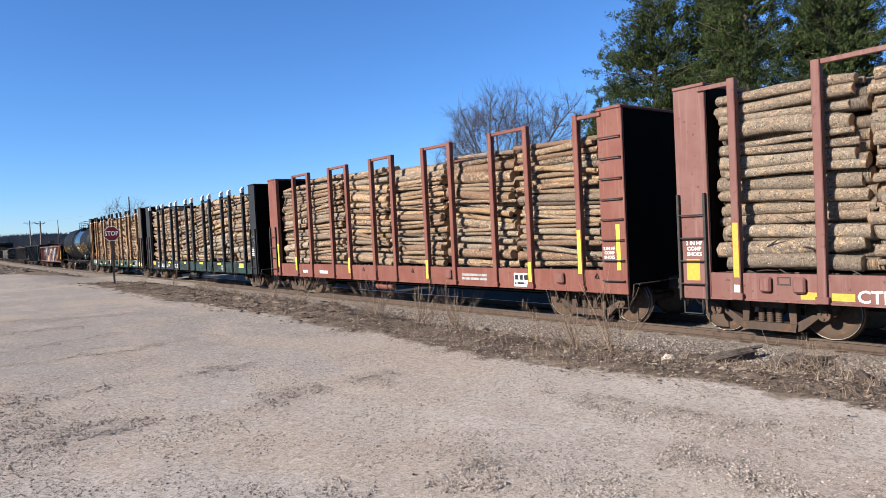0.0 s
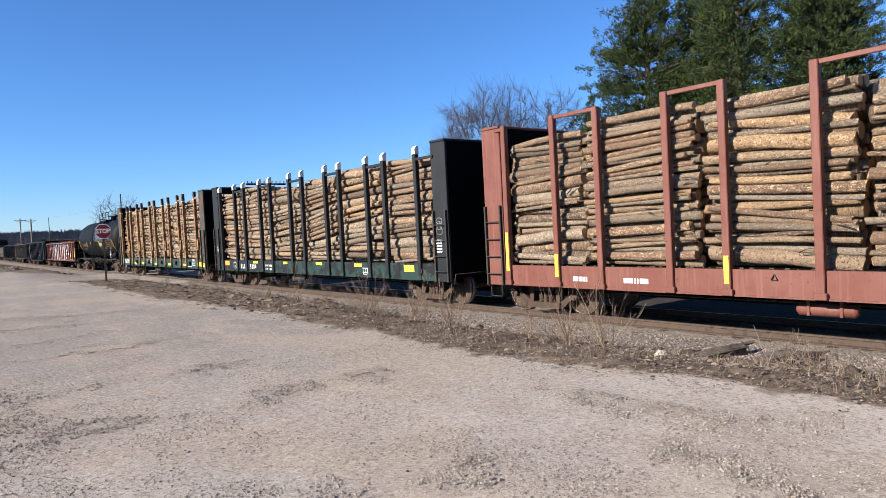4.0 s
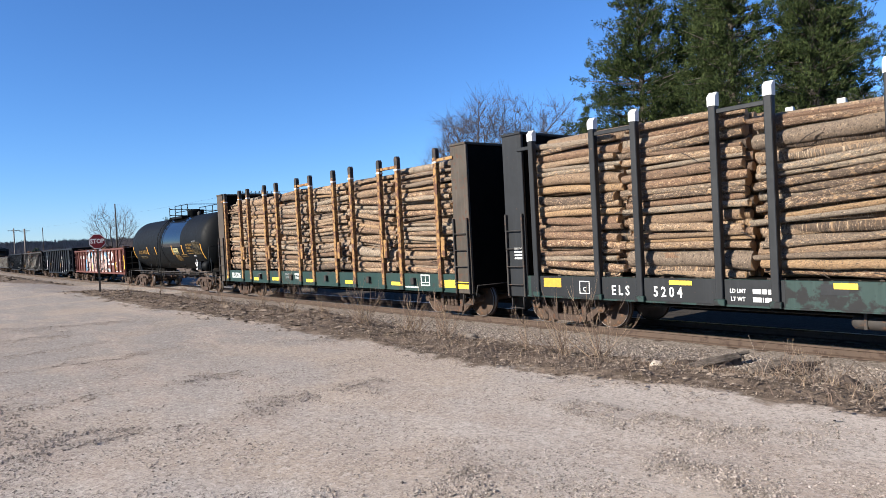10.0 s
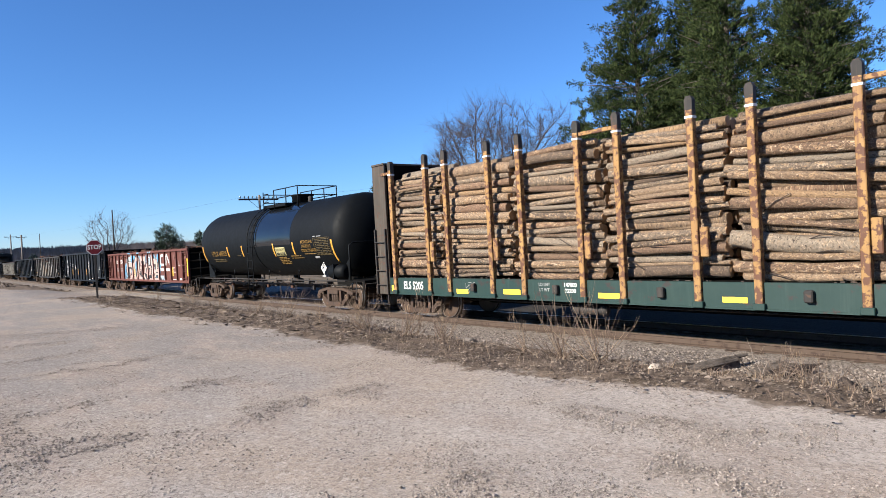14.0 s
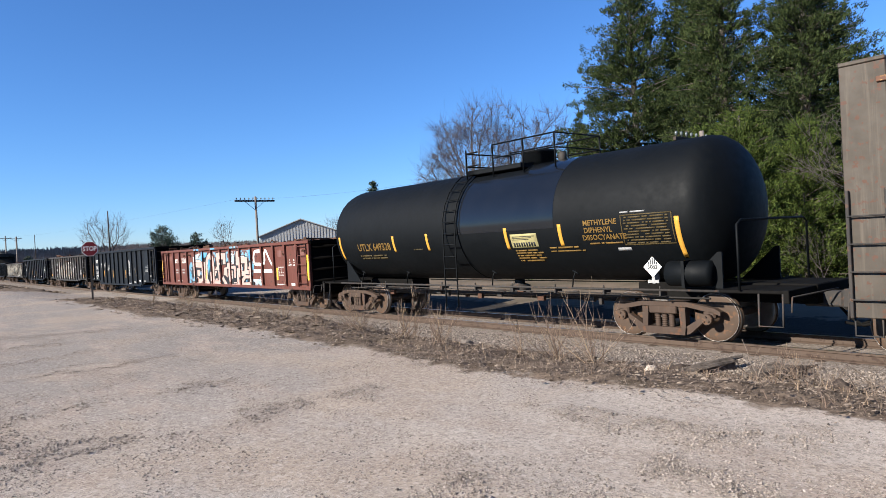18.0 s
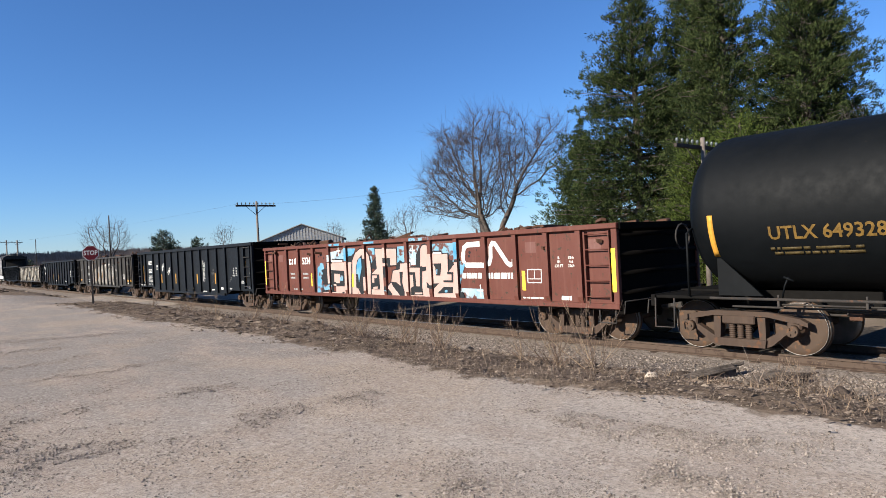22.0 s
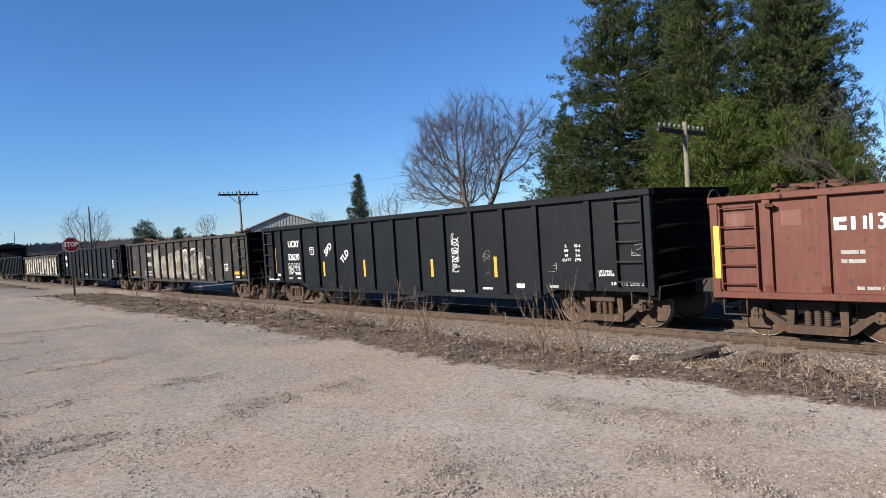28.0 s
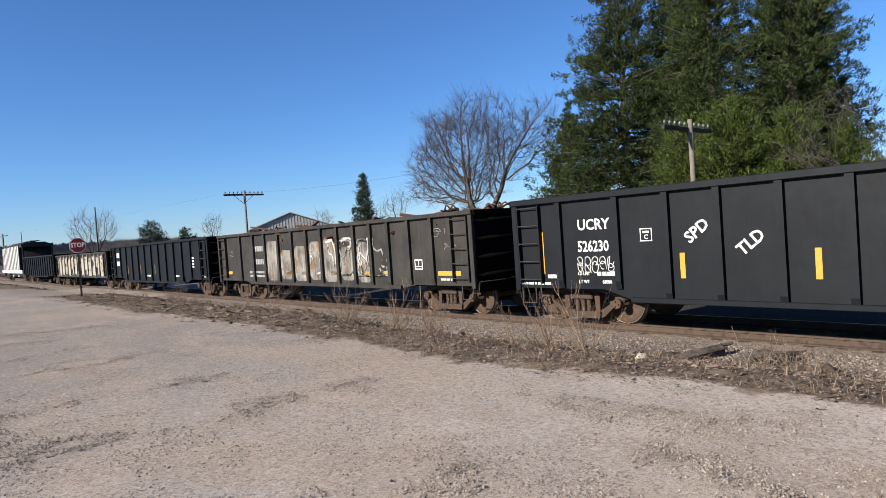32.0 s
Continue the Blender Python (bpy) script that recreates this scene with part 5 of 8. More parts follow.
    part("valve", Geo().lathe([(-0.1, 0.1), (0.15, 0.1), (0.2, 0.05)], (-68.7 - uc, -0.1, top), "z", 10), M["truck"], car, "dull steel valve cap")
    rail = Geo()
    for x in (xp0, xp0 + 1.0, xp0 + 2.05, xp1):
        for y in (-0.85, 0.85):
            rail.tube([(x, y, top - 0.25), (x, y, top + 0.56)], 0.022, 6)
    for z in (top + 0.22, top + 0.56):
        rail.tube([(xp0, 0.85, z), (xp1, 0.85, z), (xp1, -0.85, z), (xp0 + 1.0, -0.85, z)], 0.02, 5)
        rail.tube([(xp0, -0.85, z - 0.1), (xp0, 0.85, z - 0.1)], 0.02, 5)
        rail.tube([(xp0, -0.85, z - 0.1), (xp0 + 0.45, -0.85, z - 0.1)], 0.02, 5)
    part("railing", rail, M["tank"], car, "black tube railing")
    # ladder that follows the shell
    lad = Geo()
    lx = -71.42 - uc
    arcs = [-75, -62, -48, -34, -20, -6, 8, 22, 36, 50, 62]
    for x in (lx - 0.24, lx + 0.24):
        lad.tube([(x, -(TANK_R + 0.09) * math.cos(radians(a)) if a > -15 else -(TANK_R + 0.09), TANK_Z + (TANK_R + 0.09) * math.sin(radians(a)) if a > -15 else TANK_Z + (TANK_R + 0.09) * math.sin(radians(-15)) - (-15 - a) * 0.028) for a in arcs], 0.02, 5)
    for k in range(11):
        a = -50 + k * 11
        if a > -15:
            y, z = -(TANK_R + 0.09) * math.cos(radians(a)), TANK_Z + (TANK_R + 0.09) * math.sin(radians(a))
        else:
            y, z = -(TANK_R + 0.09), TANK_Z + (TANK_R + 0.09) * math.sin(radians(-15)) - (-15 - a) * 0.028
        lad.tube([(lx - 0.24, y, z), (lx + 0.24, y, z)], 0.016, 5)
    part("side_ladder", lad, M["tank"], car, "black side ladder")
    # markings
    for u, z0, z1 in ((-77.02, 1.75, 2.5), (-74.08, 1.95, 2.42), (-72.5, 1.95, 2.42), (-69.47, 1.9, 2.42), (-67.8, 1.93, 2.42), (-64.96, 1.62, 2.42)):
        part("marker", shell_strip(u - uc - 0.05, u - uc + 0.05, z0, z1), M["amber"], car, "amber reflective marker")
    part("notice", shell_strip(-69.33 - uc, -68.5 - uc, 1.93, 2.26, 0.008), M["notice"], car, "pale yellow notice plate")
    for k in range(3):
        part("notice_print", shell_strip(-69.27 - uc, -68.56 - uc - 0.1 * k, 2.19 - k * 0.035, 2.205 - k * 0.035, 0.010, 2), M["mural_black"], car)
    for k in range(9):
        part("notice_print", shell_strip(-69.27 - uc + k * 0.079, -69.215 - uc + k * 0.079, 1.96, 2.06, 0.010, 2), M["mural_black"], car, "dark bars of print")
    rng = random.Random(9)

    def curved(words, u, z, size, mat=M["gold"], squeeze=1.0):
        me = text_mesh(words, size, mat, 0.002, "CENTER", squeeze)
        me.transform(Matrix.Translation((u - uc, z, 0)))
        part("lettering", wrap(me), None, car, "golden stencilled lettering")

    def curved_bars(ua, ub, z, h, n=4, mat=M["gold"]):
        cuts = sorted(rng.uniform(ua, ub) for _ in range(n - 1))
        e = [ua] + cuts + [ub]
        g = Geo()
        for p, q in zip(e[:-1], e[1:]):
            if q - p > 0.06:
                k = shell_strip(p - uc, q - uc - 0.03, z - h / 2, z + h / 2, 0.006, 2)
                o = len(g.v)
                g.v += k.v
                for f, m_, s_ in zip(k.f, k.m, k.s):
                    g.face([o + i for i in f], m_, s_)
        part("small_print", g, mat, car)

    curved("UTLX 649328", -75.15, 2.12, 0.31, squeeze=0.98)
    curved("METHYLENE", -66.72, 2.40, 0.155)
    curved("DIPHENYL", -66.78, 2.245, 0.155)
    curved("DIISOCYANATE", -66.66, 2.09, 0.155)
    for z in (1.86, 1.78):
        curved_bars(-76.05, -74.6, z, 0.05, 9, M["gold_faint"])
    curved_bars(-73.2, -72.75, 2.0, 0.025, 2, M["gold_faint"])
    for k in range(5):
        curved_bars(-69.28, -68.5 + 0.1 * (k % 2), 1.86 - k * 0.062, 0.04, 4)
    curved_bars(-68.2, -67.35, 1.9, 0.04, 3)
    curved_bars(-68.2, -67.2, 1.82, 0.03, 4)
    curved_bars(-67.1, -66.2, 1.96, 0.035, 4)
    g = Geo()
    for p, q, z0, z1 in ((-66.2, -65.05, 2.5, 2.52), (-66.2, -65.05, 1.9, 1.92), (-66.2, -66.18, 1.9, 2.52), (-65.07, -65.05, 1.9, 2.52)):
        k = shell_strip(p - uc, q - uc, z0, z1, 0.006, 6)
        o = len(g.v)
        g.v += k.v
        for f, m_, s_ in zip(k.f, k.m, k.s):
            g.face([o + i for i in f], m_, s_)
    part("table_frame", g, M["gold_faint"], car)
    for k in range(10):
        curved_bars(-66.14, -65.1, 2.46 - k * 0.058, 0.03, 8, M["gold_faint"])
    curved_bars(-66.2, -65.6, 2.57, 0.03, 3, M["white_faint"])
    curved_bars(-66.4, -66.05, 1.82, 0.07, 1, M["white_faint"])
    # hazard diamond on its holder
    zx, zz = -65.5 - uc, 1.47
    d = Geo().prism([(zx - 0.2, zz), (zx, zz - 0.2), (zx + 0.2, zz), (zx, zz + 0.2)], "y", -1.47, -1.48)
    pl = part("placard", d, M["white"], car, "white hazard diamond")
    for k in range(5):
        h = (0.05, 0.1, 0.13, 0.1, 0.05)[k]
        part("placard_stripe", Geo().box(zx - 0.1 + k * 0.045, -1.484, zz + 0.05, zx - 0.075 + k * 0.045, -1.479, zz + 0.05 + h), M["mural_black"], pl)
    me = text_mesh("3082", 0.11, M["mural_black"])
    part("lettering", me, None, pl, at=pose(zx, -1.482, zz, 90))
    part("holder", Geo().box(zx - 0.03, -1.47, zz - 0.32, zx + 0.03, -1.3, zz + 0.05).box(zx - 0.12, -1.475, zz - 0.31, zx + 0.12, -1.465, zz - 0.25), M["white_faint"], pl)
    add_trucks(car, (-76.75 - uc, -65.55 - uc))
    add_couplers(car, half, M["truck"])
    add_lever(car, half, 0.95)


tank_car()


def hopper():
    u0, u1 = -199.0, -182.8
    uc, half = (u0 + u1) / 2, (u1 - u0) / 2
    car = thing("covered_hopper", "light grey covered hopper with a dark end", "railway car")
    TRAIN.append((car, uc, Matrix.Identity(4)))
    body = Geo().prism([(-half + 1.6, 1.3), (-half + 1.6, 3.9), (half - 1.6, 3.9), (half - 1.6, 1.3)], "y", -1.5, 1.5)
    part("body", body, M["hopper"], car)
    part("side_sill", Geo().box(-half, -1.56, 0.95, half, -1.48, 1.3, 0, 0.01).box(-half, 1.48, 0.95, half, 1.56, 1.3, 0, 0.01), M["hopper"], car)
    part("roof", Geo().prism([(-1.56, 3.9), (1.56, 3.9), (0.9, 4.2), (-0.9, 4.2)], "x", -half + 1.5, half - 1.5), M["gon_dirty"], car)
    part("roof_walk", Geo().box(-half + 1.2, -0.45, 4.3, half - 1.2, 0.45, 4.36), M["truck"], car)
    for k in range(4):
        x = -half + 3.4 + k * (2 * half - 6.8) / 3
        part("hatch", Geo().lathe([(0, 0.35), (0.16, 0.35), (0.22, 0.2)], (x, 0, 4.18), "z", 14), M["hopper"], car)
    for k in range(12):
        x = -half + 1.7 + k * (2 * half - 3.4) / 11
        part("rib", Geo().box(x - 0.05, -1.58, 1.3, x + 0.05, -1.5, 3.9, 0, 0.01), M["hopper"], car)
    for s in (-1, 1):
        # added dark panel: the shade on the hopper's end, as colour
        part("end_panel", Geo().box(s * (half - 1.62), -1.52, 1.25, s * (half - 1.57), 1.52, 3.98, 0, 0.01), M["gon_black"], car, "blue-black end panel coloured for shade")
        part("slope_sheet", Geo().prism([(s * (half - 0.2), 1.2), (s * (half - 1.58), 1.2), (s * (half - 1.58), 3.4)], "y", -1.0, 1.0), M["gon_dirty"], car)
        part("end_post", Geo().box(s * (half - 0.2), -1.4, 0.95, s * (half - 0.05), -1.28, 4.0).box(s * (half - 0.2), 1.28, 0.95, s * (half - 0.05), 1.4, 4.0).box(s * (half - 1.55), -1.45, 3.7, s * half, 1.45, 3.95), M["gon_dirty"], car)
    for k in (-1, 0, 1):
        part("bay", Geo().prism([(k * 4.2 - 1.6, 1.3), (k * 4.2 + 1.6, 1.3), (k * 4.2 + 0.4, 0.5), (k * 4.2 - 0.4, 0.5)], "y", -0.9, 0.9), M["hopper"], car)
    add_trucks(car, (-half + 1.6, half - 1.6))
    add_couplers(car, half, M["truck"])


hopper()

# ---------------------------------------------------------------- trees
def fans(rng, centres, ways, size, width, per, spread):
    """Needle sprays: small pointed blades round each way. Returns vertices and triangles."""
    n = len(centres)
    c = np.repeat(np.array(centres, float), per, 0)
    w = np.repeat(np.array(ways, float), per, 0) + rng.normal(0, spread, (n * per, 3))
    w /= np.linalg.norm(w, axis=1)[:, None]
    s = rng.normal(0, 1, (n * per, 3))
    s -= w * (s * w).sum(1)[:, None]
    s /= np.linalg.norm(s, axis=1)[:, None] + 1e-9
    l = size * rng.uniform(0.6, 1.3, (n * per, 1))
    o = c + rng.normal(0, size * 0.55, (n * per, 3))
    a, b, d = o - s * width, o + s * width, o + w * l
    v = np.stack([a, b, d], 1).reshape(-1, 3)
    return v, np.arange(len(v)).reshape(-1, 3)


def conifer_mesh(seed, h, r, spray=0.34, per=7, step=0.36, base=0.06, power=0.85, droop=-0.15, limbs=7, wide=0.05, dense=0.24):
    """Trunk and needles: limbs at uneven heights with upturned tips and side sprays."""
    rng = np.random.default_rng(seed)
    cen, way = [], []
    wood = Geo()
    wood.tube([(0, 0, 0), (0.05, 0.02, h * 0.5), (0, 0, h * 0.98)], [h * 0.017, h * 0.011, 0.02], 8)
    lobes = rng.uniform(0, 6.283, 4)
    z0 = h * base
    while z0 < h * 0.985:
        f0 = (z0 / h - base) / (1 - base)
        for k in range(limbs if f0 < 0.9 else 4):
            z = min(h * 0.985, max(h * base, z0 + rng.normal(0, step * 0.8)))
            f = (z / h - base) / (1 - base)
            a = rng.uniform(0, 2 * np.pi)
            lobe = 1 + 0.07 * math.sin(3 * a + lobes[0] + 5 * f) + 0.06 * math.sin(5 * a + lobes[1] - 9 * f)
            l = r * (1 - f) ** power * lobe * rng.uniform(0.6, 1.08) + 0.12
            tip = droop * (1 - f) + 0.35 * f + rng.normal(0, 0.13)
            q = np.array([math.cos(a), math.sin(a), tip])
            if l > 0.8:
                wood.tube([(0, 0, z), tuple(np.array([0, 0, z]) + q * l * 0.9)], [0.03 + 0.008 * l, 0.008], 4, caps=False)
            out = np.array([-q[1], q[0], 0.0])
            m = max(3, int(l / dense))
            for i in range(m):
                t = 0.22 + 0.78 * (i + rng.random() * 0.8) / m
                side = out * rng.normal(0, 0.3) * l * (1.08 - t)
                lift = 0.22 * l * t ** 3 * (0.5 + rng.random()) - 0.16 * l * t + rng.normal(0, 0.1)
                cen.append(np.array([0, 0, z + lift]) + q * l * t + side)
                way.append(q * 0.7 + side * 0.9 / (l + 0.1) + np.array([0, 0, 0.55]) + rng.normal(0, 0.2, 3))
        z0 += step * rng.uniform(0.75, 1.25)
    cen.append(np.array([0, 0, h * 0.97]))
    way.append(np.array([0, 0, 1.0]))
    v, f = fans(rng, cen, way, spray, wide, per, 0.42)
    me = bpy.data.meshes.new("needles")
    me.from_pydata(v.tolist(), [], f.tolist())
    return wood, me


def conifer(name, label, x, y, data, needles, turn=0.0, tall=1.0, group=""):
    wood, me = data
    t = thing(name, label, "tree", group, at=pose(x, y, ground_z(x, y), 0, 0, turn) @ Matrix.Scale(tall, 4))
    part("trunk", wood, M["trunk"], t, fix=False)
    if not me.materials:
        me.materials.append(needles)
    part("crown", me, None, t)
    return t


def bare_tree_data(seed, h, levels=6, trunk=0.22, split=(2, 4), lean=0.5, first=0.28, stems=1, up=0.25, fine=0.006, splay=0.4):
    """Limbs that fork again and again, as tapered tubes."""
    rng = random.Random(seed)
    thick, thin = Geo(), Geo()

    def grow(p, d, l, r, lev):
        n = 3 if lev < 4 else 2
        pts, q, way = [p], p, d
        for _ in range(n):
            way = (way + Vector((rng.gauss(0, 0.13), rng.gauss(0, 0.13), rng.gauss(0, 0.08) + up * 0.12))).normalized()
            q = q + way * (l / n)
            pts.append(q)
        r2 = max(fine, r * 0.62)
        (thick if lev < 3 else thin).tube(pts, [r + (r2 - r) * i / n for i in range(n + 1)], 7 if lev < 2 else (5 if lev < 3 else 3), caps=False)
        if lev >= levels:
            return
        for k in range(rng.randint(*split)):
            a = rng.uniform(0, 6.283)
            side = way.orthogonal().normalized()
            side.rotate(Matrix.Rotation(a, 3, way))
            nd = (way + side * rng.uniform(0.3, 0.3 + lean) + Vector((0, 0, up * 0.5))).normalized()
            at = pts[-1] if k < 2 else pts[rng.randint(1, n)]
            grow(at, nd, l * rng.uniform(0.62, 0.88), r2 * rng.uniform(0.7, 0.95), lev + 1)

    for k in range(stems):
        a = k * 6.283 / max(1, stems) + rng.uniform(-0.4, 0.4)
        tilt = 0.0 if stems == 1 else rng.uniform(0.3, 1.0) * splay
        grow(Vector((0, 0, 0)), Vector((math.cos(a) * tilt, math.sin(a) * tilt, 1)).normalized(), h * first, trunk, 0)
    return thick, thin


def crown_tree(seed, blobs, feet, step, kill, fine, twigs):
    """Limbs that grow towards points spread through the crown, thick where many meet."""
    rng = np.random.default_rng(seed)
    goals = []
    for c, r, n in blobs:
        q = rng.normal(0, 1, (n, 3))
        q /= np.linalg.norm(q, axis=1)[:, None]
        wave = np.array([[0.86 + 0.34 * noise.noise(Vector(d) * 1.7 + Vector((seed, 0, 0)))] for d in q])
        goals.append(np.array(c) + q * np.array(r) * wave * rng.uniform(0.25, 1.0, (n, 1)) ** 0.6)
    goals = np.concatenate(goals)
    goals = goals[goals[:, 2] > 2.2]
    nodes, parent = [], []
    for f in feet:
        p, last = np.array(f, float), -1
        for k in range(max(3, int(2.2 / step))):
            nodes.append(p.copy())
            parent.append(last)
            last = len(nodes) - 1
            p = p + np.array([rng.normal(0, 0.09), rng.normal(0, 0.09), 1.0]) * step
    best = np.full(len(goals), 1e9)
    who = np.zeros(len(goals), int)
    fresh = list(range(len(nodes)))
    for _ in range(90):
        for k in fresh:
            d = np.linalg.norm(goals - nodes[k], axis=1)
            m = d < best
            best[m], who[m] = d[m], k
        live = best > kill
        goals, best, who = goals[live], best[live], who[live]
        if len(goals) == 0:
            break
        fresh = []
        for k in sorted(set(who.tolist())):
            g = goals[who == k] - nodes[k]
            d = (g / np.linalg.norm(g, axis=1)[:, None]).sum(0)
            d = d / (np.linalg.norm(d) + 1e-9) + rng.normal(0, 0.16, 3)
            back = nodes[k] - nodes[parent[k]] if parent[k] >= 0 else np.array([0, 0, 1.0])
            d = d + 0.35 * back / (np.linalg.norm(back) + 1e-9)
            nodes.append(nodes[k] + d / np.linalg.norm(d) * step)
            parent.append(k)
            fresh.append(len(nodes) - 1)
    n = len(nodes)
    kids = [[] for _ in range(n)]
    for k in range(n):
        if parent[k] >= 0:
            kids[parent[k]].append(k)
    area = [0.0] * n
    for k in range(n - 1, -1, -1):
        area[k] = (sum(area[j] for j in kids[k]) if kids[k] else fine ** 1.95) + (fine * 0.4) ** 1.95
    rad = [a ** (1 / 1.95) for a in area]
    thick, thin = Geo(), Geo()
    for k in range(n):
        j = parent[k]
        if j >= 0:
            big = rad[k] > fine * 3.2
            (thick if big else thin).tube([tuple(nodes[j]), tuple(nodes[k])], [min(rad[j], rad[k] * 1.25), rad[k]], 6 if big else 3, caps=False)
        if rad[k] < fine * 2.4:
            d0 = nodes[k] - nodes[j] if j >= 0 else np.array([0, 0, 1.0])
            for _ in range(twigs):
                d = d0 / (np.linalg.norm(d0) + 1e-9) + rng.normal(0, 0.4, 3) + np.array([0, 0, 0.35])
                e = nodes[k] + d * rng.uniform(0.3, 1.0) * step * 3.6
                m = (nodes[k] + e) / 2 + rng.normal(0, 0.03, 3)
                thin.tube([tuple(nodes[k]), tuple(m), tuple(e)], [fine * 0.75, fine * 0.6, fine * 0.35], 3, caps=False)
    return thick, thin


def bare_tree(name, label, x, y, data, turn=0.0, tall=1.0, mats=("trunk", "twig"), group="", category="tree"):
    t = thing(name, label, category, group, at=pose(x, y, ground_z(x, y), 0, 0, turn) @ Matrix.Scale(tall, 4))
    tagged(part("trunk", data[0], M[mats[0]], t, fix=False), kind="stuff" if category == "brush" else "")
    if data[1].v:
        part("crown", data[1], M[mats[1]], t, "leafless twigs", fix=False)
    return t


def build_trees():
    spr = [conifer_mesh(n, h, r, 0.17, 30, 0.3, 0.03, p, -0.12, 8, 0.026, 0.27) for n, h, r, p in ((31, 18.0, 8.0, 1.0), (32, 18.5, 4.9, 0.8), (33, 18.5, 5.0, 0.78))]
    made = {}
    for k, (i, x, y, tall, turn) in enumerate(((0, -22.4, 34.0, 1.0, 10), (1, -20.0, 36.5, 1.03, 80), (2, -16.9, 34.0, 1.0, 200), (1, -13.4, 35.0, 1.02, 300), (2, -14.2, 38.5, 0.95, 140), (0, -27.6, 35.5, 0.58, 30))):
        if i not in made:
            made[i] = conifer("spruce_tree", "tall dense dark green spruce behind the track", x, y, spr[i], M["spruce"], turn, tall, "spruces")
        else:
            copy_thing(made[i], pose(x, y, ground_z(x, y), 0, 0, turn)).scale = (tall,) * 3
    pin = conifer_mesh(41, 7.0, 2.5, 0.16, 20, 0.22, 0.04, 0.5, 0.2, 9, 0.022, 0.2)
    a = conifer("young_pine", "bushy green young pine below the spruces", -14.9, 27.6, pin, M["pine"], 0, 0.95, "young pines")
    for x, y, tall, turn in ((-12.9, 27.0, 1.0, 120), (-10.9, 27.9, 0.9, 220), (-9.4, 29.5, 0.8, 20)):
        copy_thing(a, pose(x, y, ground_z(x, y), 0, 0, turn)).scale = (tall,) * 3
    far = conifer_mesh(43, 9.9, 2.9, 0.26, 14, 0.36, 0.05, 0.9, -0.2, 8, 0.05)
    conifer("lone_spruce", "narrow dark spruce standing alone", -66.0, 45.0, far, M["blue_pine"])
    fp = conifer_mesh(44, 7.2, 3.1, 0.34, 12, 0.5, 0.25, 0.5, 0.1, 6, 0.06)
    b = conifer("far_pine", "dark round-topped pine in the distance", -112.7, 35.0, fp, M["blue_pine"], group="far pines")
    copy_thing(b, pose(-113.8, 41.0, 0, 0, 0, 70)).scale = (0.8,) * 3
    copy_thing(b, pose(-168, 24.0, 0, 0, 0, 20)).scale = (0.55,) * 3
    maple = crown_tree(58, [((-0.6, 0, 8.0), (5.2, 5.0, 4.0), 2400), ((-2.2, -0.5, 5.6), (4.2, 4.2, 2.0), 700), ((4.2, 1.6, 8.4), (1.7, 1.7, 2.8), 420)], [(0.0, 0, 0), (0.16, 0.1, 0), (-0.13, 0.08, 0)], 0.24, 0.34, 0.0085, 5)
    bare_tree("maple_tree", "broad leafless maple with fine grey-brown twigs", -33.3, 32.5, maple, 0)
    birch = crown_tree(61, [((0, -1.8, 7.0), (2.4, 2.6, 4.2), 420), ((0, 1.9, 6.9), (2.4, 2.4, 3.9), 420)], [(0, -0.12, 0), (0.1, -0.05, 0), (0, 0.1, 0), (0.1, 0.2, 0)], 0.36, 0.5, 0.014, 2)
    bare_tree("birch_tree", "leafless pale birch clump in the distance", -130.0, 30.5, birch, 0, 1.0)
    small = crown_tree(62, [((0, 0, 6.0), (2.0, 2.0, 2.6), 330)], [(0.0, 0, 0)], 0.32, 0.45, 0.012, 2)
    s = bare_tree("small_bare_tree", "small leafless tree in the distance", -113.5, 45.5, small, 0, 1.0, group="small bare trees")
    for x, y, tall in ((-58.5, 44.0, 0.85), (-86, 60, 0.9), (-55, 52, 0.8), (-97, 58, 0.9)):
        copy_thing(s, pose(x, y, 0, 0, 0, x * 13)).scale = (tall,) * 3
    br = bare_tree_data(63, 7.0, 5, 0.05, (2, 3), 0.5, 0.3, 4, 0.2, 0.006)
    t = bare_tree("thicket", "tall grey leafless brush behind the track", -6.6, 26.0, br, 0, 0.95, ("twig", "twig"), "thicket", "brush")
    for x, y, tall in ((-4.6, 25.0, 0.8), (-9.5, 25.5, 0.3), (-3.0, 27.0, 0.9), (-17, 26, 0.35), (-25, 29, 0.5), (-36, 30, 0.5), (-41, 33, 0.55)):
        copy_thing(t, pose(x, y, ground_z(x, y), 0, 0, x * 41)).scale = (tall,) * 3


build_trees()


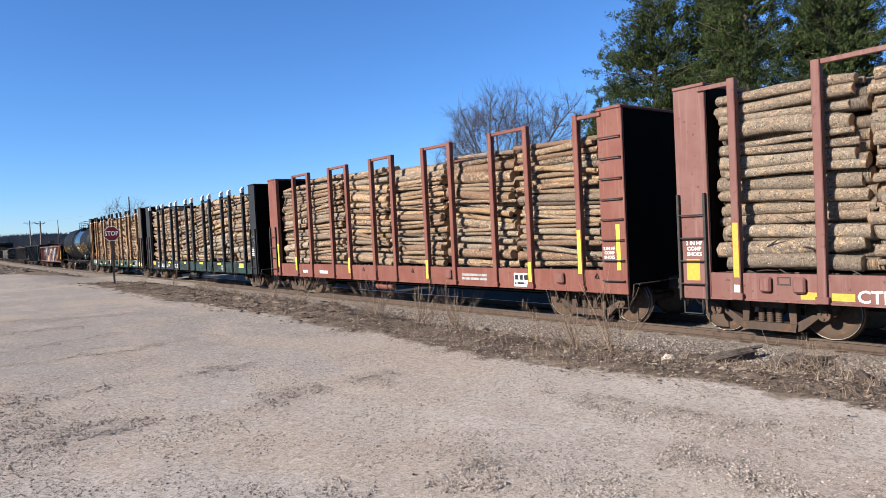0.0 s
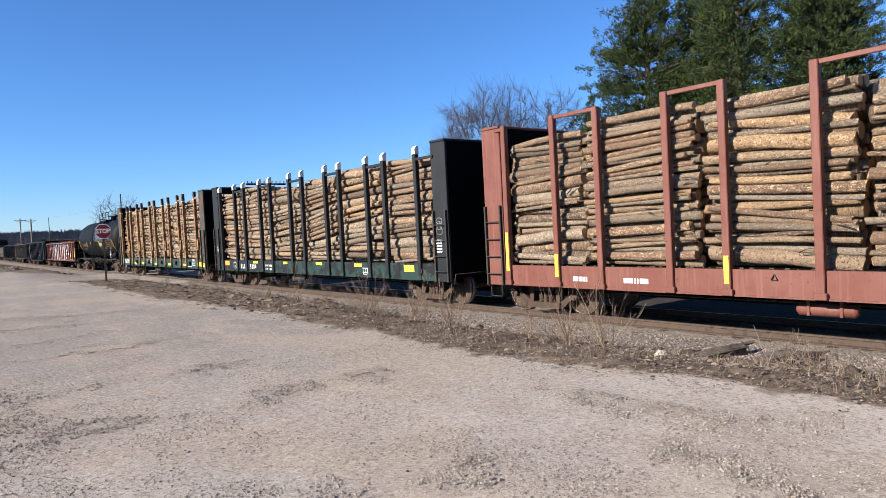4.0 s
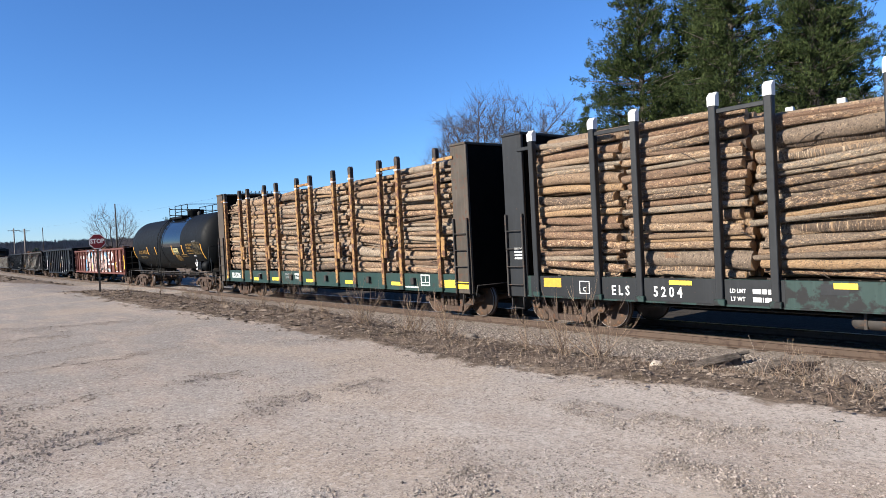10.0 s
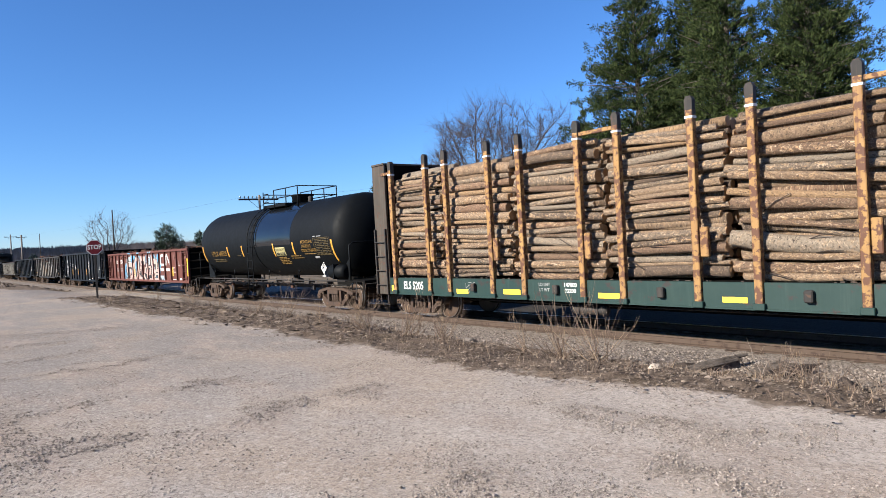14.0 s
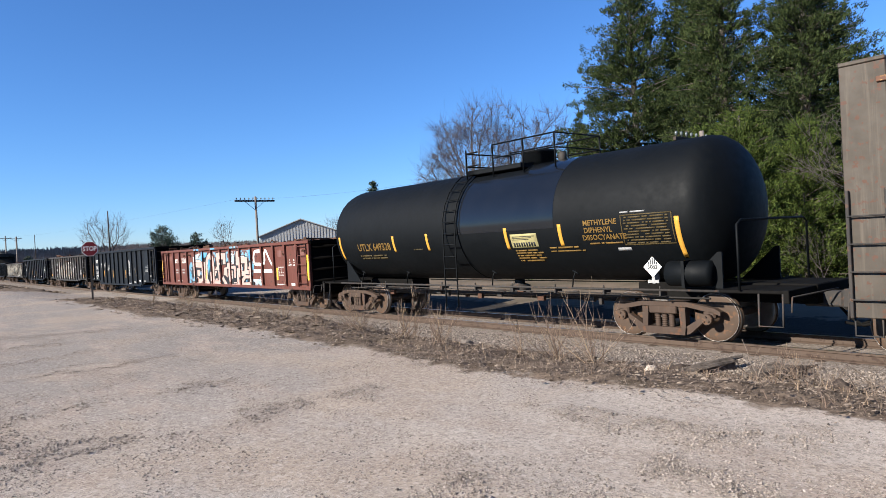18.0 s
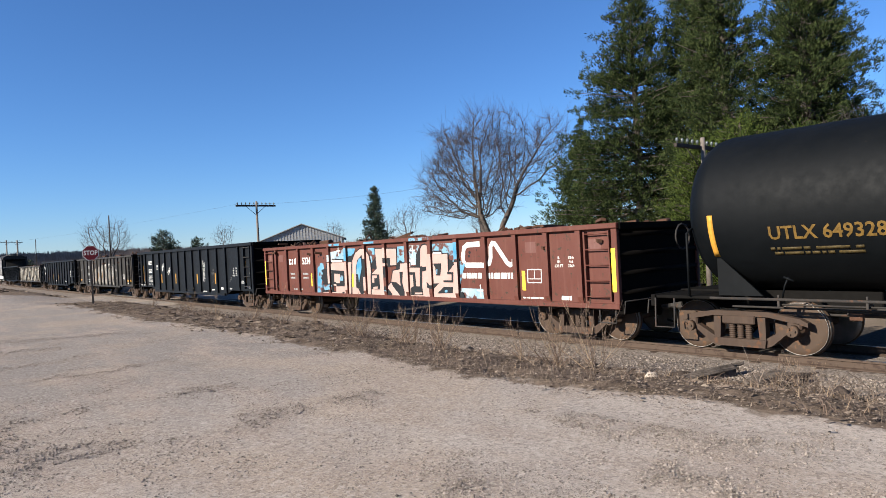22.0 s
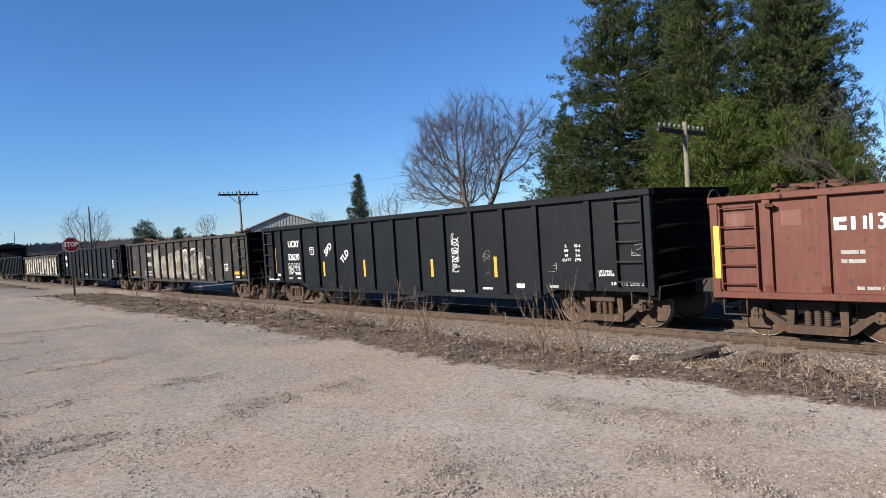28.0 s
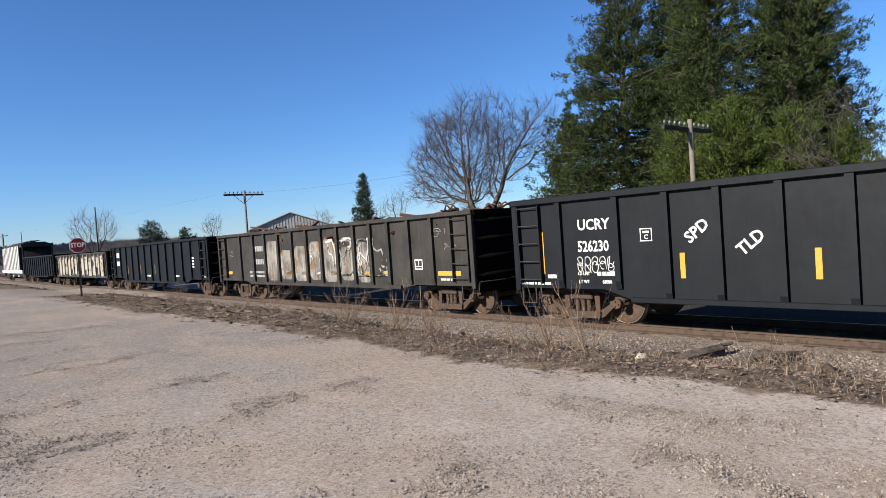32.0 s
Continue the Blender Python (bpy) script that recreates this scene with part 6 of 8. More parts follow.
def build_woods():
    rng = np.random.default_rng(71)
    v, f = [], []
    for _ in range(2600):
        a, r = radians(rng.uniform(-92, -22)), rng.uniform(150, 330)
        x, y = r * math.sin(a), r * math.cos(a)
        if y < 26:
            continue
        h = rng.uniform(5, 9) * (0.75 + 0.35 * noise.noise((a * 9, 0, 0))) * (r / 240) ** 0.7
        z0 = 0.008 * max(0, r - 150)
        ux, uy = math.cos(a), -math.sin(a)
        for k in range(26):
            s, e = rng.normal(0, 0.25), rng.normal(0, 0.22 * h)
            b = len(v)
            t, w = h * rng.uniform(0.5, 1.0), rng.uniform(0.06, 0.2)
            v += [(x + (s - w) * ux, y + (s - w) * uy, z0 + h * 0.15), (x + (s + w) * ux, y + (s + w) * uy, z0 + h * 0.15), (x + e * ux + rng.normal(0, 0.6), y + e * uy, z0 + t)]
            f.append((b, b + 1, b + 2))
    for _ in range(1700):
        a, r = radians(rng.uniform(-92, -30)), rng.uniform(330, 640)
        x, y = r * math.sin(a), r * math.cos(a) + 40
        hh = 8 + 4 * max(0.0, 1 - max(0.0, math.degrees(a) + 78) / 12)
        z0 = hh * (0.55 * (r - 200) / 220 if r < 420 else 0.55 + 0.45 * (r - 420) / 280)
        h = rng.uniform(2.5, 5.5)
        ux, uy = math.cos(a), -math.sin(a)
        for k in range(12):
            e, t, w = rng.normal(0, 0.45 * h), h * rng.uniform(0.5, 1.0), rng.uniform(0.6, 1.3)
            b = len(v)
            v += [(x + (e * 0.4 - w) * ux, y + (e * 0.4 - w) * uy, z0 - 1.0), (x + (e * 0.4 + w) * ux, y + (e * 0.4 + w) * uy, z0 - 1.0), (x + e * ux, y + e * uy, z0 + t)]
            f.append((b, b + 1, b + 2))
    me = bpy.data.meshes.new("far_woods")
    me.from_pydata(v, [], f)
    me.materials.append(M["wood_far"])
    tagged(new("far_woods", me), "leafless brown woods on low hills", "woods", kind="stuff")
    g = Geo()
    n = 70
    for k in range(n + 1):
        a = radians(-100 + 130 * k / n)
        hh = 8 + 4 * noise.noise((k * 0.13, 2, 0)) + (4 if k < 12 else 4 * max(0, 1 - (k - 12) / 6))
        for r, z in ((200, -1.0), (420, hh * 0.55), (700, hh), (1500, -2)):
            g.v.append((r * math.sin(a), r * math.cos(a) + 40, z))
    for k in range(n):
        for i in range(3):
            g.face((k * 4 + i, (k + 1) * 4 + i, (k + 1) * 4 + i + 1, k * 4 + i + 1), 0, True)
    tagged(part("wooded_hills", g, M["hill"], fix=False), "low wooded brown hills at the horizon", "hills", kind="structure")


M["hill"] = plain("wooded_hill", (0.0688, 0.0560, 0.0480), 0.95, 0.0, (0.0368, 0.0368, 0.0312), 0.05)
build_woods()


# ---------------------------------------------------------------- poles, sign, shed
def line_pole(label, x, y, top, arm=3.0, pins=10, r=0.1, drop=0.25, group="line poles"):
    p = thing("line_pole", label, "utility pole", group, at=pose(x, y, ground_z(x, y)))
    h = top - ground_z(x, y)
    part("pole", Geo().tube([(0, 0, 0), (0, 0, h)], [r, r * 0.75], 10), M["pole"], p)
    c = part("crossarm", Geo().box(-0.15, -arm / 2, h - drop - 0.12, -0.04, arm / 2, h - drop, 0, 0.01), M["arm_wood"], p)
    for k in range(pins):
        yy = -arm / 2 + 0.12 + k * (arm - 0.24) / (pins - 1)
        part("insulator", Geo().lathe([(0.0, 0.02), (0.06, 0.02), (0.07, 0.05), (0.15, 0.045), (0.18, 0.02)], (-0.095, yy, h - drop), "z", 8), M["glass"], c)
    for s in (-1, 1):
        part("brace", Geo().tube([(-0.16, s * 0.75, h - drop - 0.08), (-0.14, 0.0, h - drop - 0.7)], 0.018, 4), M["truck"], p)
    return p


line_pole("grey wooden telegraph pole with one long crossarm", -44.9, 20.5, 6.15)
line_pole("grey wooden telegraph pole beside the spruces", -11.05, 20.5, 5.3)
line_pole("distant wooden power pole", -185, 22.0, 9.2, 2.4, 3, 0.16, 0.5)
line_pole("distant wooden power pole with a transformer", -168.5, 22.0, 8.4, 2.0, 3, 0.2, 0.4)
mast = thing("thin_mast", "thin grey mast in the distance", "pole", at=pose(-199, 30, ground_z(-199, 30)))
part("shaft", Geo().tube([(0, 0, 0), (0, 0, 9.9)], [0.14, 0.08], 6), M["arm_wood"], mast)
mast = thing("bare_pole", "bare wooden pole in front of a birch clump", "pole", at=pose(-119, 28.5, ground_z(-119, 28.5)))
part("shaft", Geo().tube([(0, 0, 0), (0, 0, 10.4)], [0.16, 0.1], 6), M["arm_wood"], mast)
w = Geo()
for k in range(4):
    yy = 20.5 - 1.4 + k * 0.93
    for a, b, za, zb in ((-44.9, -11.05, 5.95, 5.1), (-185, -44.9, 8.8, 5.95)):
        pts = [(a + (b - a) * i / 14, yy + (1.5 * (1 - i / 14) if a < -100 else 0), za + (zb - za) * i / 14 - 0.5 * (1 - (2 * i / 14 - 1) ** 2)) for i in range(15)]
        if k == 0:
            w.tube(pts, 0.004, 3, caps=False)
tagged(part("overhead_wire", w, M["truck"]), "thin dark overhead wire between poles", "wire")


def stop_sign(x, y):
    gz = ground_z(x, y)
    s = thing("stop_sign", "red octagonal stop sign on a dark steel post", "road sign", at=pose(x, y, gz, 0, 0, 73))
    part("post", Geo().prism([(-0.04, -0.03), (0.04, -0.03), (0.04, 0.0), (0.015, 0.0), (0.015, 0.035), (-0.015, 0.035), (-0.015, 0.0), (-0.04, 0.0)], "z", -0.2, 2.62), M["truck"], s)
    zc, r = 2.30, 0.325

    def octagon(q):
        return [(q / math.cos(math.pi / 8) * math.cos(math.pi / 8 + k * math.pi / 4), zc + q / math.cos(math.pi / 8) * math.sin(math.pi / 8 + k * math.pi / 4)) for k in range(8)]

    pl = part("plate", Geo().prism(octagon(r), "y", -0.036, -0.032), M["white"], s, "white-edged octagonal plate")
    part("face", Geo().prism(octagon(r - 0.022), "y", -0.039, -0.0365), M["sign_red"], pl)
    part("lettering", text_mesh("STOP", 0.285, M["white"], 0.001, "CENTER", 0.82), None, pl, "white word on red", at=pose(0, -0.041, zc, 90))


stop_sign(-33.0, 7.08)


def shed():
    s = thing("metal_shed", "pale ribbed metal shed gable behind the track", "building", at=pose(-80.5, 43.0, 0.0, 0, 0, 58))
    hw, eave, peak, deep = 5.4, 4.2, 6.2, 16.0
    part("gable_wall", Geo().prism([(-hw, -0.5), (hw, -0.5), (hw, eave), (0, peak), (-hw, eave)], "y", 0.0, 0.15), M["metal_roof"], s)
    part("wall", Geo().box(-hw, 0.15, -0.5, -hw + 0.15, deep, eave).box(hw - 0.15, 0.15, -0.5, hw, deep, eave).box(-hw, deep, -0.5, hw, deep + 0.15, eave), M["metal_roof"], s)
    for k in range(27):
        x = -hw + 0.2 + k * (2 * hw - 0.4) / 26
        part("wall_rib", Geo().box(x - 0.05, -0.05, -0.4, x + 0.05, -0.002, peak - abs(x) / hw * (peak - eave) - 0.08), M["metal_roof"], s)
    for q in (-1, 1):
        part("roof", Geo().prism([(q * 0.0, peak + 0.02), (q * (hw + 0.4), eave - 0.13), (q * (hw + 0.4), eave - 0.03), (q * 0.0, peak + 0.14)], "y", -0.35, deep + 0.4), M["metal_roof"], s)


shed()


# ---------------------------------------------------------------- shrubs and small things on the verge
def shrub_data(seed, h, stems):
    rng = random.Random(seed)
    g = Geo()
    for _ in range(stems):
        a, l = rng.uniform(0, 6.283), h * rng.uniform(0.45, 1.0)
        out = rng.uniform(0.15, 1.35)
        p = Vector((rng.uniform(-0.12, 0.12), rng.uniform(-0.12, 0.12), -0.03))
        d = Vector((math.cos(a) * out, math.sin(a) * out, 1)).normalized()
        pts = [p]
        for _ in range(5):
            d = (d + Vector((rng.gauss(0, 0.07), rng.gauss(0, 0.07), 0.03))).normalized()
            pts.append(pts[-1] + d * l / 5)
        r = rng.uniform(0.004, 0.009)
        g.tube(pts, [r * (1 - 0.14 * i) for i in range(6)], 4, caps=False)
        for _ in range(rng.randint(2, 5)):
            k = rng.randint(1, 4)
            b = rng.uniform(0, 6.283)
            q = (d + Vector((math.cos(b), math.sin(b), 0.3)) * 0.5).normalized()
            m = l * rng.uniform(0.15, 0.35)
            g.tube([pts[k], pts[k] + q * m * 0.5, pts[k] + (q + Vector((0, 0, 0.3))) * m], [r * 0.6, r * 0.5, r * 0.3], 3, caps=False)
    return g


def build_shrubs():
    protos = [shrub_data(s, 1.3, n) for s, n in ((81, 14), (82, 17), (83, 12))]
    spots = ((-7.35, 8.55, 1.0, 0), (-6.75, 8.75, 1.05, 1), (-11.9, 7.6, 0.85, 1), (-10.2, 7.45, 0.9, 2), (-9.6, 7.9, 0.6, 0), (-16.0, 7.8, 0.95, 1), (-14.6, 8.1, 0.55, 2), (-22.5, 7.7, 0.7, 0), (-24.6, 8.4, 0.6, 1), (-11.0, 8.3, 0.7, 2), (-8.1, 9.2, 0.5, 1), (-3.75, 9.2, 0.55, 2), (-3.5, 9.35, 0.45, 1), (-4.0, 9.0, 0.4, 0), (-18.6, 8.3, 0.5, 2), (-12.6, 7.9, 0.75, 0), (-9.2, 7.5, 0.8, 2), (-13.2, 7.4, 0.5, 1), (-17.0, 7.5, 0.6, 0), (-20.4, 7.8, 0.65, 1), (-27.5, 8.0, 0.7, 2), (-30.5, 7.6, 0.6, 0), (-7.9, 8.3, 0.7, 2))
    made = {}
    for k, (x, y, s, i) in enumerate(spots):
        m = pose(x, y, ground_z(x, y), 0, 0, k * 67)
        if i not in made:
            t = thing("shrub", "leafless multi-stemmed shrub with thin tan stems", "shrub", "shrubs on the verge", at=m @ Matrix.Scale(s, 4))
            tagged(part("branchwork", protos[i], M["stem"], t, fix=False), kind="stuff")
            made[i] = t
        else:
            copy_thing(made[i], m).scale = (s,) * 3


build_shrubs()


def old_tie(x0, y0, x1, y1, seed, lift=0.05, wide=0.09, mat="tie"):
    """A rotten tie: a core and long splinters that taper and part at the ends."""
    rng = random.Random(seed)
    d = Vector((x1 - x0, y1 - y0, 0))
    l = d.length
    x, y = (x0 + x1) / 2, (y0 + y1) / 2
    m = pose(x, y, ground_z(x, y) + lift, 0, 0, math.degrees(math.atan2(d.y, d.x))) @ pose(0, 0, 0, 0, rng.uniform(-4, 4))
    t = thing("old_tie", "split weathered wooden tie lying beside the track", "timber", "discarded ties", at=m)
    part("core", Geo().box(-l * 0.3, -wide * 0.8, -lift - 0.02, l * 0.28, wide * 0.75, 0.02, 0, 0.012), M[mat], t)
    for k in range(6):
        o = -wide + k * wide * 0.4
        a, b = -l / 2 + rng.uniform(0, 0.3) * l * 0.5, l / 2 - rng.uniform(0, 0.5) * l * 0.5
        h = rng.uniform(0.03, 0.065)
        pts = [(a, o + rng.uniform(-0.03, 0.03), rng.uniform(-0.02, 0.01)), (a * 0.5 + b * 0.5, o, rng.uniform(-0.01, 0.015)), (b, o + rng.uniform(-0.05, 0.05), rng.uniform(-0.02, 0.03))]
        part("splinter", Geo().tube(pts, [h * rng.uniform(0.3, 0.7), h, h * rng.uniform(0.2, 0.6)], 5, smooth=False), M[mat], t)
    return t


old_tie(-5.72, 9.45, -5.3, 10.95, 1, 0.12, 0.09, "tie_grey")
old_tie(-6.1, 9.85, -5.85, 10.25, 2, 0.03, 0.06)
old_tie(-4.8, 9.75, -4.35, 10.7, 3, 0.13, 0.09, "tie_grey")
old_tie(-4.68, 9.7, -4.15, 10.9, 4, 0.11, 0.07)
old_tie(-5.0, 10.4, -4.75, 10.9, 5, 0.02, 0.05)


def dead_brush(x, y, seed, n, size):
    """A tangle of dead stems and roots."""
    rng = random.Random(seed)
    g = Geo()
    for _ in range(n):
        p = Vector((rng.gauss(0, 0.35) * size, rng.gauss(0, 0.22) * size, 0.0))
        w = Vector((rng.gauss(0, 1), rng.gauss(0, 0.7), rng.uniform(0.1, 1.3))).normalized()
        pts = [p]
        for _ in range(4):
            w = (w + Vector((rng.gauss(0, 0.35), rng.gauss(0, 0.35), rng.gauss(-0.15, 0.2)))).normalized()
            q = pts[-1] + w * rng.uniform(0.06, 0.17) * size
            pts.append(Vector((q.x, q.y, max(0.0, q.z))))
        r = rng.uniform(0.003, 0.011)
        g.tube(pts, [r, r * 0.9, r * 0.75, r * 0.6, r * 0.4], 4, caps=False)
    t = part("dead_brush", g, M["root"], fix=False)
    t.matrix_basis = pose(x, y, ground_z(x, y))
    return tagged(t, "tangled dead stems and roots on the verge", "brush", "dead brush", "stuff")


dead_brush(-3.95, 9.35, 3, 90, 1.15)
dead_brush(-3.5, 9.0, 4, 40, 0.8)
dead_brush(-2.6, 9.3, 5, 40, 0.9)
dead_brush(-7.6, 8.8, 6, 40, 0.8)
dead_brush(-12.3, 8.0, 7, 30, 0.9)


M["stone_pale"] = plain("pale_stone", (0.39, 0.343, 0.289), 0.9, 0.0, (0.234, 0.195, 0.156), 14.0, 0.02)


def rock(name, x, y, s, mat, label, seed):
    rng = random.Random(seed)
    bm = bmesh.new()
    bmesh.ops.create_icosphere(bm, subdivisions=3, radius=s)
    for v in bm.verts:
        v.co *= 1 + 0.4 * noise.noise(v.co * (1.6 / s) + Vector((seed, 0, 0))) + 0.16 * noise.noise(v.co * (5.0 / s) + Vector((seed, 3, 0)))
        v.co.z *= 0.75
    me = bpy.data.meshes.new(name)
    bm.to_mesh(me)
    bm.free()
    me.materials.append(mat)
    ob = new(name, me)
    ob.matrix_basis = pose(x, y, ground_z(x, y) + s * 0.3, 0, 0, rng.uniform(0, 360))
    return tagged(ob, label, "rock")


rock("dark_boulder", -3.25, 9.12, 0.15, M["tie"], "dark muddy boulder on the verge", 1)
rock("pale_rock", -5.35, 8.2, 0.09, M["stone_pale"], "pale rounded stone among dry leaves", 2)
for k, (x, y, s) in enumerate(((-10.6, 9.4, 0.14), (-2.4, 9.6, 0.2), (-6.4, 9.5, 0.08), (-12.9, 8.9, 0.1))):
    rock("stone", x, y, s, M["pole"], "half-buried tan stone on the verge", 5 + k)


# ---------------------------------------------------------------- markings on the cars
M["white_spray"] = painted("worn_white_spray", (0.39, 0.382, 0.359), (0.156, 0.148, 0.14), 0.7, (0.039, 0.035, 0.031), 0.56, grain=4.0)


def scribble(car, x, z, w, h, y, mat, seed, strokes=5, r=0.012, label="sprayed tag"):
    rng = random.Random(seed)
    for _ in range(strokes):
        px, pz = x + rng.uniform(-w, w) / 2, z + rng.uniform(-h, h) / 2
        pts = []
        a = rng.uniform(0, 6.28)
        for i in range(9):
            a += rng.uniform(-1.3, 1.3)
            px = min(x + w / 2, max(x - w / 2, px + math.cos(a) * w * 0.25))
            pz = min(z + h / 2, max(z - h / 2, pz + math.sin(a) * h * 0.2))
            pts.append((px, y - 0.002, pz))
        g = Geo().tube(pts, r, 4, caps=True)
        g.v = [(vx, y - 0.004 + (vy - y + 0.002) * 0.25, vz) for vx, vy, vz in g.v]
        part("tag_stroke", g, mat, car, label)


def scrawl(car, x, z0, z1, w, y, mat, seed, r=0.011):
    """A dense upright tag: loops and hooks run together."""
    rng = random.Random(seed)
    z = z1
    while z > z0:
        h = rng.uniform(0.12, 0.2)
        a0, turn = rng.uniform(0, 6.28), rng.choice((-1, 1)) * rng.uniform(4.2, 6.6)
        pts = [(x + w * 0.5 * math.cos(a0 + turn * i / 9) * rng.uniform(0.7, 1.05), y - 0.002, z - h / 2 + h * 0.6 * math.sin(a0 + turn * i / 9)) for i in range(10)]
        pts.append((x + rng.uniform(-w, w) * 0.6, y - 0.002, z - h * 1.1))
        g = Geo().tube(pts, r, 4)
        g.v = [(vx, y - 0.004 + (vy - y + 0.002) * 0.25, vz) for vx, vy, vz in g.v]
        part("tag_stroke", g, mat, car, "sprayed tag")
        z -= h * 0.72


def blocks(car, name, mat, rects, y, uc, label="", cut=0.05):
    """Patches of paint with clipped corners, one part for each."""
    for u0, z0, u1, z1 in rects:
        c = min(cut, (u1 - u0) * 0.3, (z1 - z0) * 0.3)
        x0, x1 = u0 - uc, u1 - uc
        poly = [(x0 + c, z0), (x1 - c, z0), (x1, z0 + c), (x1, z1 - c), (x1 - c, z1), (x0 + c, z1), (x0, z1 - c), (x0, z0 + c)]
        part(name, Geo().prism(poly, "y", y - 0.004, y), mat, car, label)


def frame_box(car, x0, z0, x1, z1, y, mat, w=0.025, split=False):
    g = Geo().box(x0, y - 0.004, z0, x1, y, z0 + w).box(x0, y - 0.004, z1 - w, x1, y, z1).box(x0, y - 0.004, z0 + w, x0 + w, y, z1 - w).box(x1 - w, y - 0.004, z0 + w, x1, y, z1 - w)
    if split:
        xm, zm = (x0 + x1) / 2, z0 + (z1 - z0) * 0.3
        g.box(xm - w / 3, y - 0.004, zm, xm + w / 3, y, z1 - w).box(x0 + w, y - 0.004, zm - w / 3, x1 - w, y, zm + w / 3)
    part("data_panel", g, mat, car, "white-framed stencil panel")


def mark_log_cars():
    rng = random.Random(55)
    FACE, STAKE = -1.571, -1.64
    car, uc, half = car_a
    for u, z0, z1 in ((-24.52, 1.04, 1.95), (-23.0, 0.94, 1.44), (-19.1, 0.92, 1.41), (-14.83, 0.84, 1.35), (-10.85, 0.87, 1.33), (-9.35, 1.09, 2.03)):
        plate(car, "marker", u - uc - 0.045, z0, u - uc + 0.045, z1, STAKE, M["yellow"], "yellow reflective strip")
    plate(car, "marker", -8.42 - uc, 1.18, -8.33 - uc, 2.11, -1.58, M["yellow"], "yellow reflective strip")
    plate(car, "data_plate", -11.45 - uc, 0.74, -11.0 - uc, 1.06, FACE, M["white"], "white stencil plate")
    for k in range(3):
        plate(car, "stencil_bar", -11.41 - uc + k * 0.15, 0.9, -11.3 - uc + k * 0.15, 1.02, FACE - 0.005, M["mural_black"])
    bars(car, -11.42 - uc, -11.05 - uc, 0.82, 0.05, FACE - 0.005, M["mural_black"], rng, 4)
    for z in (0.98, 0.88):
        bars(car, -13.4 - uc, -12.4 - uc, z, 0.06, FACE, M["white_faint"], rng, 3)
    bars(car, -22.6 - uc, -22.2 - uc, 0.9, 0.1, FACE, M["white"], rng, 4)
    bars(car, -21.3 - uc, -20.7 - uc, 0.9, 0.1, FACE, M["white"], rng, 4)
    writing(car, "2 IN HF", -8.6 - uc, 1.62, 0.09, -1.58, M["white"])
    writing(car, "COMP", -8.6 - uc, 1.53, 0.09, -1.58, M["white"])
    writing(car, "SHOES", -8.6 - uc, 1.44, 0.09, -1.58, M["white"])
    for u in (-10.0, -8.95, -15.6, -18.3):
        part("lashing_ring", Geo().tube([(u - uc - 0.05, FACE - 0.02, 1.0), (u - uc, FACE - 0.02, 1.1), (u - uc + 0.05, FACE - 0.02, 1.0), (u - uc - 0.05, FACE - 0.02, 1.0)], 0.012, 5), M["truck"], car)
    for u in (-9.95, -3.9 - 10):
        part("winch", Geo().box(u - uc - 0.11, -1.66, 0.86, u - uc + 0.11, FACE, 1.1, 0, 0.03), M["red_faded"], car)
    car, uc, half = car_0
    plate(car, "marker", -5.88 - uc - 0.05, 1.1, -5.88 - uc + 0.05, 2.05, STAKE, M["amber"], "orange-yellow reflective strip")
    plate(car, "stake_foot", -5.88 - uc - 0.05, 0.84, -5.88 - uc + 0.05, 0.97, STAKE, M["white"])
    plate(car, "marker", -6.86 - uc, 1.02, -6.6 - uc, 1.41, -1.58, M["amber"], "worn orange panel")
    writing(car, "2 IN HF", -6.7 - uc, 1.70, 0.1, -1.58, M["white"])
    writing(car, "COMP", -6.7 - uc, 1.60, 0.1, -1.58, M["white"])
    writing(car, "SHOES", -6.7 - uc, 1.50, 0.1, -1.58, M["white"])
    for u0, u1 in ((-4.85, -4.6), (-4.38, -4.05), (-1.5, -1.1)):
        plate(car, "marker", u0 - uc, 0.76, u1 - uc, 0.88, FACE, M["amber"], "worn orange panel")
    writing(car, "CTRN", -3.66 - uc, 0.83, 0.27, FACE, M["white"])
    for u in (-5.4, -4.85):
        part("winch", Geo().box(u - uc - 0.1, -1.66, 0.86, u - uc + 0.1, FACE, 1.12, 0, 0.03), M["red_faded"], car)
    frame_box(car, -5.22 - uc, 0.98, -5.0 - uc, 1.12, FACE, M["truck"], 0.02)

    car, uc, half = car_b
    plate(car, "black_panel", -43.1 - uc, 0.73, -37.45 - uc, 1.165, FACE, M["black"], "black-painted part of the sill")
    F2 = FACE - 0.004
    for u0, z0, u1, z1 in ((-39.56, 1.05, -39.1, 1.13), (-36.71, 1.05, -36.37, 1.14), (-34.1, 1.05, -33.65, 1.14), (-31.5, 1.03, -31.05, 1.13), (-28.75, 0.93, -28.25, 1.12)):
        plate(car, "marker", u0 - uc, z0, u1 - uc, z1, F2, M["yellow"], "yellow reflective patch")
    plate(car, "marker", -42.7 - uc, 0.93, -42.2 - uc, 1.13, F2, M["amber"], "orange reflective patch")
    frame_box(car, -41.7 - uc, 0.81, -41.43 - uc, 1.08, F2, M["white"], 0.018)
    writing(car, "C", -41.56 - uc, 0.9, 0.13, F2, M["white"])
    writing(car, "E L S", -40.66 - uc, 0.9, 0.27, F2, M["white"], 0.8)
    writing(car, "5 2 0 4", -39.6 - uc, 0.9, 0.27, F2, M["white"], 0.8)
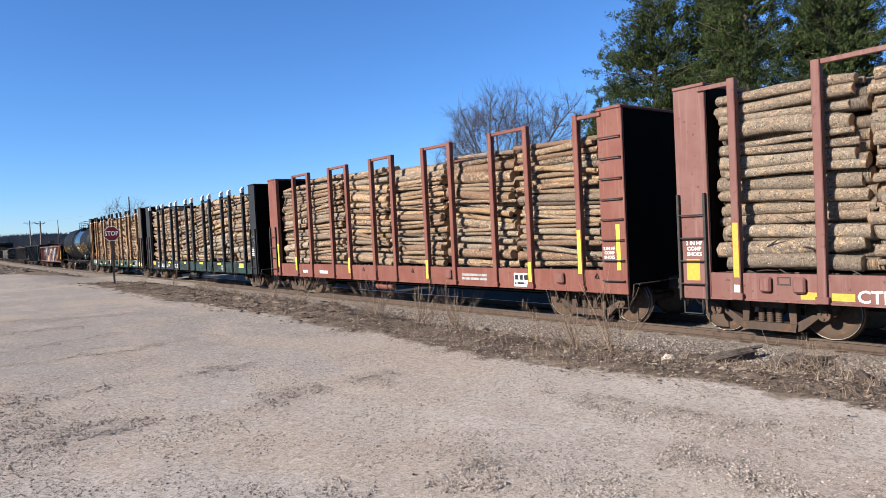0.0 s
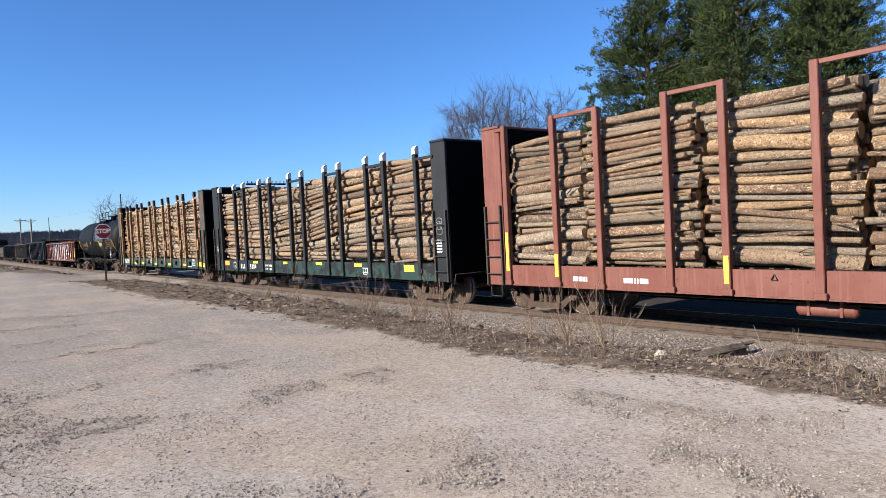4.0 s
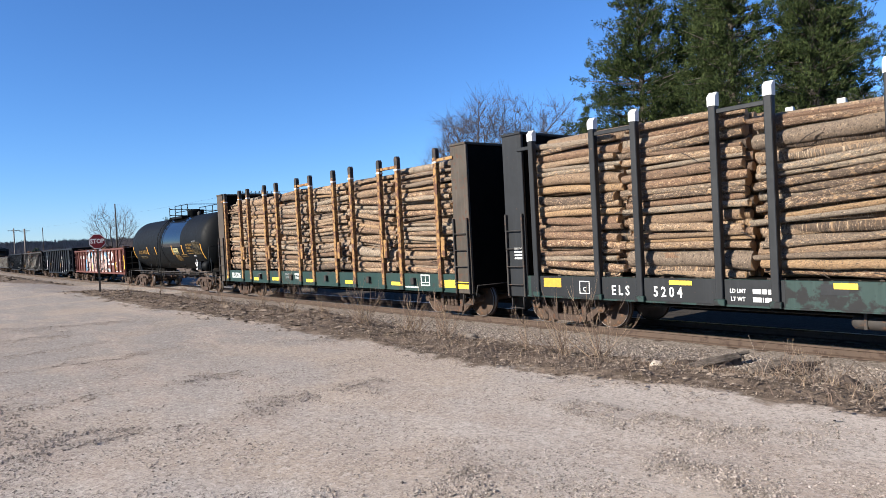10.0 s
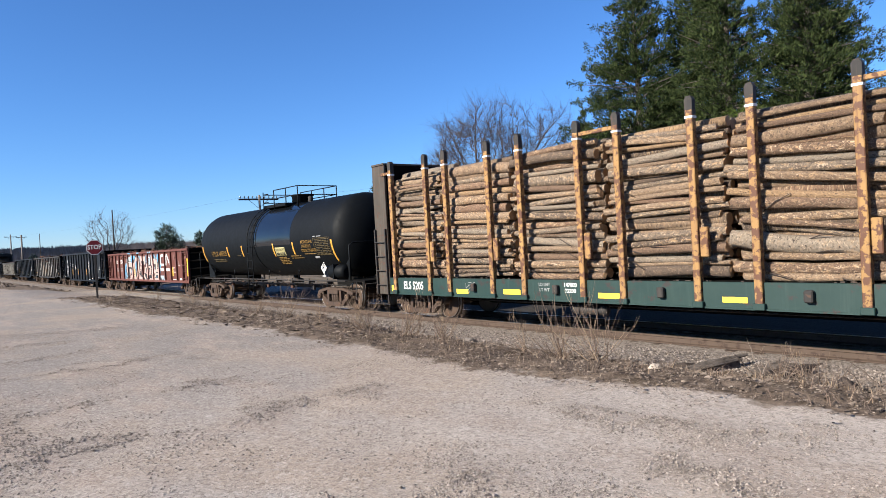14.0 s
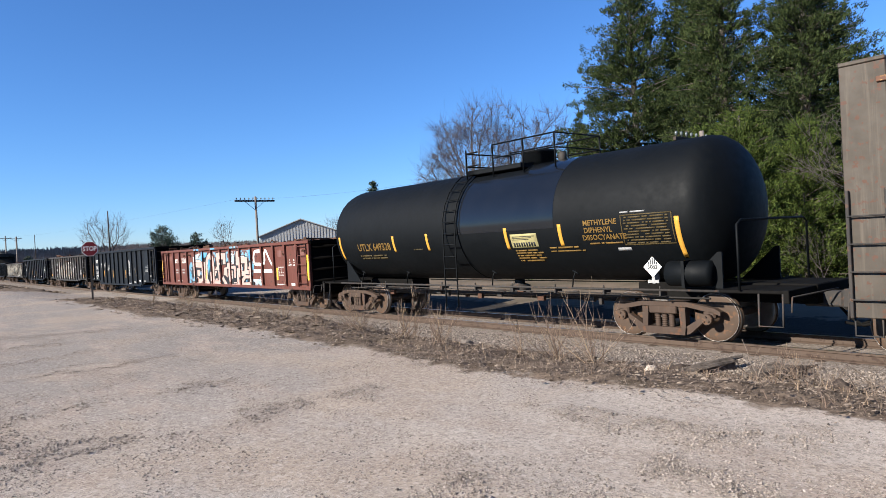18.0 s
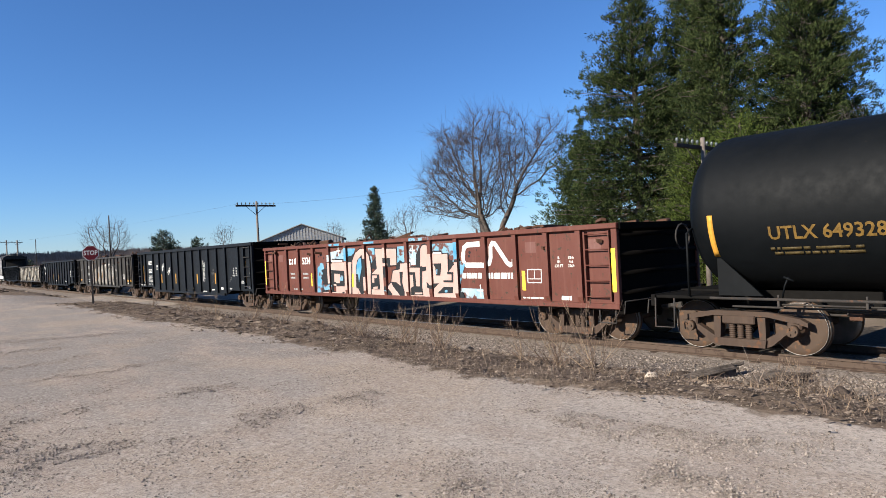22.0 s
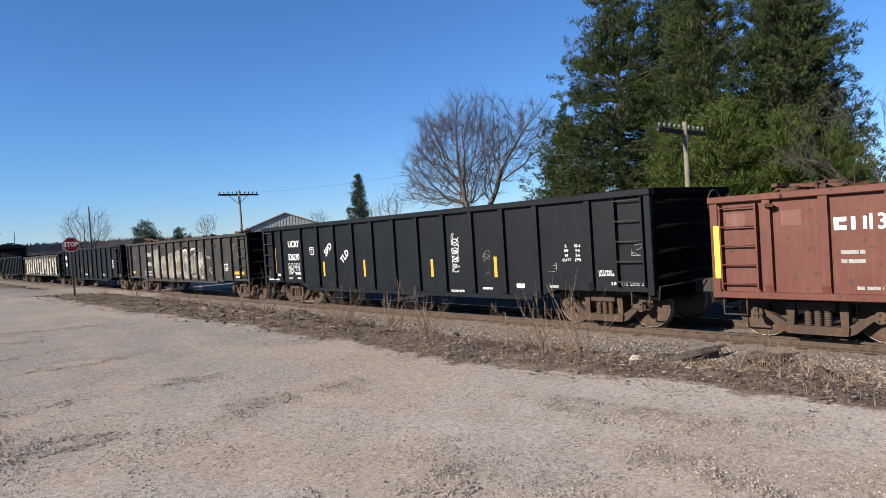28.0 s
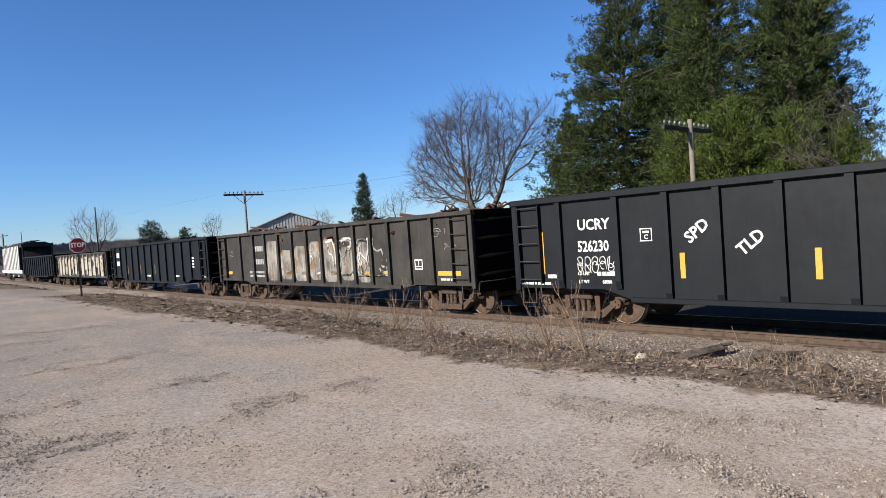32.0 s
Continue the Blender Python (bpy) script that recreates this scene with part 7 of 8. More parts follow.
    for z in (0.97, 0.83):
        writing(car, "LD LMT" if z > 0.9 else "LT WT", -38.24 - uc, z, 0.1, F2, M["white"], 0.85)
        bars(car, -37.98 - uc, -37.6 - uc, z, 0.08, F2, M["white"], rng, 3)
    frame_box(car, -31.0 - uc, 0.79, -30.72 - uc, 1.0, FACE, M["white"], 0.02, True)
    for u0, w in ((-35.2, 0.5), (-33.0, 0.3), (-36.9, 0.4), (-32.0, 0.25), (-29.3, 0.3)):
        plate(car, "flaked_patch", u0 - uc, 0.95, u0 - uc + w, 1.12, FACE, M["black"], "flaked dark patch")
    for u, n in ((-27.05, 5), (-43.45, 4)):
        for k in range(n):
            bars(car, u - uc - 0.12, u - uc + 0.14, 1.8 - k * 0.075, 0.04, -1.58, M["white"], rng, 2)
    scrawl(car, -27.0 - uc, 2.1, 2.4, 0.3, -1.58, M["white_faint"], 3, 0.007)

    car, uc, half = car_c
    writing(car, "ELS 5205", -60.3 - uc, 0.95, 0.3, FACE, M["white"], 0.82)
    for u0, z0, u1, z1 in ((-61.35, 0.78, -61.15, 0.95), (-58.45, 0.78, -58.0, 0.9), (-56.74, 0.81, -56.17, 0.93), (-53.95, 0.80, -53.42, 0.91), (-51.27, 0.81, -50.82, 0.91), (-48.64, 0.82, -48.17, 0.92), (-46.16, 0.82, -45.72, 1.02)):
        plate(car, "marker", u0 - uc, z0, u1 - uc, z1, FACE, M["yellow"], "yellow reflective patch")
    frame_box(car, -47.2 - uc, 0.84, -46.8 - uc, 1.15, FACE, M["white"], 0.03, True)
    writing(car, "LD LMT", -55.42 - uc, 1.06, 0.1, FACE, M["white_faint"])
    writing(car, "LT WT", -55.42 - uc, 0.94, 0.1, FACE, M["white_faint"])
    writing(car, "147800", -54.68 - uc, 1.06, 0.12, FACE, M["white"])
    writing(car, "72200", -54.68 - uc, 0.93, 0.12, FACE, M["white"])
    bars(car, -48.05 - uc, -47.3 - uc, 0.79, 0.035, FACE, M["white"], rng, 5)
    scribble(car, -57.9 - uc, 0.95, 0.35, 0.25, FACE, M["white_faint"], 8, 4, 0.008)
    for u in (-55.05, -52.45, -49.8, -47.5, -57.75):
        part("winch", Geo().box(u - uc - 0.07, -1.68, 0.86, u - uc + 0.07, FACE, 1.06, 0, 0.02), M["truck"], car)
    for u in (-59.5, -57.05, -54.3, -51.7, -48.98, -46.28):
        part("stake_block", Geo().box(u - uc + 0.085, -1.62, 1.62, u - uc + 0.24, -1.52, 2.16, 0, 0.015), M["yellow_worn"], car, "worn yellow block on the stake")
    plate(car, "end_panel", -45.72 - uc, 0.8, -45.1 - uc, 0.98, -1.58, M["yellow"])


mark_log_cars()


# the mural, from its sky to its last fills: colour and outline (place along the train, height)
MURAL_SKY = (
    ("blue", ((-91.27, 1.87), (-90.89, 1.86), (-90.81, 1.51), (-91.05, 1.22), (-90.97, 0.89), (-91.15, 0.80), (-91.38, 0.80))),
    ("haze", ((-90.43, 2.21), (-89.53, 2.29), (-89.55, 1.95), (-90.28, 1.97), (-90.28, 1.88), (-90.46, 1.89))),
    ("blue", ((-89.53, 2.31), (-88.83, 2.29), (-88.99, 2.05), (-89.09, 1.88), (-89.56, 1.91))),
    ("blue", ((-88.11, 2.28), (-87.73, 2.27), (-87.75, 1.94), (-87.94, 1.78), (-88.02, 2.05))),
    ("blue", ((-86.58, 2.27), (-86.10, 2.28), (-86.13, 1.81), (-86.44, 1.81), (-86.61, 1.75))),
    ("haze", ((-86.08, 2.29), (-85.51, 2.29), (-85.65, 2.09), (-85.73, 1.73), (-85.98, 1.73), (-86.09, 1.81))),
    ("blue", ((-85.02, 2.29), (-83.90, 2.28), (-83.94, 1.85), (-84.15, 1.78), (-84.32, 1.87), (-84.31, 2.03), (-84.55, 2.03), (-84.56, 2.09), (-84.92, 2.10), (-85.01, 2.02))),
    ("blue", ((-83.87, 1.81), (-83.66, 1.73), (-83.78, 1.50), (-83.89, 1.20))),
    ("haze", ((-83.88, 1.11), (-82.98, 1.10), (-82.85, 0.80), (-83.90, 0.80))),)
MURAL_BACK = (
    ("black", ((-89.33, 1.75), (-89.36, 1.93), (-89.24, 2.05), (-89.07, 2.07), (-88.86, 2.17), (-89.03, 1.88), (-89.09, 1.73))),
    ("black", ((-90.65, 1.89), (-90.51, 1.89), (-90.57, 1.18), (-90.87, 1.18), (-91.07, 1.34), (-90.93, 1.51), (-91.03, 1.63), (-90.74, 1.67))),
    ("black", ((-87.96, 1.65), (-87.92, 1.85), (-87.75, 1.97), (-87.66, 1.94), (-87.68, 1.64))),
    ("black", ((-85.74, 1.69), (-85.70, 2.01), (-85.60, 2.14), (-85.50, 2.15), (-85.52, 1.68))),
    ("black", ((-86.66, 1.75), (-86.47, 1.88), (-86.36, 1.83), (-86.47, 1.63), (-86.67, 1.61))),
    ("black", ((-84.33, 1.90), (-84.24, 1.84), (-84.17, 1.83), (-84.09, 1.72), (-84.19, 1.62), (-84.34, 1.52))),)
MURAL_LETTERS = (
    ("pink", ((-90.53, 1.86), (-90.29, 1.85), (-90.27, 1.98), (-89.56, 1.95), (-89.57, 1.88), (-89.03, 1.87), (-89.12, 0.80), (-91.11, 0.80), (-90.94, 0.90), (-90.10, 0.91), (-90.09, 1.07), (-90.57, 1.18))),
    ("pink", ((-89.17, 0.80), (-89.10, 1.64), (-89.03, 1.92), (-88.84, 2.16), (-88.53, 2.29), (-88.25, 2.25), (-88.06, 2.07), (-87.98, 1.79), (-87.96, 1.48), (-88.02, 0.80))),
    ("pink", ((-87.73, 2.26), (-86.61, 2.23), (-86.63, 1.73), (-87.23, 1.71), (-87.29, 0.80), (-88.05, 0.80), (-87.99, 1.48), (-87.67, 1.66), (-87.70, 1.94))),
    ("pink", ((-86.48, 1.80), (-85.98, 1.80), (-85.98, 1.68), (-85.45, 1.69), (-85.51, 0.80), (-87.09, 0.80), (-87.31, 0.80), (-87.27, 1.05), (-86.96, 1.24), (-86.84, 1.59), (-86.49, 1.63))),
    ("pink", ((-85.54, 1.67), (-85.50, 2.17), (-85.40, 2.28), (-85.27, 2.30), (-85.17, 2.26), (-85.15, 2.02), (-85.00, 2.02), (-85.07, 0.80), (-86.10, 0.80), (-86.04, 1.67))),
    ("pink", ((-85.01, 2.00), (-84.92, 2.09), (-84.56, 2.08), (-84.55, 2.02), (-84.31, 2.02), (-84.33, 1.53), (-84.12, 1.72), (-83.91, 1.80), (-83.93, 0.80), (-85.00, 0.80), (-84.99, 1.02), (-85.06, 1.08))),)
MURAL_MARKS = (
    ("black", ((-90.35, 1.62), (-89.52, 1.59), (-89.55, 1.09), (-90.06, 1.08), (-90.06, 1.16), (-90.38, 1.16))),
    ("pink", ((-90.16, 1.50), (-89.80, 1.49), (-89.83, 1.19), (-90.08, 1.19), (-90.07, 1.23), (-90.18, 1.23))),
    ("black", ((-90.95, 1.20), (-90.24, 1.17), (-90.26, 0.91), (-91.02, 0.88))),
    ("black", ((-89.70, 0.90), (-89.59, 0.92), (-89.58, 0.80), (-89.49, 0.80), (-89.72, 0.80))),
    ("black", ((-88.85, 1.06), (-88.82, 1.69), (-88.70, 1.93), (-88.47, 2.07), (-88.30, 2.00), (-88.23, 1.80), (-88.24, 1.45), (-88.36, 1.25), (-88.40, 0.92), (-88.56, 0.80), (-88.73, 1.03))),
    ("black", ((-87.27, 1.96), (-86.94, 1.95), (-86.96, 1.69), (-87.09, 1.70), (-87.09, 1.79), (-87.28, 1.80))),
    ("black", ((-87.96, 1.48), (-87.55, 1.47), (-87.54, 1.02), (-87.99, 1.02))),
    ("pink", ((-87.93, 1.44), (-87.67, 1.44), (-87.68, 1.36), (-87.81, 1.36), (-87.82, 1.22), (-87.94, 1.22))),
    ("pink", ((-87.89, 1.09), (-87.65, 1.11), (-87.66, 1.03), (-87.89, 1.03))),)
MURAL_TAILS = (
    ("black", ((-87.32, 1.69), (-87.15, 1.68), (-87.22, 1.13), (-86.95, 0.93), (-86.87, 0.80), (-87.29, 0.80), (-87.33, 0.99))),
    ("black", ((-86.95, 1.26), (-86.69, 1.24), (-86.47, 1.13), (-86.50, 1.54), (-86.35, 1.54), (-86.40, 1.24), (-86.31, 0.98), (-86.32, 0.80), (-86.47, 0.80), (-86.64, 0.96), (-86.84, 1.11))),
    ("black", ((-85.53, 1.67), (-85.26, 1.68), (-85.26, 1.58), (-85.44, 1.55), (-85.48, 1.13), (-85.45, 0.90), (-86.01, 0.88), (-85.99, 1.09), (-85.86, 1.14), (-85.87, 1.46), (-86.05, 1.46), (-86.05, 1.53), (-85.77, 1.53), (-85.75, 1.14), (-85.57, 1.14))),
    ("pink", ((-85.80, 0.96), (-85.47, 0.97), (-85.48, 0.92), (-85.81, 0.91))),
    ("black", ((-85.26, 1.25), (-85.06, 1.15), (-84.97, 1.22), (-84.75, 1.23), (-84.98, 1.08), (-85.09, 1.07), (-85.24, 1.10))),
    ("black", ((-84.94, 1.76), (-84.61, 1.76), (-84.62, 1.65), (-84.67, 1.44), (-84.84, 1.44), (-84.85, 1.65))),)
MURAL_FILLS = (
    ("black", ((-84.36, 1.53), (-84.13, 1.52), (-84.15, 1.26), (-84.54, 1.26), (-84.53, 1.31), (-84.20, 1.31), (-84.19, 1.47), (-84.36, 1.47))),
    ("black", ((-84.54, 1.13), (-84.18, 1.14), (-84.19, 0.98), (-84.81, 0.96), (-84.65, 1.06))),
    ("black", ((-83.94, 1.85), (-83.87, 1.87), (-83.90, 0.80), (-83.95, 0.80), (-83.92, 1.78), (-84.08, 1.71))),
    ("black", ((-83.88, 1.02), (-83.78, 1.00), (-83.72, 0.89), (-83.71, 0.80), (-83.90, 0.80))),
    ("blue", ((-90.87, 1.13), (-90.33, 1.12), (-90.34, 0.97), (-90.89, 0.94))),
    ("blue", ((-89.78, 1.44), (-89.58, 1.44), (-89.60, 1.27), (-89.79, 1.27))),
    ("blue", ((-88.78, 1.49), (-88.73, 1.81), (-88.60, 1.97), (-88.47, 1.98), (-88.46, 1.69), (-88.55, 1.47), (-88.65, 1.23), (-88.68, 1.48))),
    ("blue", ((-87.25, 1.03), (-87.17, 0.98), (-87.11, 0.80), (-87.26, 0.80))),
    ("blue", ((-84.83, 1.60), (-84.75, 1.60), (-84.76, 1.47), (-84.83, 1.47))),
    ("blue", ((-84.48, 1.05), (-84.38, 1.06), (-84.38, 0.99), (-84.49, 0.99))),
    ("white", ((-90.25, 1.93), (-89.60, 1.93), (-89.61, 1.88), (-90.25, 1.88))),
    ("white", ((-84.90, 2.06), (-84.57, 2.06), (-84.57, 2.02), (-84.91, 2.02))),)


def inside(u, z, poly):
    hit = False
    for (a, b), (c, d) in zip(poly, poly[1:] + poly[:1]):
        if (b > z) != (d > z) and u < a + (z - b) * (c - a) / (d - b):
            hit = not hit
    return hit


def ribbon(car, name, pts, w, y, mat, label):
    """A flat painted stroke along a line."""
    g = Geo().tube([(x, y, z) for x, z in pts], w, 6, smooth=False)
    g.v = [(vx, y - 0.003 + (vy - y) * 0.04, vz) for vx, vy, vz in g.v]
    return part(name, g, mat, car, label)


def paint_mural(car, uc, face, rib_face):
    paints = {"blue": M["mural_blue"], "haze": M["mural_haze"], "black": M["mural_black"], "pink": M["mural_pink"], "white": M["white"]}
    words = {"blue": "sprayed sky blue", "haze": "thin pale blue overspray", "black": "black mural shape", "pink": "pale pink mural letter", "white": "white mural highlight"}
    shapes = MURAL_SKY + MURAL_BACK + MURAL_LETTERS + MURAL_MARKS + MURAL_TAILS + MURAL_FILLS
    for k, (hue, poly) in enumerate(shapes):
        y = face - 0.004 - 0.0009 * k
        part("mural_" + hue, Geo().prism([(u - uc, z) for u, z in poly], "y", y, face - 0.001), paints[hue], car, words[hue])
        if (hue, poly) in MURAL_LETTERS:
            loop = [(u - uc, z) for u, z in poly + poly[:1]]
            ribbon(car, "mural_outline", loop, 0.019, y - 0.001, M["mural_black"], "thin black mural outline")
    for u in RIBS_CN:
        run, start, z = None, 0.0, 0.98
        while z < 2.39:
            now = None
            for hue, poly in shapes:
                if inside(u, z, poly):
                    now = hue
            if now != run:
                if run:
                    plate(car, "mural_on_rib", u - uc - 0.062, start, u - uc + 0.062, z, rib_face, paints[run])
                run, start = now, z
            z += 0.02
        if run:
            plate(car, "mural_on_rib", u - uc - 0.062, start, u - uc + 0.062, 2.385, rib_face, paints[run])
    for u, z in ((-89.85, 2.24), (-85.85, 2.14), (-83.13, 1.06)):
        for a, b in ((0.13, 0.0), (0.0, 0.15)):
            ribbon(car, "mural_sparkle", [(u - uc - a, z - b), (u - uc, z), (u - uc + a, z + b)], 0.018, face - 0.012, M["white"], "white sprayed sparkle")
    rng = random.Random(91)
    for k in range(26):
        u, z, r = rng.choice((-91.0, -90.6, -86.5, -86.3, -84.3, -83.4)) + rng.uniform(-0.25, 0.25), rng.choice((1.0, 1.6, 2.05)) + rng.uniform(-0.2, 0.2), rng.uniform(0.012, 0.045)
        ring = [(u - uc + r * math.cos(a * 0.785), z + r * math.sin(a * 0.785)) for a in range(8)]
        part("mural_spot", Geo().prism(ring, "y", face - 0.0035, face), M["mural_black"], car, "black paint spot")


def mark_gondolas():
    rng = random.Random(77)
    Y, R = -1.50, -1.58
    car, uc, half = gon_red
    for u, z0, z1, y in ((-95.22, 1.09, 2.0, -1.57), (-91.72, 1.06, 1.51, Y), (-89.03, 1.07, 1.5, Y - 0.016), (-84.6, 1.08, 1.54, Y - 0.016), (-81.66, 1.09, 1.54, Y), (-79.1, 1.1, 1.99, -1.57)):
        plate(car, "marker", u - uc - 0.05, z0, u - uc + 0.05, z1, y, M["yellow"], "yellow reflective strip")
    writing(car, "13", -92.8 - uc, 1.94, 0.33, Y, M["white"], 0.9)
    writing(car, "5234", -92.07 - uc, 1.94, 0.33, Y, M["white"], 0.9)
    blocks(car, "emblem_small", M["white"], ((-93.38, 1.84, -93.31, 2.04), (-93.31, 1.97, -93.2, 2.04), (-93.31, 1.84, -93.2, 1.91), (-93.14, 1.84, -93.08, 2.04), (-92.98, 1.84, -92.93, 2.04)), Y, uc, "plain white emblem stroke", 0.01)
    for z in (1.5, 1.36):
        bars(car, -93.3 - uc, -92.95 - uc, z, 0.06, Y, M["white_faint"], rng, 2)
        bars(car, -92.35 - uc, -91.95 - uc, z, 0.06, Y, M["white_faint"], rng, 2)
    bars(car, -93.1 - uc, -92.4 - uc, 0.95, 0.05, Y, M["white_faint"], rng, 5)
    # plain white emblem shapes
    stroke = ((-83.09, 2.22), (-83.56, 2.21), (-83.68, 2.14), (-83.73, 1.97), (-83.73, 1.8), (-83.64, 1.7), (-82.95, 1.69), (-82.77, 1.74), (-82.72, 1.87), (-82.71, 2.13), (-82.64, 2.23), (-82.56, 2.21), (-82.17, 1.74), (-82.07, 1.68), (-81.97, 1.72), (-81.93, 1.85), (-81.93, 2.28))
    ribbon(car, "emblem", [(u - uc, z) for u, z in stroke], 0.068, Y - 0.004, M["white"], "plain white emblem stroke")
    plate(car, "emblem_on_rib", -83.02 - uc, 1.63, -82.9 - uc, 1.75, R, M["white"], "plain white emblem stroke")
    bars(car, -83.8 - uc, -83.05 - uc, 1.43, 0.14, Y, M["white"], rng, 5)
    bars(car, -82.85 - uc, -81.95 - uc, 1.43, 0.14, Y, M["white"], rng, 6)
    frame_box(car, -81.54 - uc, 1.26, -81.1 - uc, 1.58, Y, M["white"], 0.022, True)
    for k, (a, b) in enumerate((("IL", "52-6"), ("IH", "4-6"), ("CU FT", "2264"))):
        writing(car, a, -80.58 - uc, 1.82 - k * 0.09, 0.085, Y, M["white"])
        writing(car, b, -80.24 - uc, 1.82 - k * 0.09, 0.085, Y, M["white"])
    bars(car, -81.7 - uc, -81.05 - uc, 0.92, 0.035, Y, M["white"], rng, 5)
    bars(car, -80.55 - uc, -80.25 - uc, 0.94, 0.09, Y, M["white"], rng, 2)
    paint_mural(car, uc, Y, R)
    blocks(car, "mural_drip", M["mural_blue"], ((-90.3, 2.41, -89.6, 2.48), (-88.2, 2.41, -87.4, 2.47), (-85.9, 2.4, -85.0, 2.48)), -1.60, uc, "blue overspray on the top chord", 0.03)
    for u in (-94.9, -94.0, -81.4, -79.6):
        plate(car, "patch", u - uc - 0.16, 1.95, u - uc + 0.16, 2.2, Y, M["red_faded"], "welded repair patch")

    car, uc, half = gon_black
    for u, z0, z1 in ((-111.52, 1.11, 2.04), (-108.17, 1.04, 1.51), (-105.85, 1.04, 1.54), (-102.71, 1.05, 1.52), (-100.37, 1.06, 1.55), (-96.97, 1.13, 2.05)):
        plate(car, "marker", u - uc - 0.05, z0, u - uc + 0.05, z1, Y, M["amber"], "amber reflective strip")
    writing(car, "UCRY", -110.12 - uc, 2.13, 0.31, Y, M["white"], 0.98)
    writing(car, "526230", -110.15 - uc, 1.68, 0.31, Y, M["white"], 0.84)
    for k in range(5):
        scrawl(car, -110.5 - uc + k * 0.19, 1.28, 1.46, 0.17, Y, M["white"], 11 + k, 0.010)
    for z, a in ((1.12, "LD LMT"), (0.95, "LT WT")):
        writing(car, a, -110.42 - uc, z, 0.1, Y, M["white"], 0.9)
    writing(car, "68000", -109.85 - uc, 0.95, 0.1, Y, M["white"], 0.9)
    bars(car, -110.08 - uc, -109.62 - uc, 1.12, 0.08, Y, M["white"], rng, 4)
    bars(car, -111.4 - uc, -111.15 - uc, 1.06, 0.08, Y, M["white"], rng, 2)
    bars(car, -112.2 - uc, -111.3 - uc, 0.9, 0.05, Y, M["white"], rng, 6)
    frame_box(car, -109.03 - uc, 1.75, -108.77 - uc, 2.0, Y, M["white"], 0.018)
    writing(car, "C", -108.9 - uc, 1.83, 0.12, Y, M["white"])
    bars(car, -108.97 - uc, -108.83 - uc, 1.93, 0.04, Y, M["white"], rng, 2)
    writing(car, "SPD", -107.86 - uc, 1.9, 0.3, Y, M["white"], 1.0, 38, "hand-sprayed white tag")
    writing(car, "TLD", -106.9 - uc, 1.66, 0.3, Y, M["white"], 0.95, 38, "hand-sprayed white tag")
    scrawl(car, -101.77 - uc, 1.3, 2.15, 0.3, Y, M["white"], 15, 0.013)
    scrawl(car, -100.65 - uc, 1.1, 1.7, 0.26, Y, M["mural_white"], 16, 0.006)
    scribble(car, -98.7 - uc, 1.3, 0.35, 0.2, Y, M["white_faint"], 17, 4, 0.006)
    scribble(car, -96.45 - uc, 1.62, 0.4, 0.22, Y, M["white_faint"], 18, 5, 0.006)
    for k, (a, b) in enumerate((("IL", "52-6"), ("IW", "9-6"), ("IH", "5-6"), ("CU FT", "2791"))):
        writing(car, a, -98.24 - uc, 1.74 - k * 0.1, 0.085, Y, M["white"])
        writing(car, b, -97.94 - uc, 1.74 - k * 0.1, 0.085, Y, M["white"])
    writing(car, "2 INCH HF COMP SHOES", -96.68 - uc, 0.95, 0.085, Y, M["white"])
    writing(car, "LIFT AND", -97.28 - uc, 1.2, 0.075, Y, M["white"])
    writing(car, "JACK HERE", -97.25 - uc, 1.13, 0.075, Y, M["white"])
    plate(car, "notice", -99.73 - uc, 0.82, -99.48 - uc, 0.92, Y, M["white"], "white sticker")
    plate(car, "notice", -98.75 - uc, 0.84, -98.5 - uc, 0.9, Y, M["white_faint"])
    bars(car, -100.85 - uc, -100.5 - uc, 0.79, 0.05, Y, M["white"], rng, 3)
    writing(car, "RELEASE ROD", -101.75 - uc, 0.7, 0.08, Y, M["white"])

    car, uc, half = gon_tagged
    frame_box(car, -116.12 - uc, 1.22, -115.78 - uc, 1.5, Y, M["white"], 0.03, True)
    for u0, u1 in ((-115.15, -114.25), (-128.9, -128.4), (-123.6, -123.1), (-122.5, -122.05), (-118.7, -118.2), (-117.8, -117.35), (-120.6, -120.1)):
        plate(car, "marker", u0 - uc, 1.06, u1 - uc, 1.18, Y, M["amber"], "dull amber strip")
    for k in range(2):
        bars(car, -126.1 - uc, -125.3 - uc, 2.05 - 0.5 * k, 0.2, Y, M["white_faint"], rng, 6)
    for z in (1.15, 1.0):
        bars(car, -126.7 - uc, -125.4 - uc, z, 0.08, Y, M["white_faint"], rng, 5)
        bars(car, -115.05 - uc, -114.5 - uc, z - 0.04, 0.05, Y, M["white"], rng, 4)
    pale = M["mural_white"]
    for k in range(7):
        a, b = RIBS_D[k + 2] + 0.09, RIBS_D[k + 3] - 0.09
        blocks(car, "faded_tag", M["smear"], ((a, 0.84 + 0.05 * (k % 2), b, 2.3 - 0.12 * ((k * 3) % 4)),), Y, uc, "smeared faded pale spray", 0.15)
    for k, u in enumerate((-121.5, -120.5, -119.5, -118.6)):
        scribble(car, u - uc, 1.65, 0.6, 1.1, Y - 0.005, M["white_spray"], 41 + k, 3, 0.05, "white sprayed stroke")
    for k, u in enumerate((-119.55, -118.6, -117.7)):
        scribble(car, u - uc, 1.6, 0.75, 1.1, Y, M["mural_white"], 31 + k, 5, 0.045)
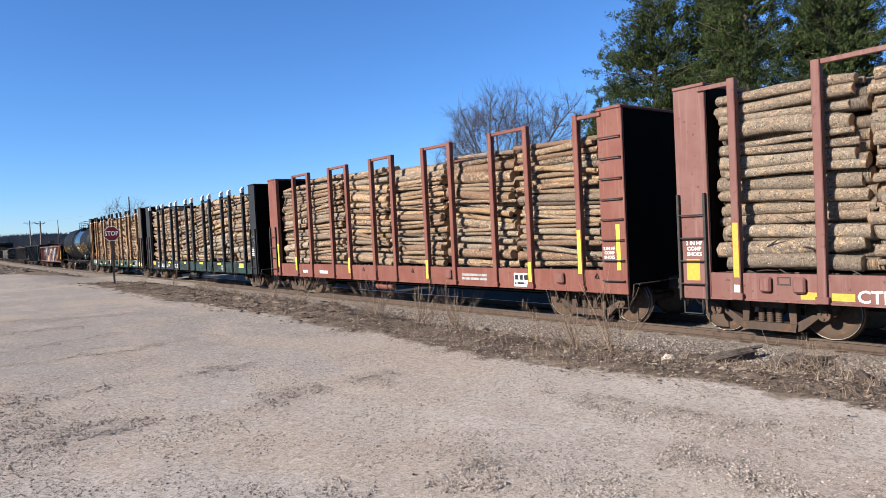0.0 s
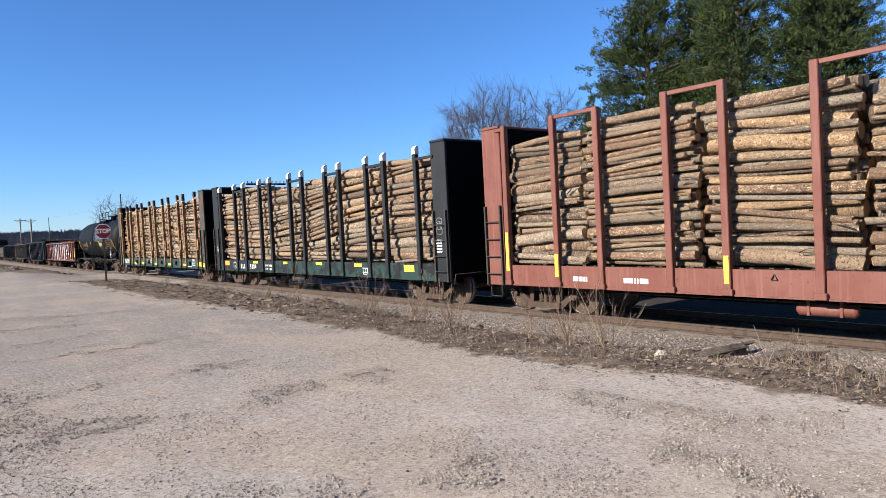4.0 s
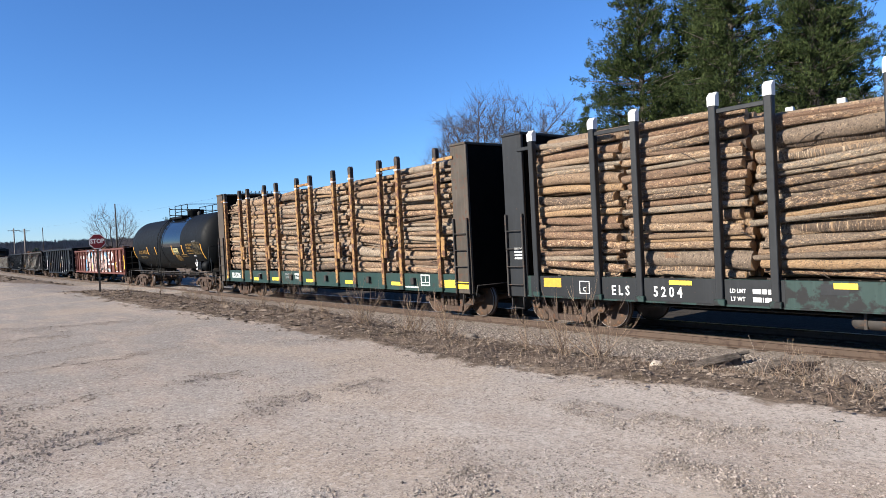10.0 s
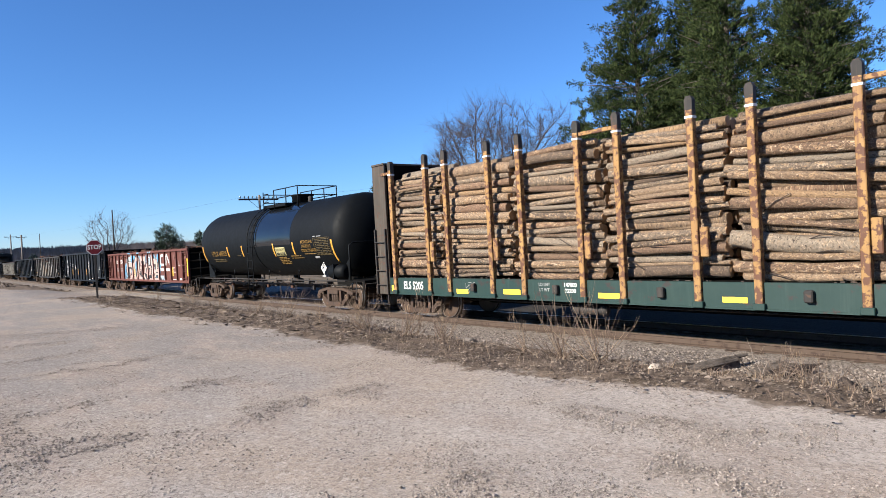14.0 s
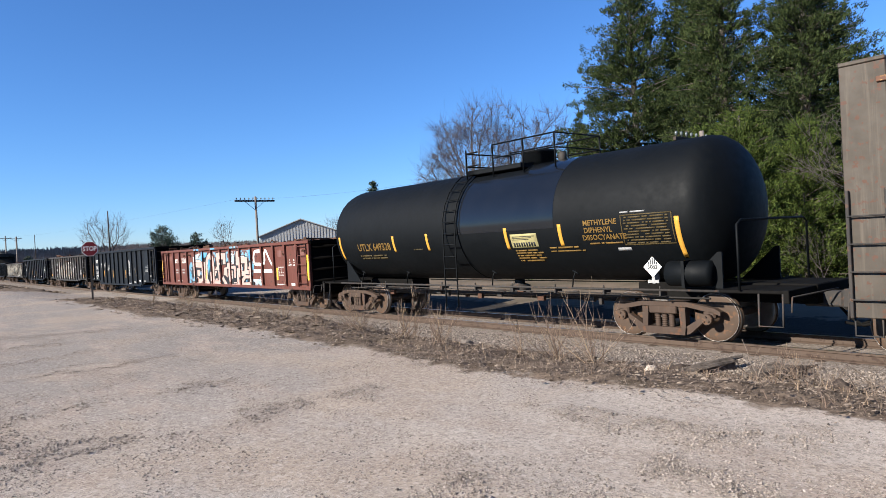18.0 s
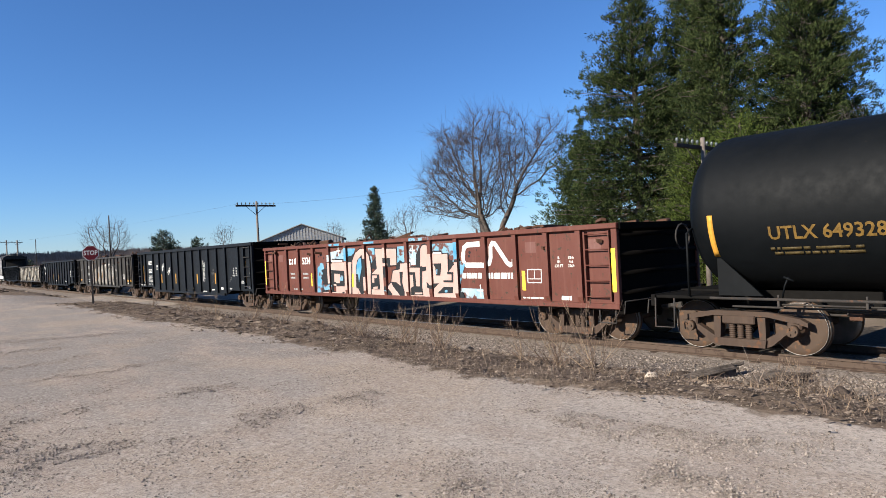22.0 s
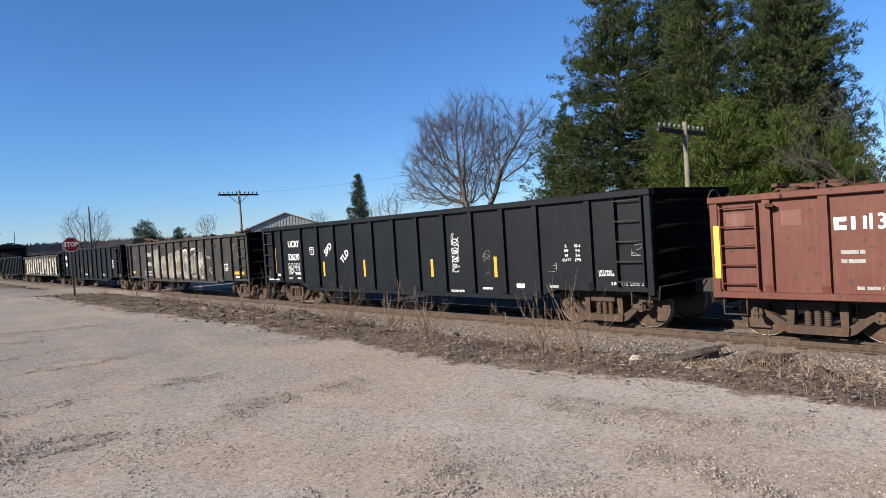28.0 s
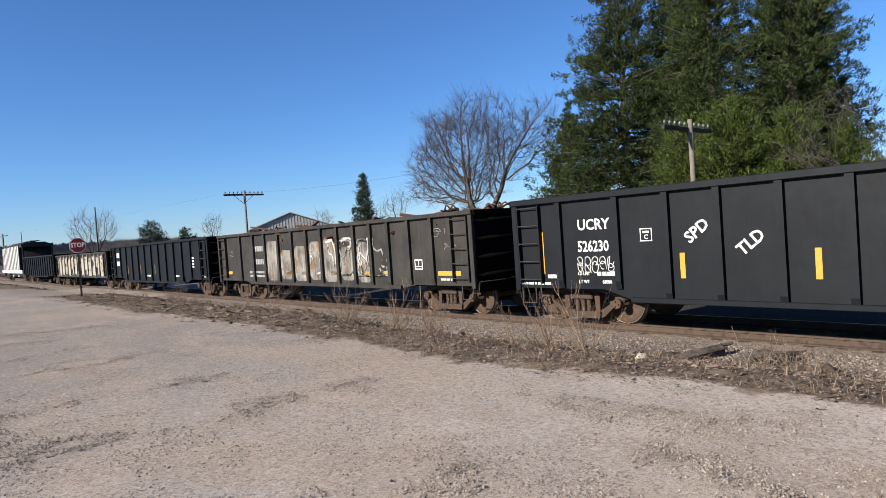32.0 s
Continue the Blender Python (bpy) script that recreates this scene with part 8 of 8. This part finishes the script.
    for u, z, k in ((-115.0, 2.2, 1), (-114.6, 1.8, 2), (-128.3, 1.9, 3)):
        scribble(car, u - uc, z, 0.45, 0.2, Y, M["white_faint"], 60 + k, 4, 0.007)

    car, uc, half = gon_far
    for k in range(2):
        bars(car, -145.75 - uc, -145.0 - uc, 2.15 - 0.5 * k, 0.27, Y, M["white"], rng, 4)
    for u in (-143.5, -141.0, -138.5):
        plate(car, "marker", u - uc - 0.06, 1.05, u - uc + 0.06, 1.55, Y, M["gold"], "dull yellow strip")
    for z in (1.8, 1.66, 1.52, 1.4):
        bars(car, -133.0 - uc, -132.7 - uc, z, 0.07, Y, M["white"], rng, 2)
    for u in (-146.2, -139.6, -135.1, -131.6):
        bars(car, u - uc - 0.3, u - uc + 0.3, 0.95, 0.08, Y, M["white"], rng, 4)
    car, uc, half = gon_pale
    for k in range(13):
        u = -163.2 + k * 1.1
        plate(car, "pale_spray", u + 0.08 - uc, 0.86 + 0.06 * (k % 3), u + 1.02 - uc, 2.22 - 0.1 * (k % 2), Y, M["gon_grey"], "pale sprayed paint")
    blocks(car, "tag_shape", M["mural_black"], ((-158.9, 1.0, -158.3, 1.35), (-156.6, 1.2, -156.1, 1.9), (-154.6, 1.05, -153.9, 1.3), (-152.3, 1.5, -151.7, 1.95), (-151.2, 1.0, -150.6, 1.5), (-161.2, 1.6, -160.7, 1.8)), Y - 0.004, uc, "black tag shape", 0.15)
    plate(car, "marker", -163.9 - uc, 1.0, -163.75 - uc, 1.9, Y, M["yellow"])


mark_gondolas()


# ---------------------------------------------------------------- what moves
def motions():
    steps = [k * 0.5 for k in range(65)]
    dist = [travel(t) for t in steps]
    for ob, u, local in TRAIN:
        walk(ob, [(t, on_track(u + car_shift(u) + s) @ local) for t, s in zip(steps, dist)])
    turns = [k / 6 for k in range(193)]
    rolled = [math.degrees(travel(t) / 0.46) for t in turns]
    for w, x, a in WHEELS:
        walk(w, [(t, pose(x, 0, 0.46, 0, a + r, 0)) for t, r in zip(turns, rolled)])


motions()
